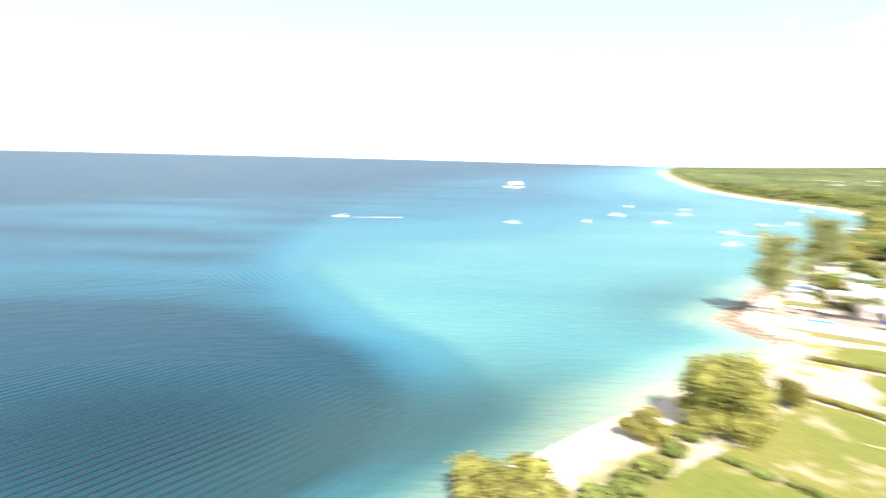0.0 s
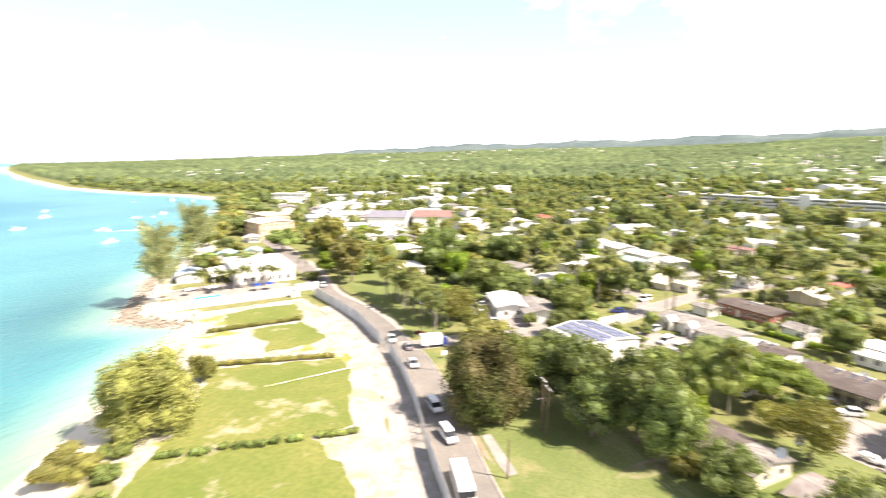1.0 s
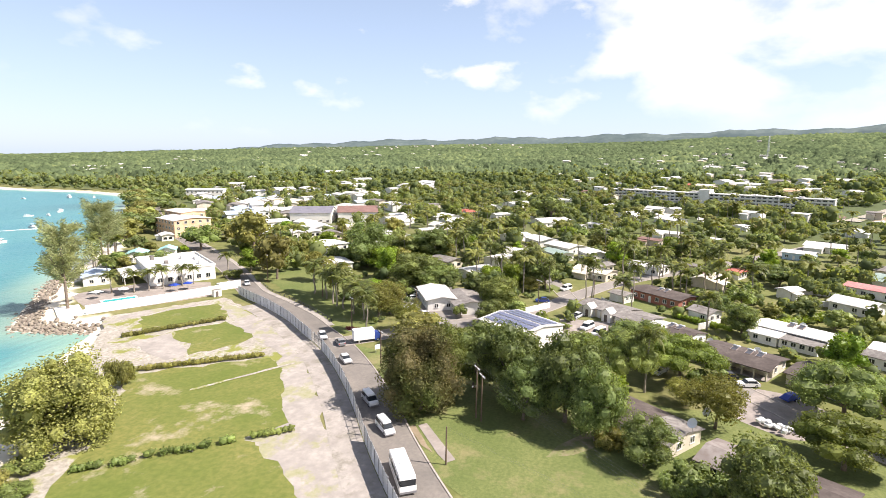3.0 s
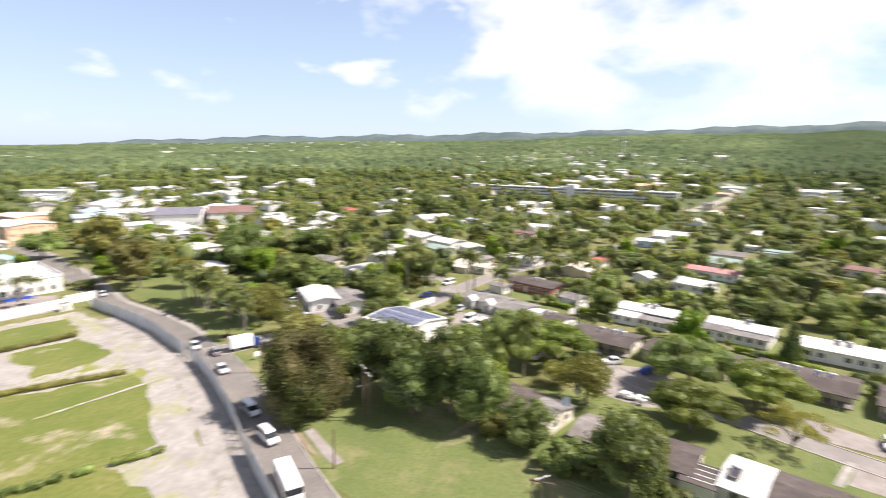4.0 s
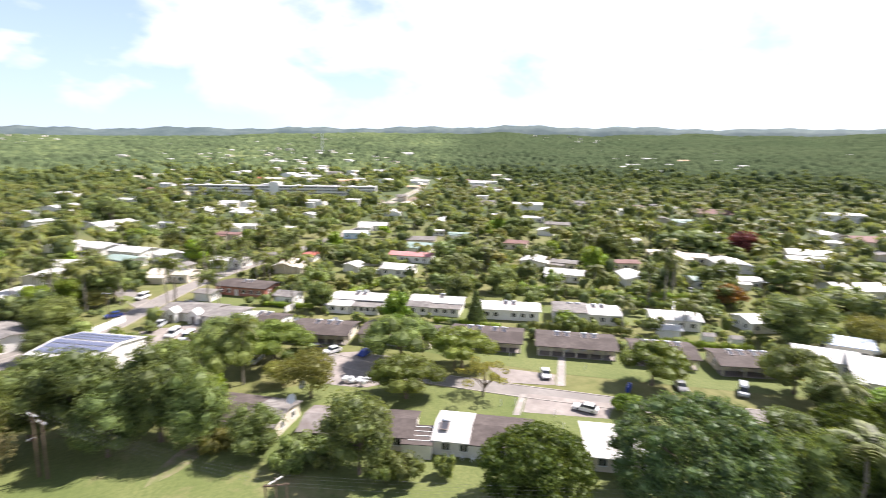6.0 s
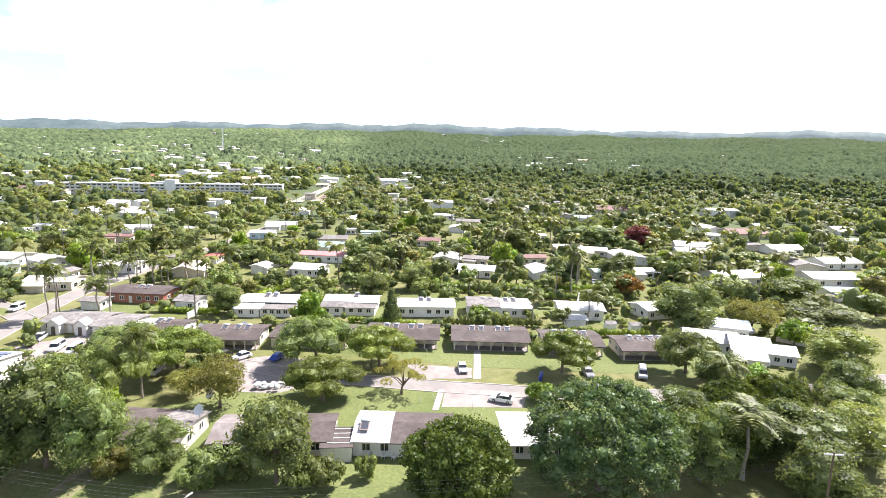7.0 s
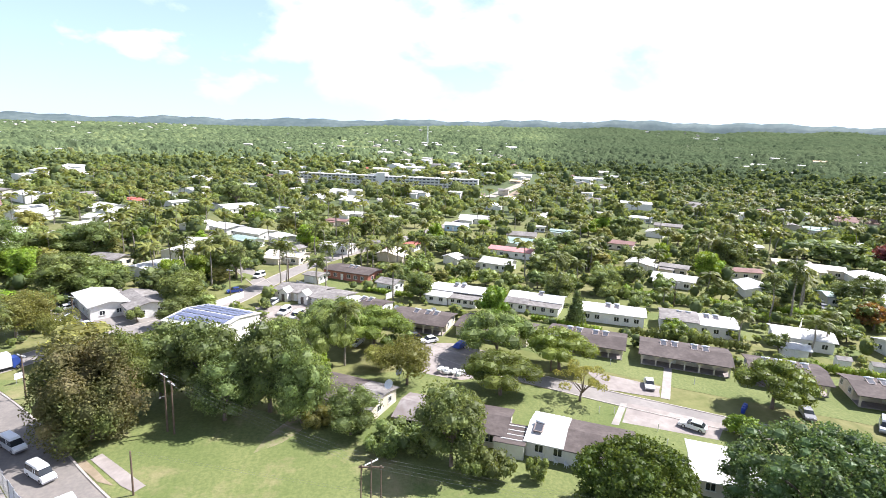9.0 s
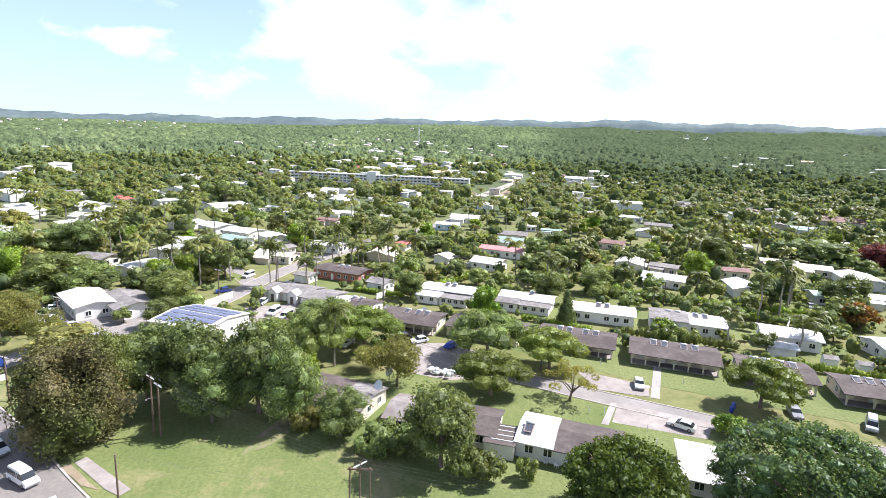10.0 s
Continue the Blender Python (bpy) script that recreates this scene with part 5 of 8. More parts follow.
    for (ax, ay), (bx, by) in zip(pts, pts[1:]):
        a, l = math.degrees(math.atan2(by - ay, bx - ax)), math.hypot(bx - ax, by - ay)
        part("wall", Geo().box(0, 0, 0, l, 0.25, 2.5).box(0, 0, 2.5, l + 0.1, 0.36, 0.12), WALL_WHITE, wl, m=pose((ax + bx) / 2, (ay + by) / 2, 0, 0, 0, a))
    box = thing("pump_hut", "small pale concrete hut against a white wall", "hut", 128.4, 124.6, 0, -28)
    part("wall", walls(2.4, 2.0, 2.0, 0.5, True), WALL_WHITE, box)
    part("roof", gable(2.4, 2.0, 2.02, 0.5, 0.2, 0.1, True), CONCRETE, box)
    part("door", Geo().box(-0.2, -1.03, 0.05, 0.8, 0.06, 1.7), WALL_DARK, box)
    hut = thing("beach_deck", "pale stone steps and deck at the water", "deck", 99, 150, 0, 60)
    part("deck", Geo().box(0, 0, -0.6, 12, 6, 1.0).box(-3, -4, -0.9, 6, 3, 1.0), TRIM, hut)


beach_bar()


# ---- trees ----
def ico(sub):
    bm = bmesh.new()
    bmesh.ops.create_icosphere(bm, subdivisions=sub, radius=1.0)
    v = np.array([q.co[:] for q in bm.verts])
    f = np.array([[l.index for l in q.verts] for q in bm.faces])
    bm.free()
    return v, f


ICO1 = ico(1)
PHI = (1 + 5 ** 0.5) / 2
ICO0 = (np.array([(-1, PHI, 0), (1, PHI, 0), (-1, -PHI, 0), (1, -PHI, 0), (0, -1, PHI), (0, 1, PHI), (0, -1, -PHI), (0, 1, -PHI), (PHI, 0, -1), (PHI, 0, 1), (-PHI, 0, -1), (-PHI, 0, 1)]) / 1.9,
        np.array([(0, 11, 5), (0, 5, 1), (0, 1, 7), (0, 7, 10), (0, 10, 11), (1, 5, 9), (5, 11, 4), (11, 10, 2), (10, 7, 6), (7, 1, 8), (3, 9, 4), (3, 4, 2), (3, 2, 6), (3, 6, 8), (3, 8, 9), (4, 9, 5), (2, 4, 11), (6, 2, 10), (8, 6, 7), (9, 8, 1)]))


def leaf_quads(rng, centres, normals, size):
    """Small bent leaf clusters, one folded quad each."""
    n = len(centres)
    nrm = normals + rng.normal(0, 0.62, (n, 3))
    nrm /= np.linalg.norm(nrm, axis=1)[:, None]
    t = np.cross(nrm, rng.normal(0, 1, (n, 3)))
    t /= np.linalg.norm(t, axis=1)[:, None] + 1e-9
    b = np.cross(nrm, t)
    s = (size * rng.uniform(0.6, 1.35, n))[:, None]
    fold = nrm * s * 0.3
    v = np.stack([centres - t * s * 0.5 - fold, centres - b * s * 0.36, centres + t * s * 0.5 - fold, centres + b * s * 0.36 + fold * 0.4], 1).reshape(-1, 3)
    return v, np.arange(4 * n).reshape(-1, 4)


def crown(seed, lobes, leaves, size, core=0.8, drop=0.35, up=0.75):
    """A crown from lobes (x, y, z, radius, flatness): a rough core in each, leaf clusters all round it."""
    rng = np.random.default_rng(seed)
    vs, fs, k = [], [], 0
    area = sum(l[3] ** 2 for l in lobes)
    for x, y, z, r, fl in lobes:
        c = np.array([x, y, z])
        if core:
            v, f = ICO1
            bump = 1 + rng.uniform(-0.22, 0.16, len(v))
            v = v * bump[:, None] * r * core * np.array([1, 1, fl]) + c
            vs.append(v)
            fs.append(np.concatenate([f, f[:, 2:]], 1) + k)
            k += len(v)
        n = int(leaves * r * r / area)
        d = rng.normal(0, 1, (n, 3))
        d /= np.linalg.norm(d, axis=1)[:, None]
        d = d[(d[:, 2] > -drop - 0.2 * rng.random(n))]
        n = len(d)
        p = c + d * (r * rng.uniform(0.72, 1.12, n))[:, None] * np.array([1, 1, fl])
        v, f = leaf_quads(rng, p, d * (1.3 - 0.73 * up) + np.array([0, 0, up]), size)
        vs.append(v)
        fs.append(f + k)
        k += len(v)
    return np.concatenate(vs), np.concatenate(fs)


def crown_mesh(seed, lobes, leaves, size, material, core=0.8, drop=0.35, fit_h=0, fit_w=0, up=0.75):
    v, f = crown(seed, lobes, leaves, size, core, drop, up)
    if fit_h:
        r = np.percentile(np.hypot(v[:, 0], v[:, 1]), 96)
        v[:, :2] *= 0.5 * fit_w / r
        v[:, 2] *= fit_h / np.percentile(v[:, 2], 99.7)
    me = bpy.data.meshes.new("crown")
    tri = f[:, 2] == f[:, 3]
    me.from_pydata(v.tolist(), [], f[tri][:, :3].tolist() + f[~tri].tolist())
    me.materials.append(material)
    return me


def wispy_mesh(seed, h, w, strands, material):
    """A thin casuarina crown: fine drooping needles in plumes along upswept boughs, with sky between them."""
    rng = np.random.default_rng(seed)
    n = 62
    z0 = h * rng.uniform(0.16, 0.86, n)
    a = rng.uniform(0, 2 * np.pi, n)
    reach = w * 0.5 * (1.1 - z0 / h) ** 0.5 * rng.uniform(0.45, 1.15, n)
    rise = rng.uniform(0.5, 1.35, n)
    k = rng.integers(0, n, strands)
    t = rng.random(strands) ** 0.6
    p = np.stack([np.cos(a[k]) * reach[k] * t, np.sin(a[k]) * reach[k] * t, np.minimum(z0[k] + reach[k] * rise[k] * t * (1.15 - 0.35 * t), h)], 1)
    p += rng.normal(0, 0.024 * w, (strands, 3)) * (0.5 + t)[:, None]
    out = np.stack([np.cos(a[k]), np.sin(a[k]), np.zeros(strands)], 1)
    d = out * 0.6 + rng.normal(0, 0.35, (strands, 3)) + np.array([0, 0, 0.45])
    d /= np.linalg.norm(d, axis=1)[:, None]
    s = np.cross(d, rng.normal(0, 1, (strands, 3)))
    s /= np.linalg.norm(s, axis=1)[:, None]
    l = rng.uniform(0.5, 1.4, strands)[:, None]
    v = np.stack([p - s * 0.03, p + s * 0.03, p + d * l * 0.6 + s * 0.035, p + d * l + np.array([0, 0, -0.3])], 1).reshape(-1, 3)
    me = bpy.data.meshes.new("crown")
    me.from_pydata(v.tolist(), [], np.arange(4 * strands).reshape(-1, 4).tolist())
    me.materials.append(material)
    return me


def trunk_geo(rng, h, r, limbs, spread, fork=0.45):
    """A tapered trunk with limbs that reach into the crown."""
    g = Geo()
    lean = (rng.uniform(-0.4, 0.4), rng.uniform(-0.4, 0.4))
    g.tube([(0, 0, -0.3), (lean[0] * 0.3, lean[1] * 0.3, h * fork * 0.5), (lean[0], lean[1], h * fork), (lean[0] * 1.4, lean[1] * 1.4, h * 0.8)], [r * 1.35, r, r * 0.85, r * 0.3], 8)
    for i in range(limbs):
        a = 2 * math.pi * i / limbs + rng.uniform(-0.4, 0.4)
        q = spread * rng.uniform(0.6, 0.95)
        z0 = h * fork * rng.uniform(0.7, 1.05)
        g.tube([(lean[0], lean[1], z0), (lean[0] + q * 0.45 * math.cos(a), lean[1] + q * 0.45 * math.sin(a), z0 + (h - z0) * 0.35), (q * math.cos(a), q * math.sin(a), z0 + (h - z0) * rng.uniform(0.5, 0.75))], [r * 0.55, r * 0.35, r * 0.12], 6)
    return g


def lobes_for(kind, rng, h, w):
    out = []
    if kind == "umbrella":
        for i in range(44):
            a, q = rng.uniform(0, 6.28), math.sqrt(rng.random()) * w * 0.42
            out.append((q * math.cos(a), q * math.sin(a), h * rng.uniform(0.69, 0.84) - (q / w) ** 2 * h * 1.7, w * rng.uniform(0.09, 0.15), 0.72))
    elif kind in ("dense", "seatree"):
        for i in range(64):
            z = rng.uniform(0.12, 0.93)
            a, q = rng.uniform(0, 6.28), w * 0.36 * math.sqrt(max(0.05, 1 - (abs(z - 0.45) / 0.58) ** 2.4)) * rng.uniform(0.55, 1)
            out.append((q * math.cos(a), q * math.sin(a), z * h, w * rng.uniform(0.1, 0.17), 1.25))
        out += [(0, 0, z * h, w * 0.2, 1.1) for z in (0.3, 0.5, 0.68)]
    elif kind in ("mango", "deep"):
        for i in range(190):
            z = rng.uniform(-0.55, 1.0)
            a, q = rng.uniform(0, 6.28), w * 0.44 * math.sqrt(max(0.0, 1 - z * z)) * rng.uniform(0.86, 1.0)
            out.append((q * math.cos(a), q * math.sin(a), h * (0.47 + 0.46 * z), w * rng.uniform(0.045, 0.075), 0.85))
        for i in range(10):
            a, q = rng.uniform(0, 6.28), w * 0.2
            out.append((q * math.cos(a), q * math.sin(a), h * rng.uniform(0.3, 0.62), w * 0.22, 1.0))
    elif kind == "cypress":
        for i in range(22):
            z = i / 22
            a, q = rng.uniform(0, 6.28), w * 0.2 * (1 - z)
            out.append((q * math.cos(a), q * math.sin(a), (0.1 + 0.86 * z) * h, w * (0.34 - 0.22 * z), 1.4))
    elif kind == "shrub":
        for i in range(16):
            a, q = rng.uniform(0, 6.28), math.sqrt(rng.random()) * w * 0.36
            out.append((q * math.cos(a), q * math.sin(a), h * rng.uniform(0.22, 0.74) * (1 - 0.8 * (q / w) ** 2), w * rng.uniform(0.13, 0.2), 0.9 * h / w + 0.2))
    elif kind == "sparse":
        for i in range(18):
            a, q = rng.uniform(0, 6.28), math.sqrt(rng.random()) * w * 0.42
            out.append((q * math.cos(a), q * math.sin(a), h * rng.uniform(0.55, 0.9), w * rng.uniform(0.07, 0.12), 0.6))
    else:
        n = 14 if h < 11 else 36
        for i in range(n):
            u, a = rng.uniform(-0.62 if n < 20 else -1.0, 1), rng.uniform(0, 6.28)
            q = w * 0.36 * math.sqrt(max(0.0 if u > 0 else 0.3, 1 - u * u)) * rng.uniform(0.55, 1.02)
            out.append((q * math.cos(a), q * math.sin(a), h * (0.54 + 0.34 * u), w * rng.uniform(0.12, 0.19) * (1.25 if n < 20 else 1.0), 0.85))
        out.append((0, 0, h * 0.6, w * 0.26, 0.9))
    return out


KINDS = {  # height, width, leaf count, leaf size, material, trunk radius, limbs, fork, core
    "broad": (12, 12, 8500, 0.36, LEAF, 0.32, 5, 0.4, 0.66), "broad_b": (12, 12, 8500, 0.35, LEAF_DARK, 0.32, 5, 0.36, 0.66), "broad_c": (12, 12, 8500, 0.36, LEAF_DARK, 0.3, 6, 0.42, 0.72),
    "mid": (10, 10, 680, 0.8, LEAF, 0.26, 4, 0.4, 0.85), "mid_b": (10, 10, 680, 0.78, LEAF_DARK, 0.26, 4, 0.4, 0.85), "mid_c": (10, 10, 680, 0.78, LEAF_OLIVE, 0.26, 4, 0.4, 0.82),
    "bright": (10, 10, 3000, 0.55, LEAF_BRIGHT, 0.26, 4, 0.4, 0.85), "red": (10, 11, 1400, 0.8, LEAF_RED, 0.26, 4, 0.4, 0.8), "orange": (7, 9, 1200, 0.7, LEAF_ORANGE, 0.2, 4, 0.3, 0.8),
    "umbrella": (9, 14, 9500, 0.3, LEAF_FINE, 0.3, 7, 0.42, 0.85), "umbrella_b": (9, 14, 9500, 0.3, LEAF, 0.3, 7, 0.42, 0.85), "feather": (9, 11, 6000, 0.34, LEAF_OLIVE, 0.24, 6, 0.35, 0.45),
    "sparse": (6, 10, 2600, 0.26, LEAF_OLIVE, 0.2, 9, 0.35, 0.0), "dense": (16, 15, 30000, 0.36, LEAF_BROWN, 0.5, 4, 0.4, 0.6), "seatree": (13, 14, 20000, 0.34, LEAF_SEA, 0.4, 5, 0.35, 0.62),
    "mango": (16.5, 20, 32000, 0.34, LEAF_MANGO, 0.6, 5, 0.35, 0.62), "cypress": (9.5, 5, 2000, 0.45, LEAF_DARK, 0.2, 3, 0.3, 0.85), "casuarina": (19, 14, 9000, 0.5, LEAF_CAS, 0.32, 7, 0.5, 0.0),
    "deep": (10, 14, 19000, 0.32, LEAF_DEEP, 0.3, 5, 0.36, 0.62),
    "shrub": (4, 6, 1500, 0.32, LEAF, 0.14, 4, 0.3, 0.85), "shrub_b": (5, 9, 3000, 0.34, LEAF_OLIVE, 0.16, 5, 0.3, 0.85), "shrub_c": (5, 6, 1600, 0.46, LEAF_BRIGHT, 0.14, 4, 0.3, 0.8)}
WORDS = {"deep": "low wide deep green tree hiding half a roof", "broad": "broad leafy green tree with spreading crown", "broad_b": "dark green leafy tree with a rounded crown", "broad_c": "tall dark green tree with open limbs", "mid": "leafy green garden tree among houses", "mid_b": "dark green garden tree among houses",
         "mid_c": "olive green tree among houses", "bright": "bright yellow-green leafy garden tree", "red": "garden tree with dark red leaves", "orange": "flowering tree with bright orange blossom", "umbrella": "flat-topped spreading green shade tree", "umbrella_b": "dark flat-topped spreading shade tree",
         "feather": "feathery olive-green tree with thin crown", "sparse": "nearly bare tree with thin twigs", "dense": "tall dense brown-green tree beside the road", "seatree": "thick grey-green tree at the beach", "mango": "huge rounded dark green mango tree",
         "cypress": "narrow dark green conifer in a garden", "casuarina": "wispy grey-green casuarina by the sea", "shrub": "green leafy garden shrub by houses", "shrub_b": "low olive-green bushes above the ground", "shrub_c": "bright yellow-green leafy garden shrub"}
PROTO = {}


def tree(kind, x, y, h, w, rz=None):
    """One tree of a kind at its height and crown width; the first of a kind is built, the rest are copies."""
    if kind not in KINDS:
        raise ValueError(kind)
    h0, w0, leaves, size, material, r, limbs, fork, core = KINDS[kind]
    rz = (x * 37.1 + y * 91.7) % 360 if rz is None else rz
    z = float(land(np.array([float(x)]), np.array([float(y)]))[0])
    m = pose(x, y, z, 0, 0, rz) @ Matrix.Diagonal((w / w0, w / w0, h / h0, 1))
    if kind in PROTO:
        return copy_thing(PROTO[kind], m @ Matrix.Diagonal((*[1 / v for v in PROTO[kind].scale], 1)))
    rng = random.Random(len(PROTO) * 13 + 5)
    root = thing("shrub" if kind.startswith("shrub") else "tree", WORDS[kind], "shrub" if kind.startswith("shrub") else "tree", group=WORDS[kind] + "s")
    shape = kind.split("_")[0]
    part("trunk", trunk_geo(rng, h0 * (0.95 if shape in ("sparse", "casuarina") else 0.86), r, limbs, w0 * 0.4, fork), BARK, root)
    crown_me = wispy_mesh(4, h0, w0, 6500, material) if shape == "casuarina" else crown_mesh(len(PROTO) + 3, lobes_for(shape, rng, h0, w0), leaves, size, material, core, 0.75 if shape in ("dense", "mango", "deep", "shrub", "cypress", "seatree") else 0.55, h0, w0, 0.3 if shape in ("mango", "deep") else 0.42)
    part("crown", crown_me, None, root)
    PROTO[kind] = root
    root.matrix_basis = m
    return root


NEAR_TREES = [
    ("dense", 81.8, 34.9, 15.4, 13.4), ("broad", 87, 32.4, 15.2, 8), ("broad_b", 94, 28.6, 13.2, 12.5), ("broad_c", 92, 20.8, 14.6, 12.5), ("broad_b", 84.6, 16.8, 11.5, 9.6),
    ("broad_c", 86.5, 10, 15.2, 12), ("broad_b", 82, 4.6, 13.2, 9.6), ("broad_b", 77.3, -2.9, 8, 8), ("broad_c", 66.8, -16.4, 11.8, 10.4), ("feather", 93.6, -14, 9.2, 10.8),
    ("umbrella", 87, -30.3, 7.9, 14.2), ("umbrella_b", 104.5, -35.2, 10.1, 16.5), ("umbrella", 96.1, -45.9, 8.7, 14), ("sparse", 82.7, -43.9, 6.3, 10)]
NEAR_TREES += [
    ("umbrella", 74.9, -77.6, 8.9, 13.1), ("deep", 51.6, -35.8, 10.2, 14.4), ("mango", 43.6, -53.7, 14.9, 19.6), ("broad_b", 37.6, -67.4, 11.1, 10), ("umbrella_b", 61.8, -100.5, 9.4, 13),
    ("deep", 38.2, -76.5, 8.6, 10.5), ("broad_b", 26, -76, 8.5, 10), ("broad", 29, -92, 9, 11), ("deep", 44, -86, 8, 11), ("broad_c", 47.6, -79.2, 7, 9), ("deep", 41.5, -94.6, 8, 11), ("broad_b", 52.6, -97.4, 8.5, 9.5), ("shrub", 38.8, -82.6, 4.5, 7.5), ("shrub_c", 52, -108, 4, 7), ("broad_b", 38, -116, 8, 10), ("broad_c", 32.3, -82.6, 9.3, 13.1), ("broad_b", 34.4, -106, 6.6, 9.5), ("broad", 45.3, -131, 9.8, 14.4), ("shrub", 63.1, -21.9, 4.1, 5.6), ("shrub", 61.9, -27.2, 3.3, 3.1),
    ("shrub_b", 80.5, 2.4, 3.5, 4.9), ("shrub", 73.3, -10, 4.1, 7.2), ("shrub_b", 82.6, 0.4, 2.6, 4.6), ("shrub", 79.2, -4.2, 2.8, 4.4), ("shrub", 70, -12.6, 2.4, 4.6), ("shrub_c", 67.4, -64.6, 3.6, 5.4), ("shrub", 40.5, -103.3, 7, 5.5), ("shrub_c", 58.6, -139.8, 6.7, 8.5), ("shrub", 46.4, -94.3, 5.9, 8.6)]
ESTATE_TREES = [
    ("umbrella_b", 123.5, -1.2, 8.3, 15.5), ("umbrella_b", 105.5, 1.3, 11.6, 12), ("umbrella", 113.4, -9.6, 9, 15.9), ("broad_c", 149.3, -26, 8.5, 7.9), ("bright", 126.2, -41.4, 9.6, 7.4),
    ("cypress", 121.7, -61.7, 9.4, 5), ("broad_c", 142.4, -66.2, 9.5, 8.7), ("broad_b", 149.9, -85.3, 8.3, 10.8), ("bright", 160.5, -130.3, 11.1, 8.7), ("broad_b", 183.9, -157.2, 12.2, 13),
    ("broad", 147.6, 37, 10.2, 11.9), ("mid", 136.3, 45.5, 3.8, 4.5), ("bright", 172.7, 86.1, 11.2, 8.9), ("broad_b", 163.4, 73.5, 12.1, 12.6), ("broad", 162.4, 63.5, 9.3, 14.8),
    ("broad_b", 205.3, 98.2, 10.3, 16.9), ("broad_c", 214.2, 90.8, 11.3, 16.6), ("feather", 131.7, 65.5, 9.6, 10.4), ("feather", 120.3, 55.2, 8.1, 7.9), ("mid_b", 137.3, -136.3, 5.7, 8.3)]
ESTATE_TREES += [
    ("mid", 119.6, -106.8, 6.4, 7.3), ("broad_b", 127.5, -155.2, 8.5, 10.5), ("mid_b", 102.5, -125.5, 4.1, 6.1), ("mid_b", 183, -206.8, 11.1, 26), ("broad_b", 79.4, -127.7, 13, 17),
    ("broad_b", 116.9, -181.3, 10.7, 10.5), ("mid_b", 120.9, -225.8, 6.8, 11.2), ("broad", 78.7, -183.5, 8.6, 16.9), ("feather", 70.1, -141.4, 8.7, 14), ("mid", 92.4, -169.9, 6.6, 17),
    ("broad_b", 62.1, -162.4, 7.1, 19.4), ("red", 169.4, -223, 12.1, 12.6), ("mid_b", 185, -196.2, 11.5, 17.1), ("mid", 177.4, -203.8, 10.3, 11.1), ("orange", 109.5, -141.9, 7.1, 9.1),
    ("mid_b", 102.2, -120.8, 4.9, 5.4), ("mid_b", 182, -260.4, 7.8, 12.4), ("mid_c", 113.3, -317.4, 4.3, 19.1), ("broad_c", 127.5, -160.2, 10.1, 8.9), ("mid", 113.2, -237.6, 6.1, 9.5)]
SHORE_TREES = [
    ("seatree", 50.3, 82.1, 14.2, 14.7), ("shrub_b", 68.7, 92, 5.8, 5.2), ("casuarina", 100.5, 152.5, 25.5, 15), ("casuarina", 104, 158, 21, 11), ("casuarina", 150, 203, 25.5, 16), ("casuarina", 158, 210, 23, 13), ("casuarina", 172, 224, 17, 12),
    ("broad_b", 186.7, 102.4, 19, 17.9), ("bright", 184.3, 94.1, 9.5, 12.9), ("broad", 163.9, 69.3, 11.6, 18.3), ("broad_b", 211.9, 83.3, 13.7, 14.3), ("mid_c", 194.2, 165, 19.7, 18.9),
    ("mid_c", 155.2, 122.1, 17.2, 14.8), ("feather", 144.4, 90, 11.5, 10), ("feather", 127.5, 66.8, 10, 12.4), ("feather", 158, 108.2, 11.2, 8), ("mid_c", 114.1, 48.6, 7.7, 12.8)]
SHORE_TREES += [
    ("mid", 190.5, 192, 11.8, 16.4), ("mid_b", 236.7, 277.4, 9.4, 20), ("mid", 330.2, 377.8, 12.1, 26), ("mid_b", 300, 345, 12, 24), ("mid", 142.3, 187.1, 7.6, 10.9), ("mid_b", 152.2, 175.6, 6.9, 9.6),
    ("shrub", 150.5, 137.8, 3, 7), ("broad", 147.4, 38.9, 8.6, 10.7), ("mid_b", 369, 58.1, 17.6, 23.5), ("shrub_b", 11.7, 60.4, 5.8, 15), ("shrub_b", 36.6, 80.6, 3.4, 9.5),
    ("shrub", 39.4, 74.6, 1.7, 4.6), ("shrub", 43.4, 79.6, 2.0, 5), ("shrub", 28.6, 65.2, 1.8, 6), ("shrub", 34, 69.8, 1.6, 5.4), ("shrub", 24, 61.6, 1.9, 6)]
SHORE_TREES += [
    ("mid_c", 203, 254, 11, 15), ("mid_b", 216, 266, 12, 16), ("mid_c", 230, 281, 13, 17), ("mid", 246, 294, 12, 17), ("mid_c", 260, 308, 14, 19), ("mid_b", 277, 330, 14, 20), ("mid_c", 294, 352, 14, 21), ("mid_b", 312, 376, 14, 22),
    ("mid_c", 334, 402, 14, 23), ("mid", 356, 426, 14, 24), ("mid_c", 188, 238, 9, 12), ("mid_b", 222, 256, 10, 14)]
for row in NEAR_TREES + ESTATE_TREES + SHORE_TREES:
    tree(*row)


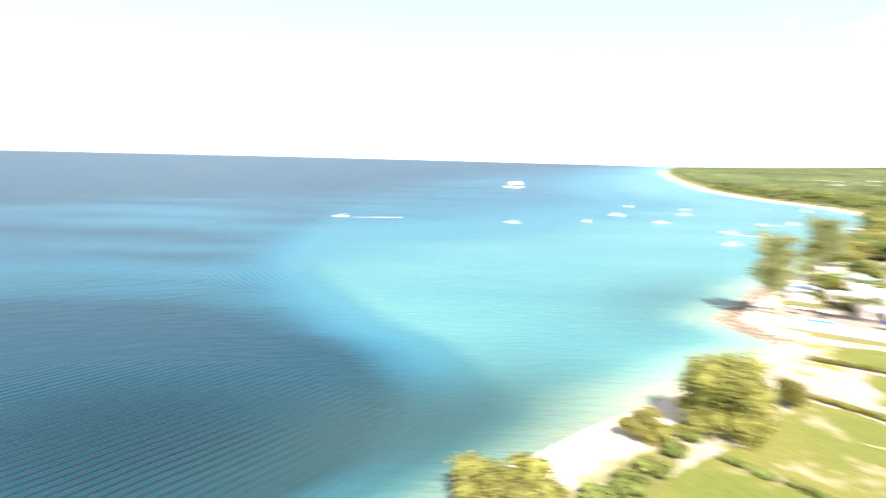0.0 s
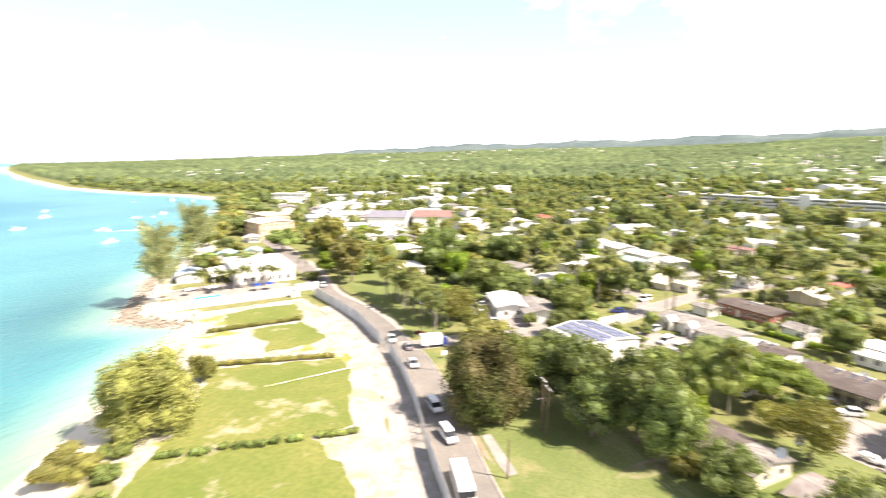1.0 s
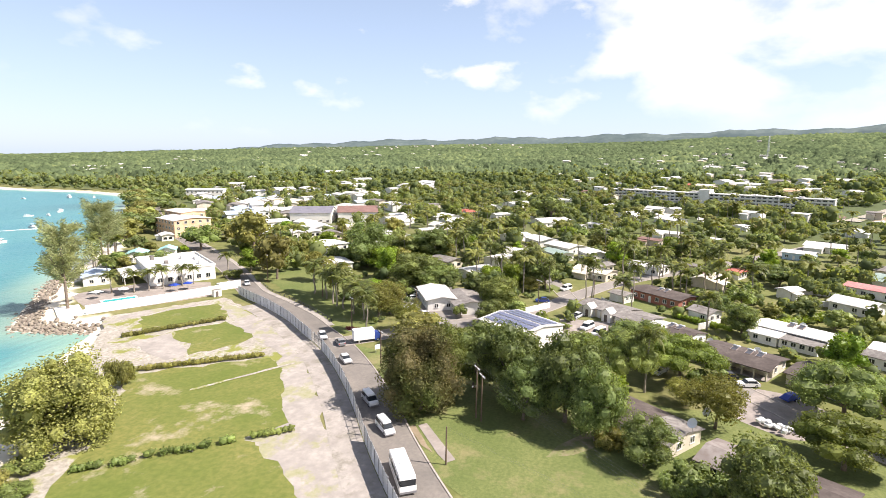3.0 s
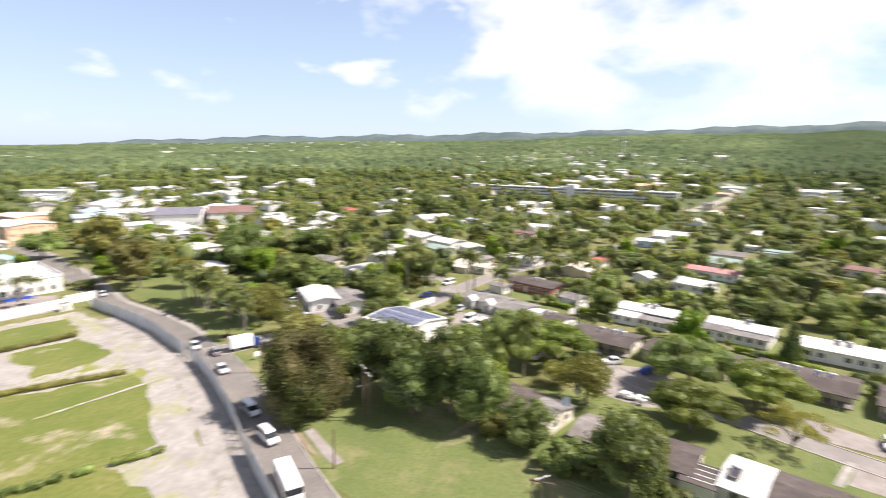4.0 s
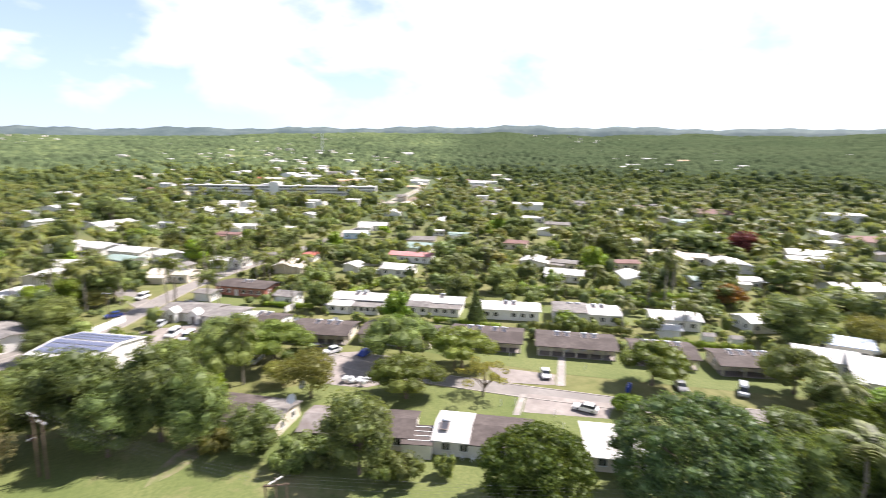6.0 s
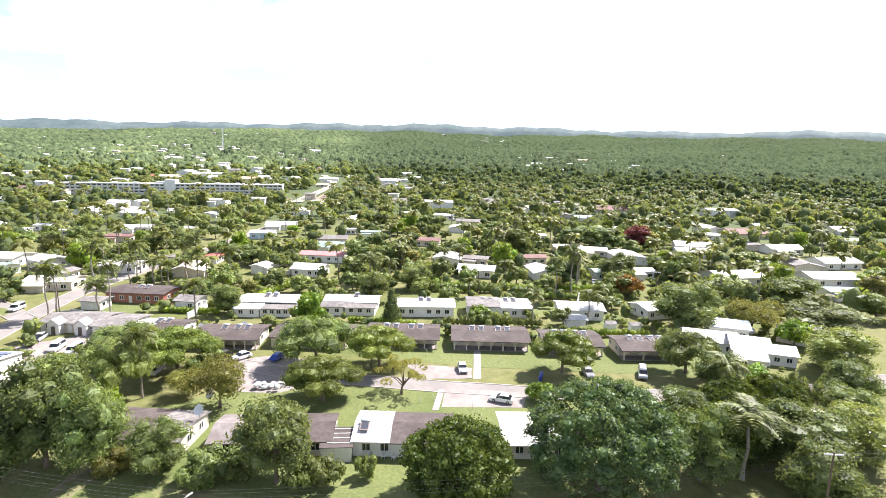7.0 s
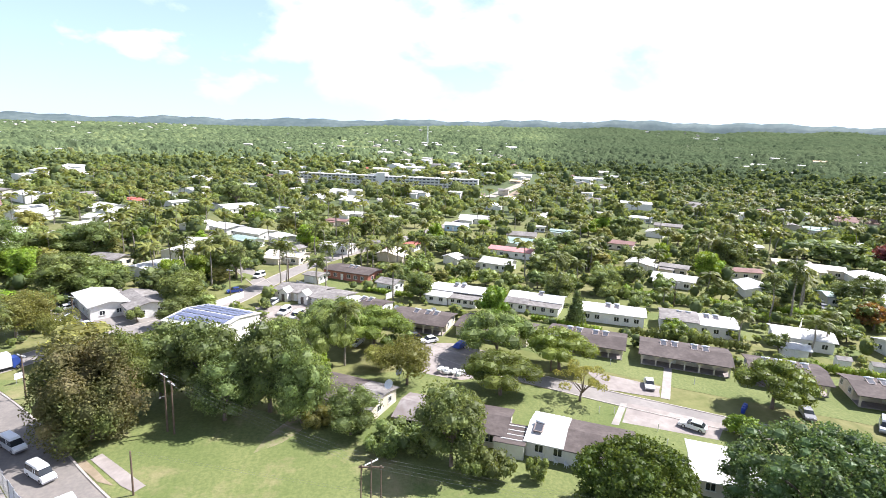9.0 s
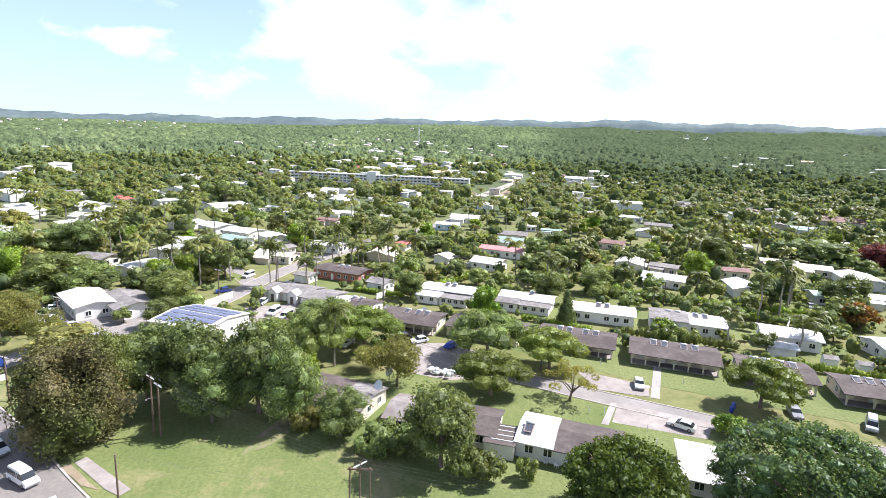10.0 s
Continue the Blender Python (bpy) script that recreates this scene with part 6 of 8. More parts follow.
# low growth and garden trees along the beach road
rb = random.Random(57)
for _ in range(120):
    x, y = rb.uniform(108, 262), rb.uniform(112, 300)
    d = float(signed_dist(np.array([x]), np.array([y]), COAST)[0])
    if d < 8 or any(math.hypot(x - a, y - b) < r * 0.8 + 2.5 for a, b, r in TAKEN) or min(math.hypot(x - a - 4, y - b + 3) for a, b in road_line) < 9:
        continue
    if rb.random() < 0.45:
        tree(rb.choice(("shrub", "shrub_b", "shrub_c")), round(x, 1), round(y, 1), rb.uniform(1.8, 3.6), rb.uniform(4, 7.5))
    else:
        tree(rb.choice(("mid", "mid_c", "mid_b", "mid", "mid_c")), round(x, 1), round(y, 1), rb.uniform(4.5, 8.5), rb.uniform(6, 10))


# ---- palms ----
def frond_mesh(seed, l):
    rng = random.Random(seed)
    g = Geo()
    n = 13
    pts = [(0.0, l * t, l * (0.34 * math.sin(t * 2.2) - 0.55 * t * t)) for t in [i / n for i in range(n + 1)]]
    g.tube(pts[::3] + [pts[-1]], [0.05, 0.045, 0.035, 0.025, 0.015, 0.01][:len(pts[::3]) + 1], 4)
    for i in range(1, n + 1):
        x, y, z = pts[i]
        q = l * 0.29 * math.sin(math.pi * (0.12 + 0.86 * i / n)) + 0.12
        for s in (-1, 1):
            dy, dz = q * rng.uniform(0.3, 0.6), -q * rng.uniform(0.25, 0.7)
            g.add([(0, y - 0.1, z), (s * q * 0.55, y + dy * 0.4 - 0.09, z + dz * 0.25 + 0.05), (s * q, y + dy, z + dz), (s * q * 0.5, y + dy * 0.6 + 0.14, z + dz * 0.3), (0, y + 0.12, z)], [(0, 1, 3, 4), (1, 2, 3)] if s > 0 else [(4, 3, 1, 0), (3, 2, 1)])
    return g.mesh("frond", LEAF_PALM)


FRONDS = [frond_mesh(i, 3.6) for i in range(3)]
PALM = []


def palm(x, y, h, w):
    """A coconut palm: ringed, leaning trunk and a head of separate fronds."""
    z = float(land(np.array([float(x)]), np.array([float(y)]))[0])
    k = min(max(w / 7.2, 0.65), 1.35)
    m = pose(x, y, z, 0, 0, (x * 53 + y * 17) % 360) @ Matrix.Diagonal((k, k, (h - 1.0 * k) / 9.0, 1))
    if len(PALM) < 2:
        return second_palm(m)
    first = PALM[int(x * 7 + y) % 2]
    return copy_thing(first, m @ Matrix.Diagonal((*[1 / v for v in first.scale], 1)))


def second_palm(m):
    rng = random.Random(60 + len(PALM))
    root = thing("palm_tree", "coconut palm with a slim trunk and arching fronds", "palm tree", group="coconut palms")
    ln = rng.uniform(-0.9, 0.9)
    g = Geo()
    pts = [(ln * (t / 9) ** 2, 0.2 * math.sin(t), t) for t in [0.75 * i for i in range(13)]]
    g.tube([(0, 0, -0.4)] + pts, [0.3] + [0.24 - 0.009 * i + 0.02 * (i % 2) for i in range(13)], 8)
    part("trunk", g, PALM_BARK, root)
    part("crown_base", Geo().tube([(ln, 0.1, 8.7), (ln, 0.1, 9.2), (ln, 0.1, 9.5)], [0.24, 0.34, 0.1], 8), LEAF_OLIVE, root)
    for i in range(15):
        up = 38 - 72 * ((i * 7) % 15) / 14
        part("frond", FRONDS[i % 3], None, root, m=pose(ln, 0.1, 9.2, up, rng.uniform(-12, 12), i * 137.5))
    PALM.append(root)
    root.matrix_basis = m
    return root


PALMS = [(104.1, -2.8, 12.2, 6.5), (150.1, -18, 10.1, 7.7), (34.6, -72.9, 10.6, 9.3), (48.1, -91.1, 9.6, 8), (118.6, -124.6, 15.1, 7.9), (118, -117.4, 13, 7), (95.4, -107.4, 9.3, 7.6), (101.5, -93.2, 9.2, 6.2), (98.3, -114.3, 9.1, 6.5),
         (208.3, 68.5, 13.3, 7.1), (189.6, 48, 7.7, 7.5), (181.3, 39.3, 11.1, 6.4), (173.1, 27, 10.8, 5.8), (168.9, 14.9, 13.3, 6.1), (205.1, 5.2, 13, 8.6), (215.1, -9, 10.4, 8)]
PALMS += [(190, -11.3, 9.3, 7.1), (189.8, -15.5, 8.3, 7.1), (194, -21.4, 8.5, 8.4), (188.6, -34.3, 11.5, 9.3), (164.9, -75.7, 9.8, 8.7), (160.7, -81, 8.7, 6.6), (169.8, -116.2, 9.5, 7.3), (170.3, -109.6, 8.8, 7.2), (133, 83.6, 12, 7.6),
          (115.7, 64, 10.4, 7.2), (127.9, 171.7, 8.8, 8.1), (121.4, 151.5, 7.4, 6.6), (125.1, 149.6, 7, 6.4), (129, 147.5, 7.6, 6.8), (133.9, 144.6, 7.2, 6.4), (137.5, 143, 6.6, 6), (118, 157.5, 7, 6.4), (140, 195, 13, 8), (136, 188, 11, 7.5), (146, 190, 12, 8), (131, 182, 10, 7.4), (153.5, 142.6, 8.6, 7.8), (109.5, -245.9, 7.1, 9.5), (116.3, -292.2, 12.3, 10.8), (133.8, -95.4, 6, 5)]
PALMS += [(131, 80, 9.5, 8.4), (135, 86, 10, 8.6), (128, 75, 9, 8.4), (124, 69.5, 9, 8), (139, 91, 9.5, 8.4), (143, 98, 10.5, 8.4), (134, 75, 8.5, 8.2), (130, 68, 8.5, 8), (141, 85, 9, 8.4)]
rp = random.Random(91)
for row in PALMS:
    palm(*row)
for cx, cy, n, sp in ((196, -16, 5, 12), (190, 40, 4, 14), (168, 10, 3, 10)):
    for i in range(n):
        palm(round(cx + rp.uniform(-sp, sp), 1), round(cy + rp.uniform(-sp, sp), 1), round(rp.uniform(8, 14), 1), round(rp.uniform(6.2, 8.6), 1))


# ---- hedges ----
def hedge(x0, y0, x1, y1, w=1.1, h=1.2, material=LEAF_BRIGHT, label="clipped green hedge", gaps=0.0, seed=3):
    rng = np.random.default_rng(seed)
    l = math.hypot(x1 - x0, y1 - y0)
    n = max(2, int(l / (w * 0.7)))
    lobes = [((i + 0.5) / n * l - l / 2, rng.uniform(-0.12, 0.12) * w, h * rng.uniform(0.42, 0.55), w * rng.uniform(0.55, 0.75), h / w * rng.uniform(0.75, 0.95)) for i in range(n) if rng.random() >= gaps]
    a = math.degrees(math.atan2(y1 - y0, x1 - x0))
    ob = part("hedge", crown_mesh(seed, lobes, int(l * w * 34), 0.34, material, 0.85, 0.6), None, None, label, m=pose((x0 + x1) / 2, (y0 + y1) / 2, 0.0, 0, 0, a))
    return tagged(ob, label, "hedge")


hedge(75.5, 96, 92, 77.2, 1.3, 1.3, LEAF_OLIVE, "long low hedge across the lot", 0.0, 5)
hedge(89.2, 117.4, 110, 104.4, 1.2, 1.2, LEAF_OLIVE, "long low hedge across the lot", 0.0, 6)
for i, (a, b, c, d) in enumerate([(45.6, 73.4, 48.2, 70.6), (49.0, 69.6, 51.0, 67.4), (52.3, 66.9, 53.0, 66.2), (53.6, 65.4, 56.6, 61.6), (57.3, 61.2, 58.2, 60.2), (59.4, 59.2, 60.6, 57.8), (62.4, 56, 67, 51.2)]):
    hedge(a, b, c, d, 1.25, 1.2, LEAF, "short row of low shrubs in the lawn", 0.0, 30 + i)
HG = "tall clipped garden hedge"
for i, r in enumerate([(160, -10.5, 151, -24, 1.6, 1.8), (170, -14, 160, -24, 1.4, 1.5), (158, -34, 178, -56, 2.4, 2.6), (150, -52, 168, -62, 2.0, 2.4), (130, -121, 112, -146, 2.0, 2.6), (121, -114, 108, -135, 1.8, 2.2), (141, -97, 150, -92, 2.2, 3.0), (133, -108, 146, -88, 2.2, 3.2), (128, -52, 116, -66, 1.4, 1.8),
                       (114, -73, 100, -95, 1.5, 2.4), (92, -96, 80, -113, 1.6, 2.2), (200, -62, 216, -88, 1.8, 2.0), (118, -118, 136, -112, 2.0, 2.6), (150, -128, 138, -112, 2.0, 3.0)]):
    hedge(*r[:4], r[4], r[5], LEAF if i % 2 else LEAF_BRIGHT, HG, 0.0, 50 + i)


# ---- the town and the houses further off ----
FAR_A = [('w', 237, 18, 6.9), ('w', 249, 15, 7.3), ('g', 215, 14, 9.5), ('w', 326, 15, 6.4), ('w', 482, 28, 13.9), ('w', 421, 10, 16.4), ('w', 398, -19, 17.7), ('w', 450, -22, 13.4), ('w', 326, -14, 14.6), ('t', 295, -6, 11.7), ('r', 289, -17, 7.2), ('w', 411, -42, 8.2), ('w', 379, -59, 9.6), ('w', 373, -71, 9.5), ('w', 310, -37, 6.3), ('w', 308, -86, 16.2), ('r', 224, -35, 6.9), ('t', 213, -26, 6.0), ('n', 231, -87, 11.2), ('w', 401, -154, 19.3), ('w', 426, -147, 18.0), ('w', 378, -119, 13.9), ('w', 315, -131, 10.2), ('w', 274, -113, 7.4), ('w', 198, -47, 6.2), ('g', 229, -21, 6.0), ('w', 840, -104, 25.1), ('w', 990, -176, 34.0), ('w', 825, -139, 29.1), ('w', 1250, -132, 34.0)]
FAR_B = [('w', 949, -46, 27.8), ('w', 704, -19, 13.7), ('r', 791, -64, 15.6), ('w', 787, 32, 11.3), ('w', 847, -200, 21.6), ('g', 1266, -405, 34.0), ('w', 1615, -562, 33.5), ('w', 1818, -614, 34.0), ('w', 1685, -392, 34.0), ('w', 1710, -303, 34.0), ('w', 931, -271, 28.8), ('g', 202, 74, 11.9), ('w', 188, 57, 12.3), ('g', 175, -128, 9.6), ('w', 158, -116, 13.0), ('w', 215, -195, 11.4), ('w', 226, -183, 7.8), ('t', 167, -151, 10.6), ('w', 145, -136, 12.9), ('c', 180, -185, 13.0), ('c', 169, -189, 13.7), ('w', 151, -192, 17.2), ('w', 128, -170, 9.9), ('t', 298, -353, 24.0), ('w', 217, -265, 8.1), ('w', 319, -277, 11.0), ('w', 378, -236, 22.3), ('w', 537, -293, 12.4), ('w', 1026, -936, 34.0), ('o', 1101, -1175, 27.8)]
FAR_C = [('w', 998, -723, 26.3), ('w', 617, -309, 23.4), ('w', 326, -139, 12.3), ('w', 241, 110, 12.5), ('w', 713, 287, 34.0), ('w', 627, 281, 25.5), ('w', 564, 119, 18.3), ('w', 433, 119, 16.2), ('w', 281, 63, 13.8), ('w', 491, 63, 16.3), ('w', 332, 118, 14.0), ('w', 342, 164, 12.5), ('r', 393, 125, 10.4), ('w', 372, 81, 8.9), ('g', 335, -350, 19.1), ('t', 170, -322, 24.5), ('w', 186, -371, 12.4), ('c', 177, -378, 16.4), ('w', 193, -323, 13.8), ('w', 175, -292, 12.5), ('w', 241, -415, 23.8), ('w', 155, -246, 16.4), ('w', 145, -232, 16.6), ('c', 148, -256, 8.0), ('w', 130, -282, 16.3), ('w', 151, -403, 14.0), ('w', 101, -266, 17.7), ('w', 126, -351, 13.8), ('w', 120, -240, 9.5), ('g', 106, -246, 14.9)]
FAR_D = [('w', 128, -177, 20.3), ('w', 151, -193, 21.6), ('c', 203, -289, 11.5), ('w', 106, -196, 18.5), ('w', 88, -228, 18.6), ('w', 630, 476, 22.7), ('w', 495, 374, 22.1), ('w', 370, 309, 23.8), ('w', 373, 338, 19.5), ('w', 350, 254, 13.6), ('w', 593, 525, 23.0), ('w', 206, 230, 9.6), ('w', 522, 357, 25.7), ('w', 444, 306, 17.0), ('b', 473, 298, 17.2), ('w', 459, 279, 17.2), ('w', 635, 369, 34.0), ('w', 560, 272, 13.0), ('w', 651, 265, 34.0), ('w', 351, 127, 17.6), ('r', 382, 122, 8.5), ('w', 378, 97, 12.4), ('w', 470, 105, 22.5), ('w', 369, 74, 7.9), ('w', 241, 176, 10.8), ('w', 249, 170, 11.0), ('w', 201, 70, 12.8), ('c', 191, 53, 15.7), ('c', 204, 15, 13.8), ('w', 237, 16, 11.0)]
FAR_E = [('w', 337, 36, 7.8), ('w', 711, 313, 34.0), ('w', 1011, 1343, 34.0), ('w', 1603, 1630, 34.0), ('w', 719, 810, 32.8), ('w', 697, 577, 34.0), ('w', 1975, 1378, 34.0), ('w', 2158, 1112, 34.0), ('w', 883, 550, 34.0), ('w', 750, 417, 29.5)]
ROOFS = {"w": (ROOF_WHITE, WALL_WHITE, "white-roofed house among trees"), "g": (ROOF_GREY, WALL_CREAM, "grey-roofed house among trees"), "t": (ROOF_TILE, WALL_CREAM, "house with a brown-red roof among trees"),
         "r": (ROOF_RED, WALL_WHITE, "house with a red roof among trees"), "n": (ROOF_GREEN, WALL_WHITE, "house with a grey-green roof among trees"), "c": (WALL_CREAM, WALL_CREAM, "cream house with a pale roof among trees"),
         "o": (WALL_ORANGE, WALL_CREAM, "house with an orange roof on the hill"), "b": (ROOF_BLUE, WALL_WHITE, "town house with a blue-grey roof")}
HOUSE_AT = []
FAR_WINDOW = Geo().box(0, 0, 0, 1.7, 0.1, 1.2).mesh("window", GLASS)


def town_house(kind, x, y, l, seed):
    """A house of one or two roofs seen from afar, with its windows."""
    rng = random.Random(seed)
    if any(math.hypot(x - a, y - b) < 0.42 * (l + c) for a, b, c in HOUSE_AT) or any(math.hypot(x - a, y - b) < r + 0.3 * l for a, b, r in TAKEN):
        return None
    roof, wall, label = ROOFS[kind]
    z = float(land(np.array([float(x)]), np.array([float(y)]))[0])
    far = math.hypot(x, y) > 420
    w, h, rz = l * rng.uniform(0.55, 0.75), rng.choice((3.0, 3.2, 5.6)) if far else 3.1, R + rng.choice((0, 0, 90)) + rng.uniform(-12, 12)
    root = thing("house", label, "house", x, y, z - 0.2, rz, "houses among the trees")
    HOUSE_AT.append((x, y, l))
    rise = w * rng.uniform(0.08, 0.17)
    part("wall", walls(l, w, h, rise), wall, root)
    part("roof", gable(l, w, h + 0.02, rise, 0.6), roof, root)
    n = 1 if far else 3
    for i in range(n):
        if far:
            part("window", FAR_WINDOW, None, root, m=pose((i + 0.5) / n * l - l / 2, w / 2, 1.0 if h < 4 else 3.6))
        else:
            window(root, (i + 0.5) / n * l - l / 2, w / 2, 1.0, 1.6, 1.2, "y+")
    for s in ((-0.22, 0.22) if not far else (0.1,)):
        part("window", FAR_WINDOW, None, root, m=pose(-l / 2, s * w, 1.0, 0, 0, 90))
    if rng.random() < 0.5:
        part("porch", walls(l * 0.45, w * 0.5, h * 0.8, rise * 0.5), wall, root, m=Matrix.Translation((l * 0.2, w * 0.6, 0)))
        part("porch_roof", gable(l * 0.45, w * 0.5, h * 0.8 + 0.02, rise * 0.5, 0.5), roof, root, m=Matrix.Translation((l * 0.2, w * 0.6, 0)))
    return root


for i, (k, x, y, l) in enumerate(FAR_A + FAR_B + FAR_C + FAR_D + FAR_E):
    town_house(k, x, y, l, 100 + i)
for i in range(78):     # the little white town along the bay
    rt = random.Random(300 + i)
    x, y = 330 + rt.gauss(0, 75), 250 + rt.gauss(0, 62)
    if float(signed_dist(np.array([x]), np.array([y]), COAST)[0]) > 30:
        town_house(rt.choice("wwwwwwgcb"), round(x), round(y), rt.uniform(12, 24), 500 + i)
for i in range(70):     # hillside houses round the mast
    rt = random.Random(700 + i)
    az, r = radians(rt.uniform(-30, 10)), rt.uniform(560, 1750)
    town_house(rt.choice("wwwwcgto"), round(r * math.cos(az)), round(r * math.sin(az)), rt.uniform(12, 24), 1500 + i)
DISTANT = []     # azimuth, distance and length of the houses on the far slopes
rd_ = random.Random(41)
for a0, a1, r0, r1, n in ((46, 56, 1250, 1700, 24), (43, 47, 1900, 2500, 10), (23, 39, 2900, 3700, 30), (13, 17, 3300, 3700, 8), (-16, 0, 900, 1900, 46), (-41, -31, 3100, 3600, 14), (12, 24, 3000, 3700, 16), (-52, -40, 950, 1700, 14), (-60, 40, 1100, 2900, 44), (-14, -2, 2000, 3200, 14)):
    for _ in range(n):
        az, r = radians(rd_.uniform(a0, a1)), rd_.uniform(r0, r1)
        x, y, l = r * math.cos(az), r * math.sin(az), rd_.uniform(13, 21)
        if float(signed_dist(np.array([x]), np.array([y]), COAST)[0]) > 60 and not any(math.hypot(x - a, y - b) < 0.7 * (l + c) for a, b, c in HOUSE_AT):
            DISTANT.append((x, y, l))
            HOUSE_AT.append((x, y, l))
far_wall, far_roof = Geo(), Geo()
for x, y, l in DISTANT:
    z = float(land(np.array([x]), np.array([y]))[0])
    m = pose(x, y, z, 0, 0, R + rd_.choice((0, 90)) + rd_.uniform(-15, 15))
    w, h = l * rd_.uniform(0.55, 0.8), rd_.choice((4.0, 6.2, 7.0))
    for geo, src in ((far_wall, walls(l, w, h, w * 0.12)), (far_roof, gable(l, w, h + 0.02, w * 0.12, 0.6))):
        geo.add(src.v, src.f, m)
far_houses = tagged(part("distant_houses", far_wall, WALL_CREAM), "small pale houses scattered on the far slopes", "houses", kind="stuff")
tagged(part("roof", far_roof, ROOF_WHITE, far_houses), "pale painted roofs")
rh = random.Random(17)
tries = 0
while len(HOUSE_AT) < 310 + len(DISTANT) and tries < 3000:
    tries += 1
    az, r = radians(rh.uniform(-72, 44)), rh.uniform(190, 760) if rh.random() < 0.8 else rh.uniform(760, 2600)
    x, y = r * math.cos(az), r * math.sin(az)
    if float(signed_dist(np.array([x]), np.array([y]), COAST)[0]) < 60 or (math.degrees(az) < -45 and r > 520):
        continue
    town_house(rh.choice("wwwwwwggctrn"), round(x), round(y), rh.uniform(9, 15), 900 + tries)


# ---- woods and garden trees beyond the near ones ----
def blocked(x, y, grow, reach):
    """True where a tree would stand on a house or hide it from the shore."""
    keep = np.zeros(x.shape, bool)
    r = np.hypot(x, y)
    for a, b, c in TAKEN + [(a, b, 0.6 * l) for a, b, l in HOUSE_AT]:
        d = math.hypot(a, b)
        ux, uy = a / d, b / d
        along, across = (x - a) * ux + (y - b) * uy, np.abs(-(x - a) * uy + (y - b) * ux)
        keep |= (across < c * 0.8 + grow * 0.45) & (along < c + grow * 0.3) & (along > -c - reach * (0.3 + d / 300))
    return keep


HILL_ROAD = resample([(455, -140), (510, -172), (560, -202), (620, -236), (700, -268), (800, -290)], 8.0)
ROAD_KEEP = [road_line, LANE_LINE, HILL_ROAD, resample([(105, 68), (120, 56), (138, 37), (149, 27.5), (169, 20), (196, 8), (225, -14), (262, -44), (330, -90)], 6.0)]


def draped(name, line, o0, o1, lift, material, label, category):
    """A strip that follows the rising land."""
    a, b = offset_line(line, o0), offset_line(line, o1)
    pts = np.array(a + b)
    z = land(pts[:, 0], pts[:, 1]) + lift
    n = len(line)
    g = Geo().add([(*p, h) for p, h in zip(a + b, z.tolist())], [(i, n + i, n + i + 1, i + 1) for i in range(n - 1)])
    return tagged(part(name, g, material), label, category, kind="structure")


draped("road", HILL_ROAD, -5, 5, 0.6, SANDY, "pale unpaved road beside the flats", "road")
draped("bare_ground", HILL_ROAD[:14], 9, 34, 0.45, DIRT, "cleared pale building plots along a road", "bare ground")


def scatter(seed, n, r0, r1, az0, az1, grow, reach):
    rng = np.random.default_rng(seed)
    r = np.sqrt(rng.uniform(r0 ** 2, r1 ** 2, n))
    az = np.radians(rng.uniform(az0, az1, n))
    x, y = r * np.cos(az), r * np.sin(az)
    ok = (signed_dist(x, y, COAST) > 22) & ~blocked(x, y, grow, reach)
    for line in ROAD_KEEP:
        a = np.array(line)
        for i in range(0, n, 4000):
            d = np.hypot(x[i:i + 4000, None] - a[None, :, 0], y[i:i + 4000, None] - a[None, :, 1]).min(1)
            ok[i:i + 4000] &= d > (20 if line is HILL_ROAD else 9)
    return x[ok], y[ok], rng


# single garden trees between the houses
tx, ty, trng = scatter(5, 900, 165, 330, -74, 42, 7, 9)
count = 0
for x, y in zip(tx.tolist(), ty.tolist()):
    if count >= 190 or (math.hypot(x - 150, y + 40) < 62):
        continue
    count += 1
    u = trng.random()
    tree(("mid", "mid_b", "mid", "mid_b", "mid_c", "bright")[int(u * 5.99)], round(x, 1), round(y, 1), round(float(trng.uniform(5, 10)), 1), round(float(trng.uniform(6, 11.5)), 1))
for x, y, h, w, k in ((152, -73, 7, 7, "mid"), (158, -66, 6, 7, "mid_b"), (163, -50, 6, 8, "mid"), (170, -44, 7, 8, "mid_b"), (176, -30, 8, 9, "mid"), (166, -36, 5, 6, "mid_c"), (131, -86, 6, 7, "mid"), (139, -80, 6, 6, "mid_b"), (147, -104, 7, 8, "mid"), (155, -98, 8, 8, "mid_b"),
                      (140, -120, 7, 8, "mid"), (128, -126, 5, 7, "mid_c"), (165, -22, 7, 8, "mid_b"), (158, -56, 6, 6, "mid"), (172, -72, 8, 9, "mid_b"), (180, -84, 8, 10, "mid"), (166, -92, 7, 8, "mid"), (98, -101, 5, 6, "mid"), (110, -82, 4, 6, "shrub"), (113, -84.5, 4, 6, "shrub_c"), (106, -86, 4, 5, "shrub"),
                      (133, 36, 7, 8, "broad_b"), (139, 31, 6, 7, "mid"), (112, 10, 8, 9, "broad"), (100, 8, 7, 8, "broad_b"), (96, 3, 6, 7, "shrub_c"), (108, -14, 5, 7, "shrub"), (101, -10, 5, 7, "feather"), (71, -7, 3.4, 5, "shrub"), (75, -14, 3, 5, "shrub_b"), (64, -19, 3.5, 5, "shrub")):
    tree(k, x, y, h, w)


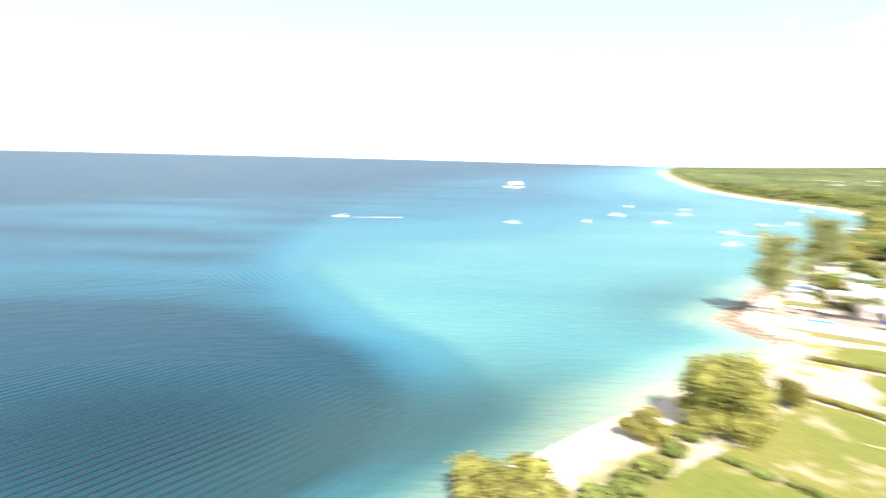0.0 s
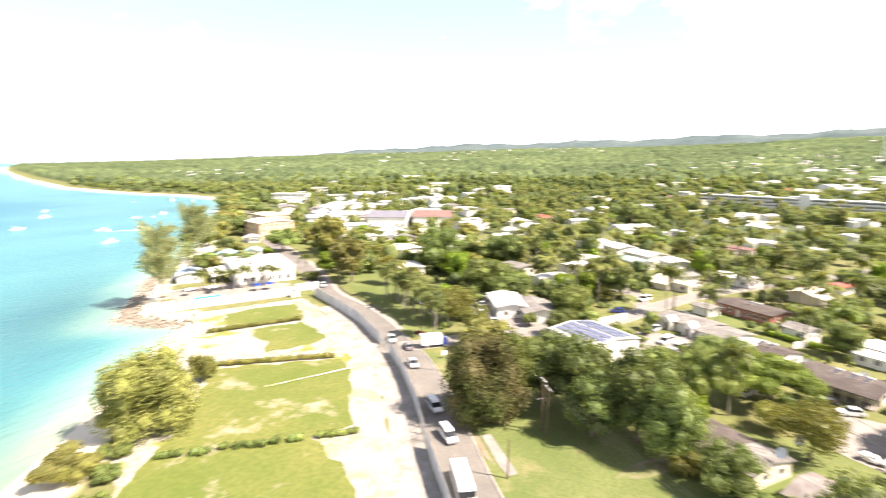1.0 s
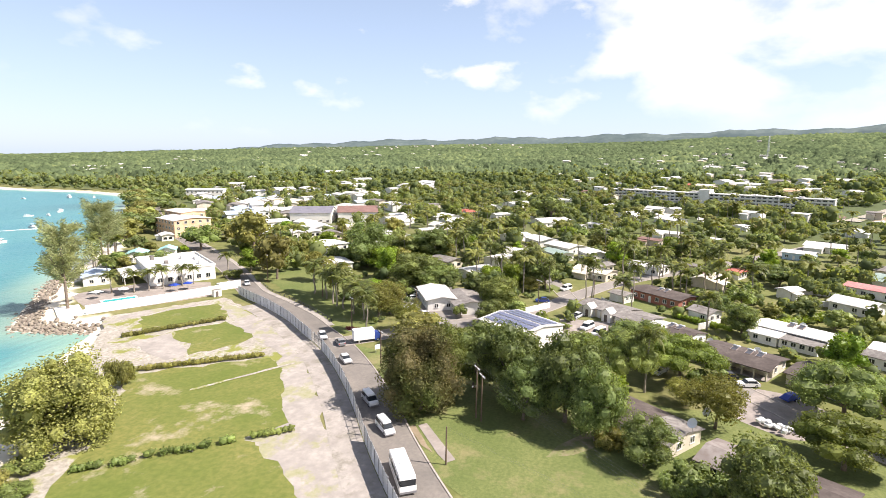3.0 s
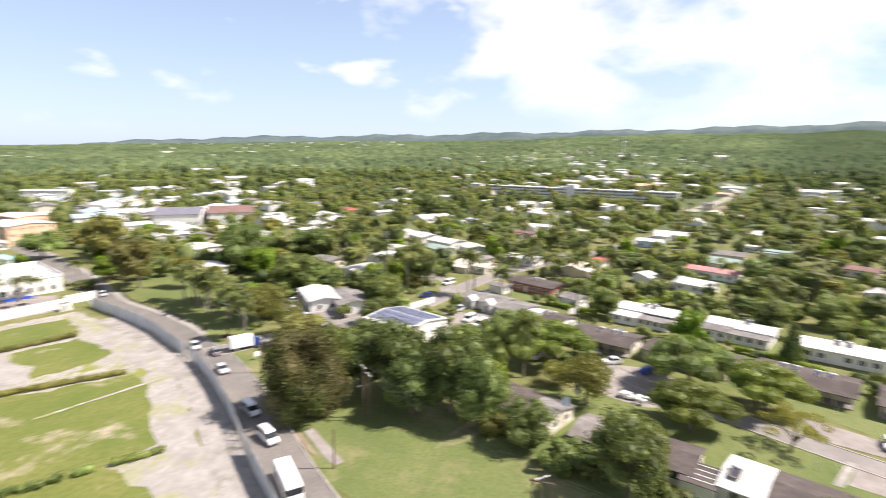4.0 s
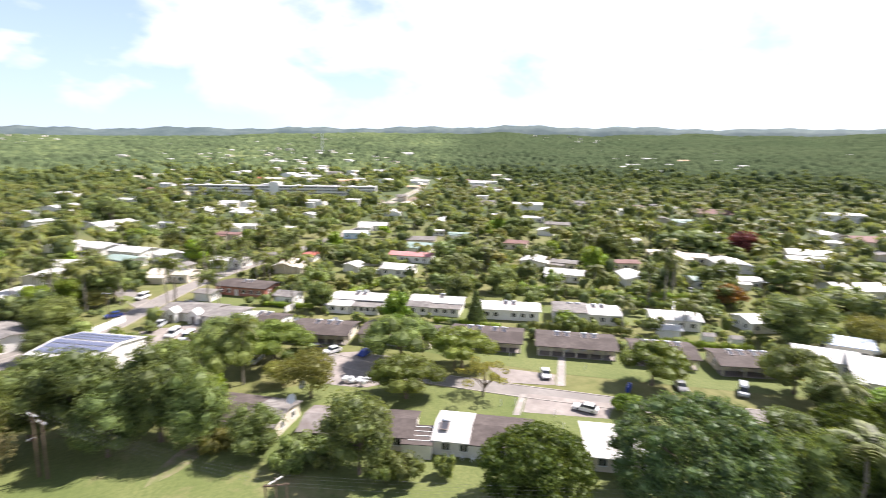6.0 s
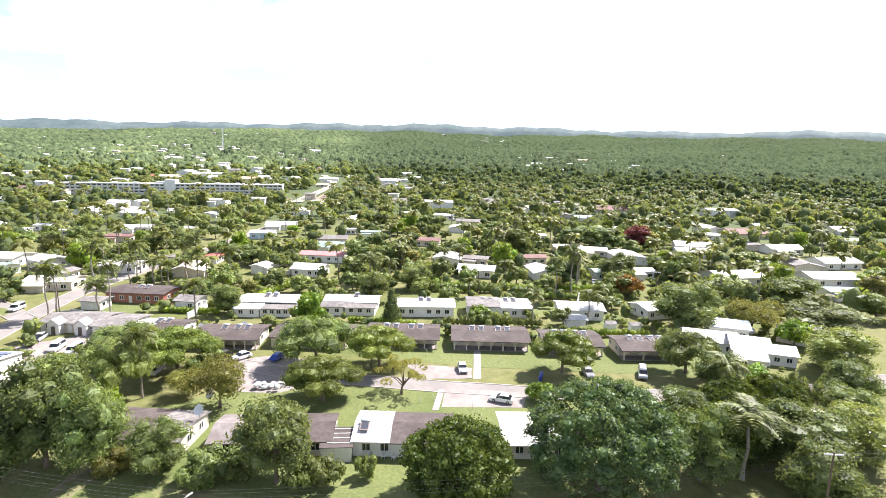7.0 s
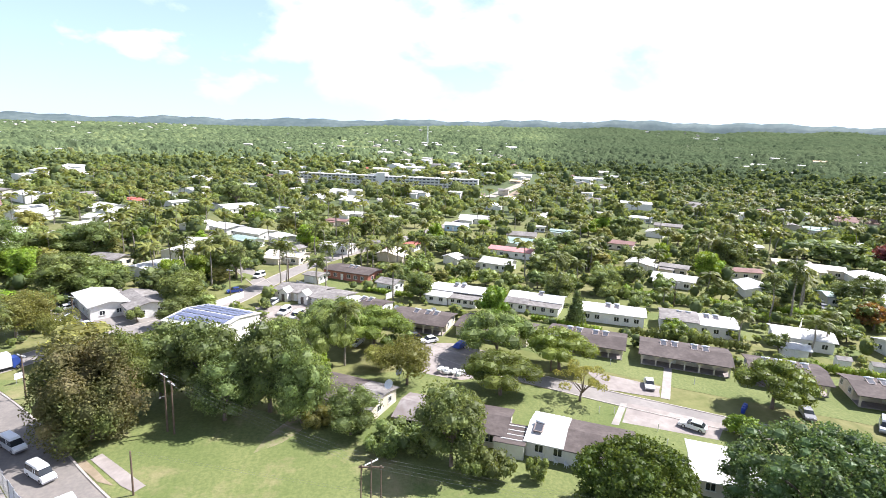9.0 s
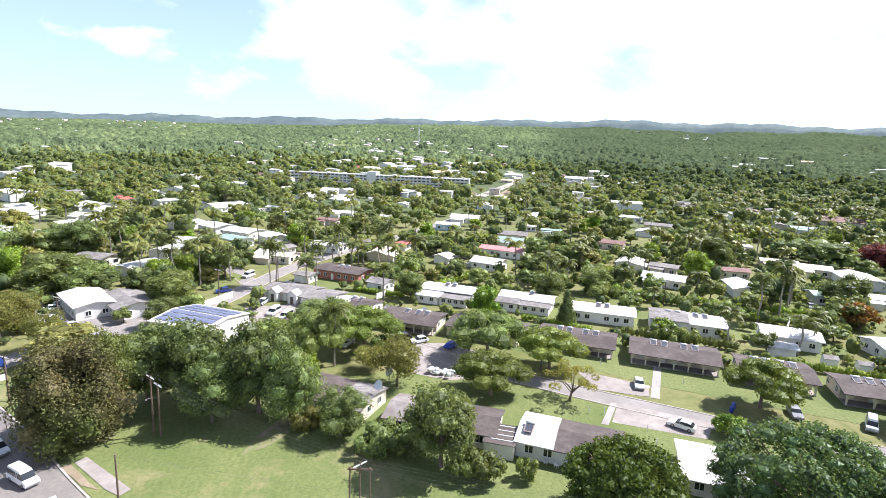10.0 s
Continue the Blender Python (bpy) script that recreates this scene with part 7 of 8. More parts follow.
def tree_stuff(name, label, seed, n, r0, r1, az0, az1, size, leaves, leaf, reach, up=0.6):
    """Many small trees joined into one mesh: each a rough core, coloured dark as inner shade, in a shell of leaf
    clusters, with its own tint.
    """
    x, y, rng = scatter(seed, n, r0, r1, az0, az1, size * 0.8, reach)
    z = land(x, y)
    n = len(x)
    sc = size * np.clip(rng.lognormal(-0.06, 0.42, n), 0.4, 1.75) * (0.8 + 0.35 * np.hypot(x, y) / r1)
    grove = 0.5 + 0.5 * np.sin(x / 61 + 2 * np.sin(y / 83)) * np.sin(y / 57 + np.sin(x / 97))
    tint = np.clip(0.16 + 0.5 * grove + 0.5 * rng.random(n) + rng.normal(0, 0.08, n), 0, 1)
    # a cloud's shade is painted into the tint of the slopes to the south
    cloud_shade = smooth(-0.36, -0.46, y / np.hypot(x, y)) * smooth(520, 700, np.hypot(x, y))
    tint = tint * (1 - 0.62 * cloud_shade)
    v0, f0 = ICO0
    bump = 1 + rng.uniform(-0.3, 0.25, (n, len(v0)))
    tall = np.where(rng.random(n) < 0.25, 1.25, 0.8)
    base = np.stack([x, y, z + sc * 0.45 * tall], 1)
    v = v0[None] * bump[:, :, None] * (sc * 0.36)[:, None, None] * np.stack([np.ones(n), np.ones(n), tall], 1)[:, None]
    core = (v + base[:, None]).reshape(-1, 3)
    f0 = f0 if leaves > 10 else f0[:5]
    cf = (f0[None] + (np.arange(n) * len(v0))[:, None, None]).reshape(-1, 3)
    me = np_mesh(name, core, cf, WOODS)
    # cores take a lower tint: shade inside the crown put into colour
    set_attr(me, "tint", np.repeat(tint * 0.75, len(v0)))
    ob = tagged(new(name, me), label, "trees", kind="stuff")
    m = n * leaves
    who = np.repeat(np.arange(n), leaves)
    # leaf clusters gather in four or five boughs
    bough = rng.normal(0, 1, (n, 5, 3))
    bough /= np.linalg.norm(bough, axis=2)[:, :, None]
    bough[:, :, 2] = np.abs(bough[:, :, 2]) * 0.9 - 0.1
    d = rng.normal(0, 1, (m, 3))
    d /= np.linalg.norm(d, axis=1)[:, None]
    d[:, 2] = np.abs(d[:, 2]) * 1.15 - 0.35
    b = bough[who, rng.integers(0, 5, m)] * 0.26 + d * rng.uniform(0.22, 0.34, m)[:, None]
    b[:, 2] *= tall[who]
    p = base[who] + b * sc[who][:, None]
    q, f = leaf_quads(rng, p, d * 0.8 + np.array([0, 0, up]), 1.0)
    c = np.repeat(p, 4, 0)
    q = c + (q - c) * np.repeat(sc[who] * leaf, 4)[:, None]
    lm = np_mesh("leaves", q, f, WOODS)
    set_attr(lm, "tint", np.repeat(np.clip(tint[who] + rng.normal(0, 0.04, m), 0, 1), 4))
    part("leaves", lm, None, ob)
    return ob


tree_stuff("garden_trees", "mixed green trees and bushes between the houses", 8, 2700, 185, 520, -76, 46, 6.4, 105, 0.145, 8)
tree_stuff("wood", "dense green wood with houses in it", 9, 9500, 430, 1130, -80, 64, 7.8, 26, 0.28, 8, 0.8)


def canopy(name, label, seed, az0, az1, r0, r1, step, grow):
    """A closed wood over the hills: one crown beside the other, each a rough dome of its own height and tint."""
    rng = np.random.default_rng(seed)
    az = np.radians(np.arange(az0, az1, step))
    rad = np.geomspace(r0, r1, int(math.log(r1 / r0) / grow))
    r, a = np.meshgrid(rad, az, indexing="ij")
    r = r * (1 + rng.uniform(-0.3, 0.3, r.shape) * grow)
    a = a + np.radians(rng.uniform(-0.3, 0.3, a.shape) * step)
    x, y = r * np.cos(a), r * np.sin(a)
    thick = 0.5 + 0.5 * np.sin(x / 143 + 2.1 * np.sin(y / 171)) * np.sin(y / 119 + 1.7 * np.sin(x / 157))
    best, tint = np.full(x.shape, 0.4), np.full(x.shape, 0.05)
    table = np.random.default_rng(seed + 1).random((97, 89, 6))
    rag = 1.5 + r * 0.0011
    wx, wy = x + rng.normal(0, 1, x.shape) * rag, y + rng.normal(0, 1, x.shape) * rag
    for cell, low, high, share in ((8.0, 3.0, 5.0, 0.85), (12.5, 5.0, 6.5, 0.7), (18.0, 7.5, 8.0, 0.42)):
        for i in (-1, 0, 1):
            for j in (-1, 0, 1):
                u, v = np.floor(wx / cell).astype(int) + i, np.floor(wy / cell).astype(int) + j
                q = table[(u + 13 * (v // 89)) % 97, (v + 29 * (u // 97)) % 89]
                cx, cy = (u + q[..., 0]) * cell, (v + q[..., 1]) * cell
                big = cell * (0.4 + 0.3 * q[..., 2])
                h = (low + high * q[..., 2]) * np.sqrt(np.clip(1 - ((wx - cx) ** 2 + (wy - cy) ** 2) / big ** 2, 0, 1))
                near = (h > best) & (q[..., 3] < share * (0.45 + 0.85 * thick))
                best, tint = np.where(near, h, best), np.where(near, q[..., 4], tint)
    top = best + rng.normal(0, 1.1, best.shape)
    open_ = blocked(x.ravel(), y.ravel(), 4, 9).reshape(x.shape) | (signed_dist(x.ravel(), y.ravel(), COAST).reshape(x.shape) < 45)
    top = np.where(open_, -1.0, top) * smooth(r0, r0 * 1.12, r) - 1.5 * (1 - smooth(r0, r0 * 1.12, r))
    grove = 0.5 + 0.3 * np.sin(x / 161 + 2 * np.sin(y / 183)) * np.sin(y / 137 + np.sin(x / 197)) + 0.3 * np.sin(x / 310 + 1.5 * np.sin(y / 260)) * np.sin(y / 240 + 2 * np.sin(x / 420))
    # southern crowns get a darker tint, the cloud's shade painted in
    cloud_shade = smooth(-0.36, -0.46, y / r) * smooth(520, 700, r)
    tint = np.clip((0.26 * grove + 0.42 * tint ** 1.6 + rng.normal(0, 0.06, tint.shape) - 0.04) * (1 - 0.8 * cloud_shade), 0, 1)
    z = land(x.ravel(), y.ravel()).reshape(x.shape) + top
    n = len(az)
    i, j = np.meshgrid(np.arange(len(rad) - 1), np.arange(n - 1), indexing="ij")
    p = (i * n + j).ravel()
    me = np_mesh(name, np.stack([x, y, z], -1).reshape(-1, 3), np.stack([p, p + n, p + n + 1, p + 1], 1), CANOPY)
    set_attr(me, "tint", tint.ravel())
    return tagged(new(name, me), label, "trees", kind="stuff")


TAKEN.append((1576.0, -90.0, 75))      # the open field
canopy("far_wood", "dense wood over distant hills", 10, -84, 72, 900, 4100, 0.13, 0.0048)
tree_stuff("near_shrubs", "low garden bushes between bungalows", 12, 2300, 124, 262, -70, 34, 2.8, 34, 0.22, 5)


def palm_stuff(seed, n, r0, r1, az0, az1):
    """Coconut palms among the gardens, joined: thin leaning trunks with heads of drooping fronds."""
    x, y, rng = scatter(seed, n, r0, r1, az0, az1, 2, 2)
    z = land(x, y)
    trunk, leaf = Geo(), Geo()
    for px, py, pz in zip(x.tolist(), y.tolist(), z.tolist()):
        h, lean, a0 = rng.uniform(7.5, 13.5), rng.uniform(-1.2, 1.2, 2), rng.uniform(0, 6.28)
        tx_, ty_, tz_ = px + lean[0], py + lean[1], pz + h
        trunk.tube([(px, py, pz - 0.3), (px + lean[0] * 0.3, py + lean[1] * 0.3, pz + h * 0.55), (tx_, ty_, tz_)], [0.24, 0.19, 0.15], 5)
        for k in range(16):
            a, up, l = a0 + k * 2.4, rng.uniform(-0.7, 0.75), rng.uniform(3.2, 4.6)
            ca, sa = math.cos(a), math.sin(a)
            q = [(0.0, 0.0), (0.42 * l, 0.42 * l * up * 0.9 + 0.35), (0.8 * l, 0.55 * l * up - 0.25), (l, 0.4 * l * up - 1.15)]
            wd = (0.14, 0.85, 0.7, 0.05)
            vs = []
            for (o, zz), w in zip(q, wd):
                vs += [(tx_ + ca * o - sa * w, ty_ + sa * o + ca * w, tz_ + zz - w * 0.55), (tx_ + ca * o, ty_ + sa * o, tz_ + zz), (tx_ + ca * o + sa * w, ty_ + sa * o - ca * w, tz_ + zz - w * 0.55)]
            leaf.add(vs, [(i * 3 + j, i * 3 + j + 1, i * 3 + j + 4, i * 3 + j + 3) for i in range(3) for j in range(2)])
    ob = tagged(part("palm_grove", trunk, PALM_BARK), "many coconut palms between houses and gardens", "palm trees", kind="stuff")
    part("fronds", leaf, LEAF_PALM_PALE, ob, "yellow-green drooping fronds")


palm_stuff(23, 760, 165, 640, -70, 44)
mast = thing("radio_mast", "tall slim lattice radio mast on the hill", "mast", 1807, -331, float(land(np.array([1807.0]), np.array([-331.0]))[0]) - 1)
g = Geo()
for a in range(3):
    g.tube([(3.0 * math.cos(a * 2.09), 3.0 * math.sin(a * 2.09), 0), (1.3 * math.cos(a * 2.09), 1.3 * math.sin(a * 2.09), 62)], [0.6, 0.5], 5)
for i in range(18):
    q = 3.0 - 1.7 * i / 18
    g.tube([(q, 0, i * 3.3), (-q * 0.5, q * 0.87, i * 3.3 + 1.6), (-q * 0.5, -q * 0.87, i * 3.3 + 3.2)], [0.3, 0.3, 0.3], 4)
part("lattice", g, TRIM, mast)
fx, fy = 1576.0, -90.0
field = Geo()
fp = [(fx - 90, fy - 62), (fx + 50, fy - 58), (fx + 60, fy + 50), (fx - 70, fy + 64)]
field.add([(a, b, float(land(np.array([a]), np.array([b]))[0]) + 3) for a, b in fp], [(0, 1, 2, 3)])
tagged(part("field", field, GRASS), "open green field on the hillside", "field", kind="structure")


# ---- vehicles ----
def wheel_parts(root, r, xs, ys):
    ty = Geo().tube([(-0.1, 0, 0), (0.1, 0, 0)], [r, r], 14).mesh("tyre", RUBBER)
    rim = Geo().tube([(-0.11, 0, 0), (0.11, 0, 0)], [r * 0.6, r * 0.6], 10).mesh("rim", STEEL)
    for y in ys:
        for x in xs:
            w = part("wheel", ty, None, root, m=pose(x, y, r))
            part("rim", rim, None, w)


def car(x, y, rz, paint_mat, label, kind="car", group="parked cars"):
    """A saloon, hatchback or van; its nose points along local +y."""
    van = kind == "van"
    l, w, h = (4.7, 1.72, 1.98) if van else (4.3, 1.74, 1.46)
    root = thing("van" if van else "car", label, "van" if van else "car", x, y, 0.07, rz, group)
    a = l / 2
    if van:
        body = [(-a, 0.3), (-a, 1.0), (-a + 0.08, 1.05), (a - 0.75, 1.05), (a - 0.12, 0.88), (a, 0.72), (a, 0.3)]
        glass = [(-a + 0.1, 1.05), (-a + 0.22, 1.72), (a - 1.35, 1.72), (a - 0.72, 1.05)]
        roof = [(-a + 0.2, 1.7), (-a + 0.3, h), (a - 1.6, h), (a - 1.33, 1.7)]
    else:
        body = [(-a, 0.26), (-a, 0.78), (-a + 0.15, 0.92), (a - 1.25, 0.92), (a - 0.2, 0.74), (a, 0.58), (a, 0.26)]
        glass = [(-a + 0.35, 0.92), (-a + 0.85, 1.36), (a - 1.95, 1.36), (a - 1.2, 0.92)]
        roof = [(-a + 0.8, 1.34), (-a + 0.95, h), (a - 2.15, h), (a - 1.9, 1.34)]
    part("body", Geo().extrude(body, -w / 2, w / 2, 0.04), paint_mat, root)
    part("window", Geo().extrude(glass, -w / 2 + 0.06, w / 2 - 0.06, 0.22), GLASS, root)
    part("roof", Geo().extrude(roof, -w / 2 + 0.17, w / 2 - 0.17, 0.2), paint_mat, root)
    for s in (-1, 1):
        for p, q in ((0.25, 0.3), (-0.2, -0.12)):
            part("pillar", Geo().add([(s * (w / 2 - 0.05), p, body[2][1]), (s * (w / 2 - 0.05), p + 0.1, body[2][1]), (s * (w / 2 - 0.17), q + 0.1, roof[0][1]), (s * (w / 2 - 0.17), q, roof[0][1])], [(0, 1, 2, 3) if s > 0 else (3, 2, 1, 0)]), paint_mat, root)
        part("headlight", Geo().box(s * (w / 2 - 0.3), a - 0.03, 0.56, 0.36, 0.08, 0.15), TRIM, root)
        part("tail_light", Geo().box(s * (w / 2 - 0.2), -a - 0.005, 0.6, 0.22, 0.04, 0.24), P_RED, root)
    for s in (a, -a):
        part("bumper", Geo().box(0, s, 0.28, w * 0.92, 0.1, 0.2), P_GREY, root)
    wheel_parts(root, 0.31, (-w / 2 + 0.1, w / 2 - 0.1), (-a + 0.85, a - 0.85))
    return root


def bus(x, y, rz):
    root = thing("bus", "white single-deck bus driving on the road", "bus", x, y, 0.05, rz)
    l, w, h = 7.6, 2.3, 2.75
    a = l / 2
    part("body", Geo().extrude([(-a, 0.4), (-a - 0.02, 1.35), (a, 1.35), (a + 0.06, 0.9), (a + 0.02, 0.4)], -w / 2, w / 2), P_WHITE, root)
    part("roof", Geo().extrude([(-a + 0.03, 2.25), (-a + 0.1, h - 0.12), (-a + 0.35, h), (a - 0.4, h), (a - 0.14, h - 0.14), (a - 0.06, 2.25)], -w / 2 + 0.02, w / 2 - 0.02, 0.12), P_WHITE, root)
    for i in range(7):
        y0 = -a + 0.15 + i * 1.05
        for s in (-1, 1):
            part("window", Geo().box(s * (w / 2 - 0.05), y0 + 0.46, 1.36, 0.05, 0.86, 0.9), GLASS, root)
            part("pillar", Geo().box(s * (w / 2 - 0.05), y0 - 0.02, 1.35, 0.07, 0.12, 0.92), P_WHITE, root)
    part("windscreen", Geo().box(0, a - 0.06, 1.36, w - 0.16, 0.06, 0.9), GLASS, root)
    part("rear_window", Geo().box(0, -a + 0.05, 1.4, w - 0.3, 0.06, 0.82), GLASS, root)
    part("side_stripe", Geo().box(w / 2 + 0.005, 0, 0.85, 0.02, l * 0.9, 0.14).box(-w / 2 - 0.005, 0, 0.85, 0.02, l * 0.9, 0.14), P_GREY, root)
    for s in (-1, 1):
        part("tail_light", Geo().box(s * 0.9, -a - 0.02, 0.8, 0.2, 0.06, 0.3), P_RED, root)
        part("headlight", Geo().box(s * 0.85, a + 0.03, 0.7, 0.3, 0.06, 0.18), TRIM, root)
    part("roof_hatch", Geo().box(0, 0.5, h, 0.8, 0.8, 0.1), P_WHITE, root)
    for s in (a + 0.06, -a - 0.04):
        part("bumper", Geo().box(0, s, 0.36, w, 0.12, 0.26), P_GREY, root)
    wheel_parts(root, 0.42, (-w / 2 + 0.12, w / 2 - 0.12), (-a + 1.6, a - 1.3))


def truck(x, y, rz):
    root = thing("box_truck", "white box truck waiting in the side street", "truck", x, y, 0.06, rz)
    part("box", Geo().box(0, -0.9, 0.8, 2.3, 5.0, 2.4), P_WHITE, root)
    part("cab", Geo().extrude([(1.75, 0.4), (1.75, 2.3), (2.7, 2.3), (3.3, 1.4), (3.35, 0.4)], -1.05, 1.05, 0.06), P_BLUE, root)
    part("windscreen", Geo().box(0, 3.02, 1.5, 1.7, 0.06, 0.6, taper=0.9), GLASS, root)
    part("chassis", Geo().box(0, 0, 0.5, 0.9, 6.2, 0.3), P_GREY, root)
    wheel_parts(root, 0.42, (-0.95, 0.95), (-2.2, 2.5))


bus(61.3, 29.0, 127)
ONROAD = "traffic on the shore road"
car(72.6, 37.3, 139, P_WHITE, "white passenger van driving on the road", "van", ONROAD)
car(80.6, 44.4, 139, P_WHITE, "white van on the shaded road", "van", ONROAD)
car(96.3, 58.8, 138, P_SILVER, "silver car on the road", "car", ONROAD)
car(105.3, 65.6, -46, P_GREY, "dark grey car on the road", "car", ONROAD)
car(107.6, 72, 133, P_SILVER, "silver car on the road by the fence", "car", ONROAD)
car(144, 126, 137, P_SILVER, "silver car far along the road", "car", ONROAD)
truck(109.4, 60.6, -136)
car(70.8, -58.3, -50, P_WHITE, "white saloon parked in a bay")
car(86.2, -60.2, 62, P_WHITE, "small white car parked in a stained bay")
car(71.4, -81.6, 60, P_GREY, "dark car parked on the lane")
car(65.4, -91.2, 40, P_SILVER, "silver van parked before a bungalow", "van")
car(115.2, -5.8, 62, P_SILVER, "silver van parked under trees", "van")
car(114.7, -22.1, 20, P_WHITE, "white hatchback in the turning yard")
car(117.2, -18.6, 15, P_BLACK, "black car in the turning yard")
car(146.3, 16.4, 70, P_BLACK, "black car in the car park")
car(148.8, 15.2, 70, P_SILVER, "silver car in the car park")
car(139.4, 11.5, 66, P_WHITE, "white minibus in the car park", "van")
car(135.6, 8.3, 62, P_WHITE, "white minibus in the car park", "van")
car(179.5, 22.4, 60, P_WHITE, "white van on the side street", "van")
car(161.5, 27.3, 20, P_BLUE, "dark blue car on the side street")
for i, (x, y, rz) in enumerate([(131, 52, 40), (133.5, 56, 42), (136, 59.5, 42), (139, 62, 44), (128, 55, 40), (148, 66, 30), (153, 68, 30), (158, 70, 30), (163, 66, 100), (160, 60, 100), (170, 67, 20)]):
    car(x, y, rz, (P_WHITE, P_SILVER, P_GREY, P_WHITE, P_BLACK)[i % 5], "car parked in the office yard")
for i, (x, y) in enumerate([(137, -150), (134, -153), (131, -157), (128, -146)]):
    car(x, y, 30 + 8 * i, (P_BLACK, P_WHITE, P_SILVER, P_GREY)[i], "car parked in a walled drive")
for i, (x, y) in enumerate([(242, 196), (250, 204), (236, 186), (262, 226), (228, 150), (220, 140)]):
    car(x, y, 140 + 10 * i, (P_SILVER, P_WHITE)[i % 2], "car parked in the town")
for i, (x, y) in enumerate([(74.2, -70.9), (74.9, -71.7), (75.5, -72.5)]):
    b = thing("wheelie_bin", "blue plastic barrel at the lane's edge", "bin", x, y, 0.03, 20, "blue barrels")
    part("body", Geo().tube([(0, 0, 0), (0, 0, 0.3), (0, 0, 0.7), (0, 0, 1.0)], [0.32, 0.36, 0.36, 0.32], 12), BLUE_PLASTIC, b)
    part("lid", Geo().tube([(0, 0, 1.0), (0, 0, 1.06)], [0.35, 0.33], 12), BLUE_PLASTIC, b)
bp = thing("boat_trailer", "blue tarpaulin over a trailer in the yard", "trailer", 110.6, -28.6, 0.07, 40)
part("cover", Geo().extrude([(-1.9, 0.4), (-1.8, 1.0), (-0.6, 1.5), (0.8, 1.3), (1.9, 0.6), (1.9, 0.4)], -0.9, 0.9, 0.3), BLUE_PLASTIC, bp)
wheel_parts(bp, 0.3, (-0.85, 0.85), (-0.3,))
pile = thing("bag_pile", "heap of white builders' bags in the yard", "bags", 97.2, -23.4, 0.06, 50)
rb = random.Random(4)
for i in range(22):
    v, f = ICO1
    s = rb.uniform(0.45, 0.8)
    g = Geo().add([(a * s, b * s * 0.8, c * s * 0.6) for a, b, c in v.tolist()], [tuple(q) for q in f.tolist()])
    part("bag", g, P_WHITE, pile, m=pose(rb.uniform(-2.6, 2.6), rb.uniform(-1.2, 1.2), 0.3 + rb.uniform(0, 0.7), 0, 0, rb.uniform(0, 180)))


# ---- poles and wires ----
def utility_pole(x, y, h=9.5, arm=30, arms=2, lamp=False):
    root = thing("utility_pole", "wooden utility pole with crossarms", "utility pole", x, y, 0, 0, "utility poles")
    part("pole", Geo().tube([(0, 0, -0.3), (0, 0, h)], [0.16, 0.11], 8), POLEWOOD, root)
    for i in range(arms):
        c = part("crossarm", Geo().box(0, 0, 0, 2.2, 0.12, 0.14), TRIM, root, "pale crossarm", m=pose(0, 0, h - 0.35 - i * 1.1, 0, 0, arm))
        for s in (-1.0, -0.5, 0.5, 1.0):
            part("insulator", Geo().tube([(s, 0, 0.14), (s, 0, 0.32)], [0.05, 0.035], 6), P_GREY, c)
    if lamp:
        part("lamp_arm", Geo().tube([(0, 0, h * 0.62), (-1.4, 0.2, h * 0.68)], [0.04, 0.03], 5).box(-1.6, 0.23, h * 0.67, 0.5, 0.18, 0.1), STEEL, root)
    return root


utility_pole(82.3, 24.6, 9.5, 40, 1, True)
utility_pole(81.4, 23.4, 8.6, 40, 1)
frame_pole = thing("transformer_frame", "two-legged pole frame with a platform and crossarm", "utility pole", 56.6, -4.3, 0, 78)
for s in (-1, 0, 1):
    part("pole", Geo().tube([(s * 1.2, 0, -0.3), (s * 1.15, 0, 7.9 + (0.7 if s == 0 else 0))], [0.1, 0.08], 8), POLEWOOD, frame_pole)
part("beam", Geo().box(0, 0, 7.55, 2.9, 0.14, 0.16), POLEWOOD, frame_pole)
part("crossarm", Geo().box(0, 0, 8.2, 1.9, 0.1, 0.12), TRIM, frame_pole, "white crossarm", m=pose(0, 0, 0, 0, 0, 45))
post = thing("post", "single dark wooden post in the grass", "post", 66.9, 24.5)
part("shaft", Geo().tube([(0, 0, -0.2), (0.05, 0, 6.1)], [0.13, 0.1], 8), POLEWOOD, post)
for x, y, h in ((23.5, -70, 10.8), (153, 27, 9), (163, 12, 10), (129, 56, 9), (115, 68, 9), (97, 50.5, 8), (150, 122, 10), (140, 93, 9), (96, -44, 8), (134, -99, 8), (120, -150, 9), (104, -148, 9)):
    utility_pole(x, y, h, 55, 1)
for x, y in ((77.2, -47.7), (89.4, -46.6), (71, -52), (77.9, -45.2), (66.5, -50.6), (97, -58), (86, -70)):
    lp = thing("garden_post", "short white post in a lawn", "post", x, y, 0.03, 0, "short white posts")
    part("shaft", Geo().tube([(0, 0, 0), (0, 0, 1.3)], [0.06, 0.06], 6), TRIM, lp)


def wires(points, offs, sag, label):
    root = thing("power_line", label, "power line")
    for o in offs:
        for (ax, ay, az), (bx, by, bz) in zip(points, points[1:]):
            l = math.hypot(bx - ax, by - ay)
            nx, ny = -(by - ay) / l * o, (bx - ax) / l * o
            pts = [(ax + (bx - ax) * t + nx, ay + (by - ay) * t + ny, az + (bz - az) * t - sag * 4 * t * (1 - t)) for t in [i / 8 for i in range(9)]]
            part("wire", Geo().tube(pts, [0.007] * 9, 3), WIRE, root)


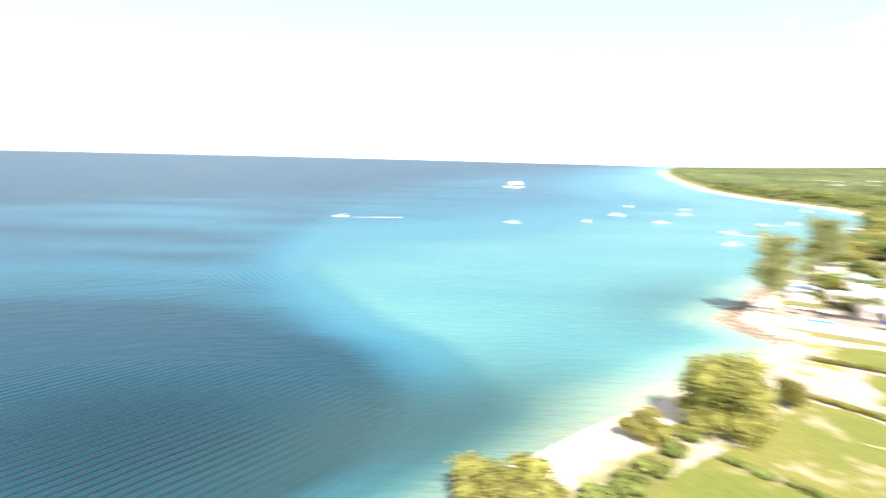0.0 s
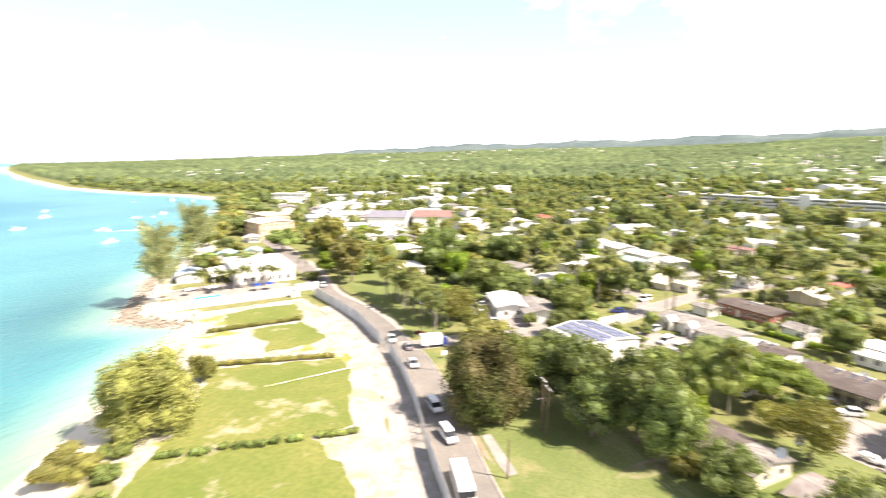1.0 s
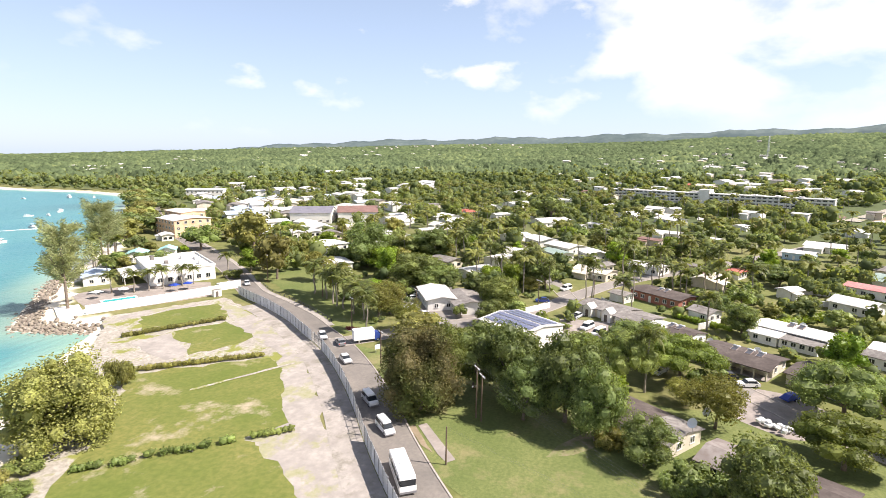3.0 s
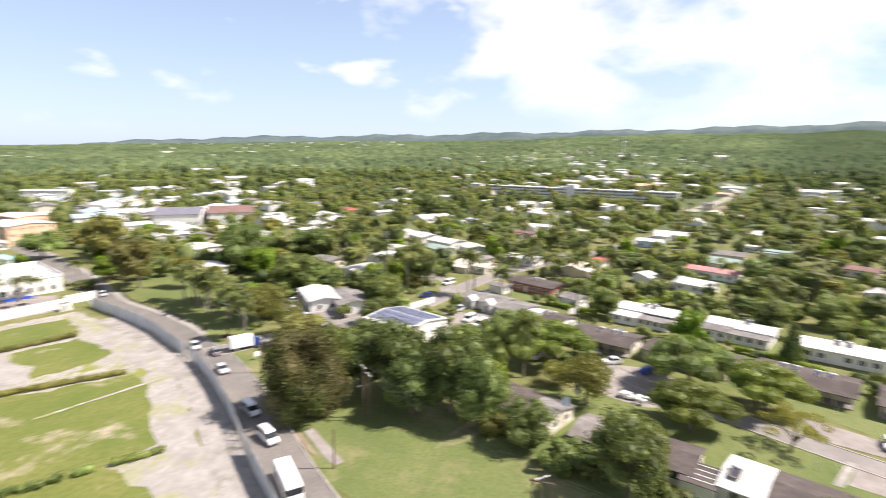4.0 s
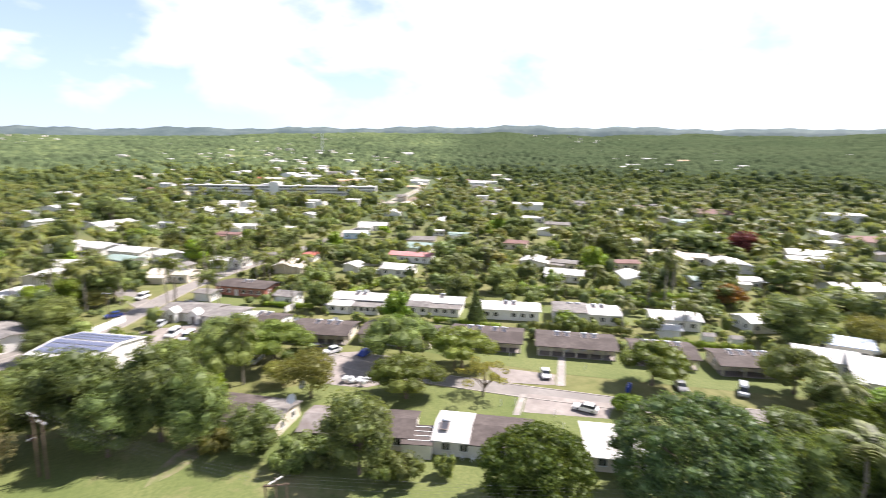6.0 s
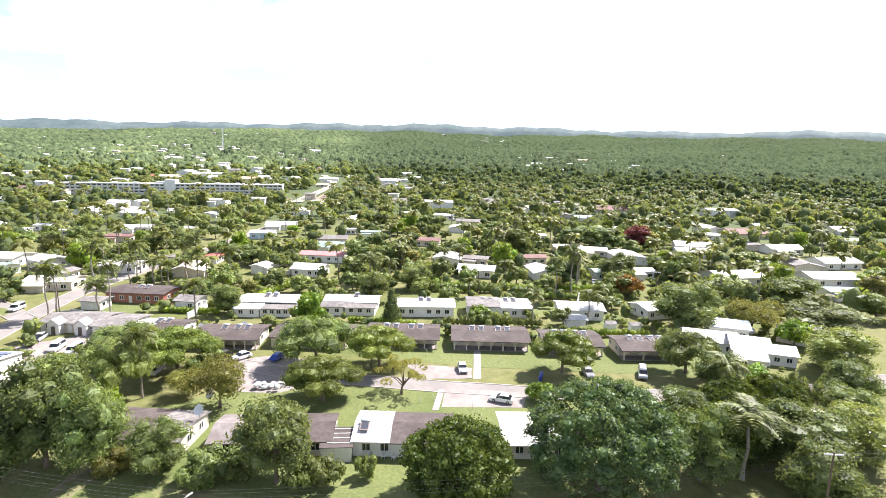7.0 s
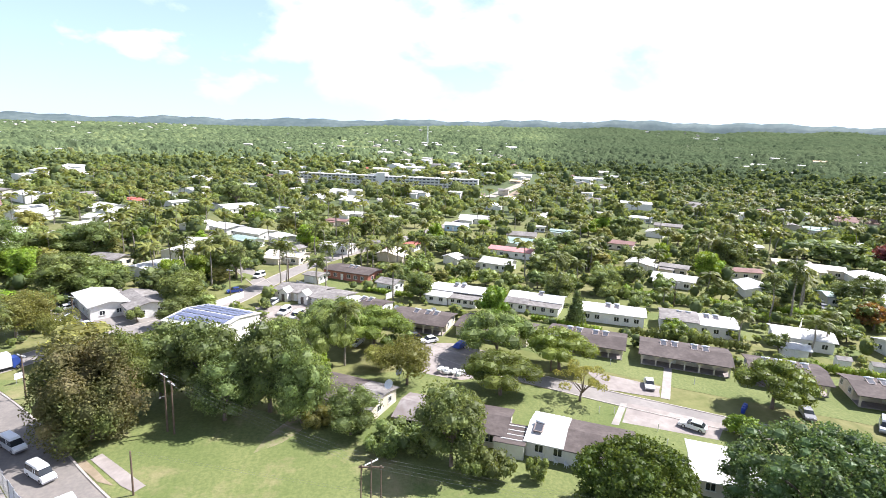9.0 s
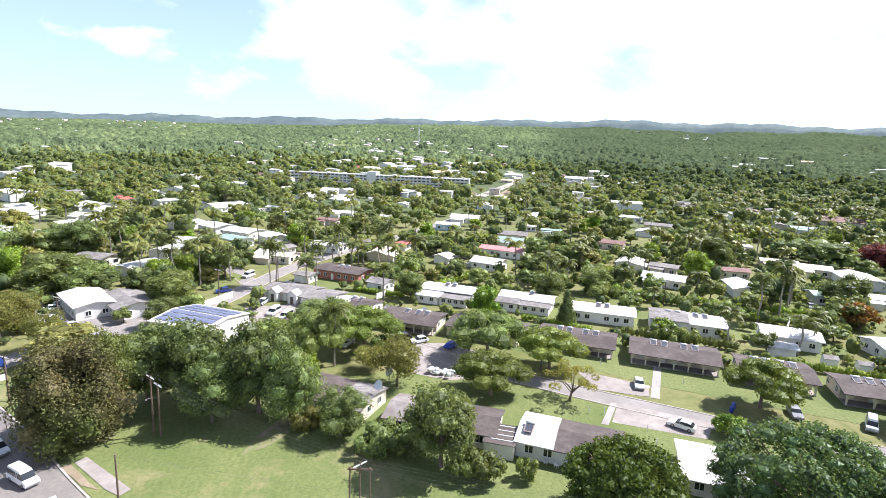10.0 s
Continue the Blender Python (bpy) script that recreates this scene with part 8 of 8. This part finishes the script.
wires([(115, 68, 8.8), (82.3, 24.6, 9.2), (56.6, -4.3, 8.3), (23.5, -70, 10.4), (0, -120, 10)], (-1.0, -0.4, 0.4, 1.0), 0.7, "sagging electric wires between poles")
wires([(66.9, 24.5, 6.0), (23.5, -70, 9.6)], (-0.2, 0.2), 0.9, "thin service wires over the field")
wires([(153, 27, 8.6), (163, 12, 9.6), (196, -10, 9)], (-0.5, 0.5), 0.6, "electric wires along the side street")


# ---- small things by the houses ----
def satellite_dish(x, y, z, rz):
    root = thing("satellite_dish", "white satellite dish on a pole", "satellite dish", x, y, z, rz, "satellite dishes")
    part("mast", Geo().tube([(0, 0, 0), (0, 0, 1.3)], [0.05, 0.05], 6), STEEL, root)
    g = Geo()
    n = 14
    vs = [(0, 0.0, 0)] + [(q * math.cos(2 * math.pi * i / n), 0.28 * q * q, q * math.sin(2 * math.pi * i / n)) for q in (0.42, 0.85) for i in range(n)]
    fs = [(0, 1 + i, 1 + (i + 1) % n) for i in range(n)] + [(1 + i, 1 + n + i, 1 + n + (i + 1) % n, 1 + (i + 1) % n) for i in range(n)]
    part("dish", g.add(vs, fs), P_WHITE, root, m=pose(0, 0, 1.4, 35))


for x, y, z, rz in ((137, -17.5, 0, 60), (134, -27, 0, 60), (84, -9.5, 3.4, 40), (160, -42, 0, 50), (68, -138, 0, 20), (96.5, -13, 0, 30)):
    satellite_dish(x, y, z, rz)
for x, y, rz in ((79, -111.5, 60), (83, -106.8, 60)):
    s = thing("garden_shed", "small white wooden garden shed", "shed", x + 6, y - 2, 0, rz, "garden sheds")
    part("wall", walls(2.6, 2.2, 2.1, 0.6), WALL_WHITE, s)
    part("roof", gable(2.6, 2.2, 2.12, 0.6, 0.2, 0.08), ROOF_GREY, s)
    part("door", Geo().box(0, 1.12, 0.05, 0.9, 0.06, 1.8), TRIM, s)
for x, y in ((66.3, -30.2), (64.8, -31.4), (63.8, -32.6), (65.6, -29.4)):
    c = thing("garden_chair", "white plastic garden chair beside the house", "chair", x, y, 0.03, 30 * x, "white garden chairs")
    part("seat", Geo().box(0, 0, 0.42, 0.5, 0.5, 0.05), P_WHITE, c)
    part("backrest", Geo().box(0, -0.24, 0.45, 0.5, 0.05, 0.5), P_WHITE, c)
    for a in (-0.2, 0.2):
        for b in (-0.2, 0.2):
            part("leg", Geo().box(a, b, 0, 0.05, 0.05, 0.42), P_WHITE, c)
sg = thing("road_sign", "white roadside signboard on posts", "sign", 103.6, 54.6, 0, -40)
part("board", Geo().box(0, 0, 0.9, 1.5, 0.08, 1.1), P_WHITE, sg)
for s in (-0.5, 0.5):
    part("post", Geo().box(s, 0, 0, 0.07, 0.07, 1.0), STEEL, sg)
isl = thing("flower_bed", "red flower bed on the junction island", "flower bed", 115.6, 66.5)
part("kerb", Geo().tube([(0, -4, 0.07), (1.2, -2, 0.07), (1.2, 2, 0.07), (0, 4, 0.07), (-1.2, 2, 0.07), (-1.2, -2, 0.07), (0, -4, 0.07)], [0.14] * 7, 6), KERB, isl)
part("flowers", crown_mesh(77, [(0, i * 0.9 - 2.7, 0.3, 0.9, 0.6) for i in range(7)], 700, 0.32, LEAF_RED, 0.8, 0.6), None, isl)


# ---- shore rocks, boats ----
def rocks():
    rng = np.random.default_rng(31)
    line = [(92, 131), (87.5, 141), (85.5, 151), (97.5, 165), (118, 188.5), (128, 198)]
    v0, f0 = ICO1
    vs, fs, k = [], [], 0
    for (ax, ay), (bx, by) in zip(line, line[1:]):
        n = int(math.hypot(bx - ax, by - ay) * (15 if ax < 93 else 8))
        for _ in range(n):
            t, o = rng.random(), rng.normal(1.2, 1.7)
            l = math.hypot(bx - ax, by - ay)
            p = np.array([ax + (bx - ax) * t + o * (by - ay) / l, ay + (by - ay) * t - o * (bx - ax) / l, -1.1 + 0.25 * max(o, -1)])
            s = rng.uniform(0.32, 0.72) * np.array([1, rng.uniform(0.6, 1), rng.uniform(0.5, 0.8)])
            vs.append(v0 * (1 + rng.uniform(-0.25, 0.2, (len(v0), 1))) * s + p)
            fs.append(f0 + k)
            k += len(v0)
    tagged(new("rocks", np_mesh("rocks", np.concatenate(vs), np.concatenate(fs), ROCK)), "brown armour rocks along the water's edge", "rocks", kind="stuff")


rocks()


def boat(x, y, rz, l, label, big=False):
    root = thing("boat", label, "boat", x, y, SEA_Z, rz, "boats in the bay")
    w = l * 0.3
    hull = Geo()
    secs = [(-l / 2, w * 0.42, 0.0), (-l * 0.2, w * 0.5, 0.0), (l * 0.2, w * 0.45, 0.05), (l * 0.42, w * 0.2, 0.2), (l / 2, 0.02, 0.35)]
    hh = l * 0.13
    for y0, q, up in secs:
        hull.v += [(-q, y0, hh + up * hh), (-q * 0.6, y0, -0.3), (q * 0.6, y0, -0.3), (q, y0, hh + up * hh)]
    for i in range(len(secs) - 1):
        a, b = i * 4, i * 4 + 4
        hull.f += [(a, b, b + 1, a + 1), (a + 1, b + 1, b + 2, a + 2), (a + 2, b + 2, b + 3, a + 3), (a + 3, b + 3, b, a)]
    hull.f.append((0, 1, 2, 3))
    part("hull", hull, P_WHITE, root)
    part("cabin", Geo().box(0, -l * 0.05, hh, w * 0.62, l * 0.36, l * 0.1, taper=0.86), P_WHITE, root)
    part("window", Geo().box(0, -l * 0.05, hh + l * 0.035, w * 0.63, l * 0.33, l * 0.04, taper=0.96), GLASS, root)
    part("canopy", Geo().box(0, -l * 0.22, hh + l * 0.16, w * 0.66, l * 0.3, 0.08), P_WHITE, root)
    if big:
        part("upper_deck", Geo().box(0, -l * 0.1, hh + l * 0.1, w * 0.9, l * 0.6, l * 0.12, taper=0.92).box(0, -l * 0.1, hh + l * 0.22, w * 0.8, l * 0.45, l * 0.08), P_WHITE, root)
    for s in (-0.28, 0.28):
        part("rail_post", Geo().tube([(s * w, -l * 0.36, hh), (s * w, -l * 0.36, hh + l * 0.16)], [0.03, 0.03], 5), STEEL, root)


for i, (x, y, l) in enumerate([(169, 301, 8), (213, 344, 8), (279, 416, 9), (260, 402, 5), (250, 407, 6), (372, 540, 11), (380, 515, 7), (340, 558, 5), (294, 400, 6), (52, 380, 8), (110, 395, 9), (150, 450, 10), (191, 540, 8), (170, 405, 8), (216, 470, 9), (240, 520, 7)]):
    boat(x, y, (x * 13 + y * 5) % 360, l, "white motor boat moored in the bay")
boat(112, 830, 80, 24, "large white party boat on the horizon", True)
boat(195, 354, 60, 8, "white speedboat with a foaming wake")
boat(-73, 392, 100, 8, "white speedboat running out to sea")
for x, y, rz, l in ((192, 349.5, 60, 26), (-66, 391, 100, 40)):
    wk = Geo()
    ca, sa = math.cos(radians(rz + 90)), math.sin(radians(rz + 90))
    n = 14
    rr = random.Random(int(l))
    for i in range(n):
        t = i / n
        q = 0.5 + 1.9 * t + rr.uniform(-0.2, 0.2)
        cx, cy = x - ca * l * t, y - sa * l * t
        wk.v += [(cx - sa * q, cy + ca * q, SEA_Z + 0.06), (cx + sa * q, cy - ca * q, SEA_Z + 0.06)]
    wk.f = [(2 * i, 2 * i + 1, 2 * i + 3, 2 * i + 2) for i in range(n - 1)]
    tagged(part("wake", wk, FOAM), "white foam wake on the sea", "foam", kind="stuff")
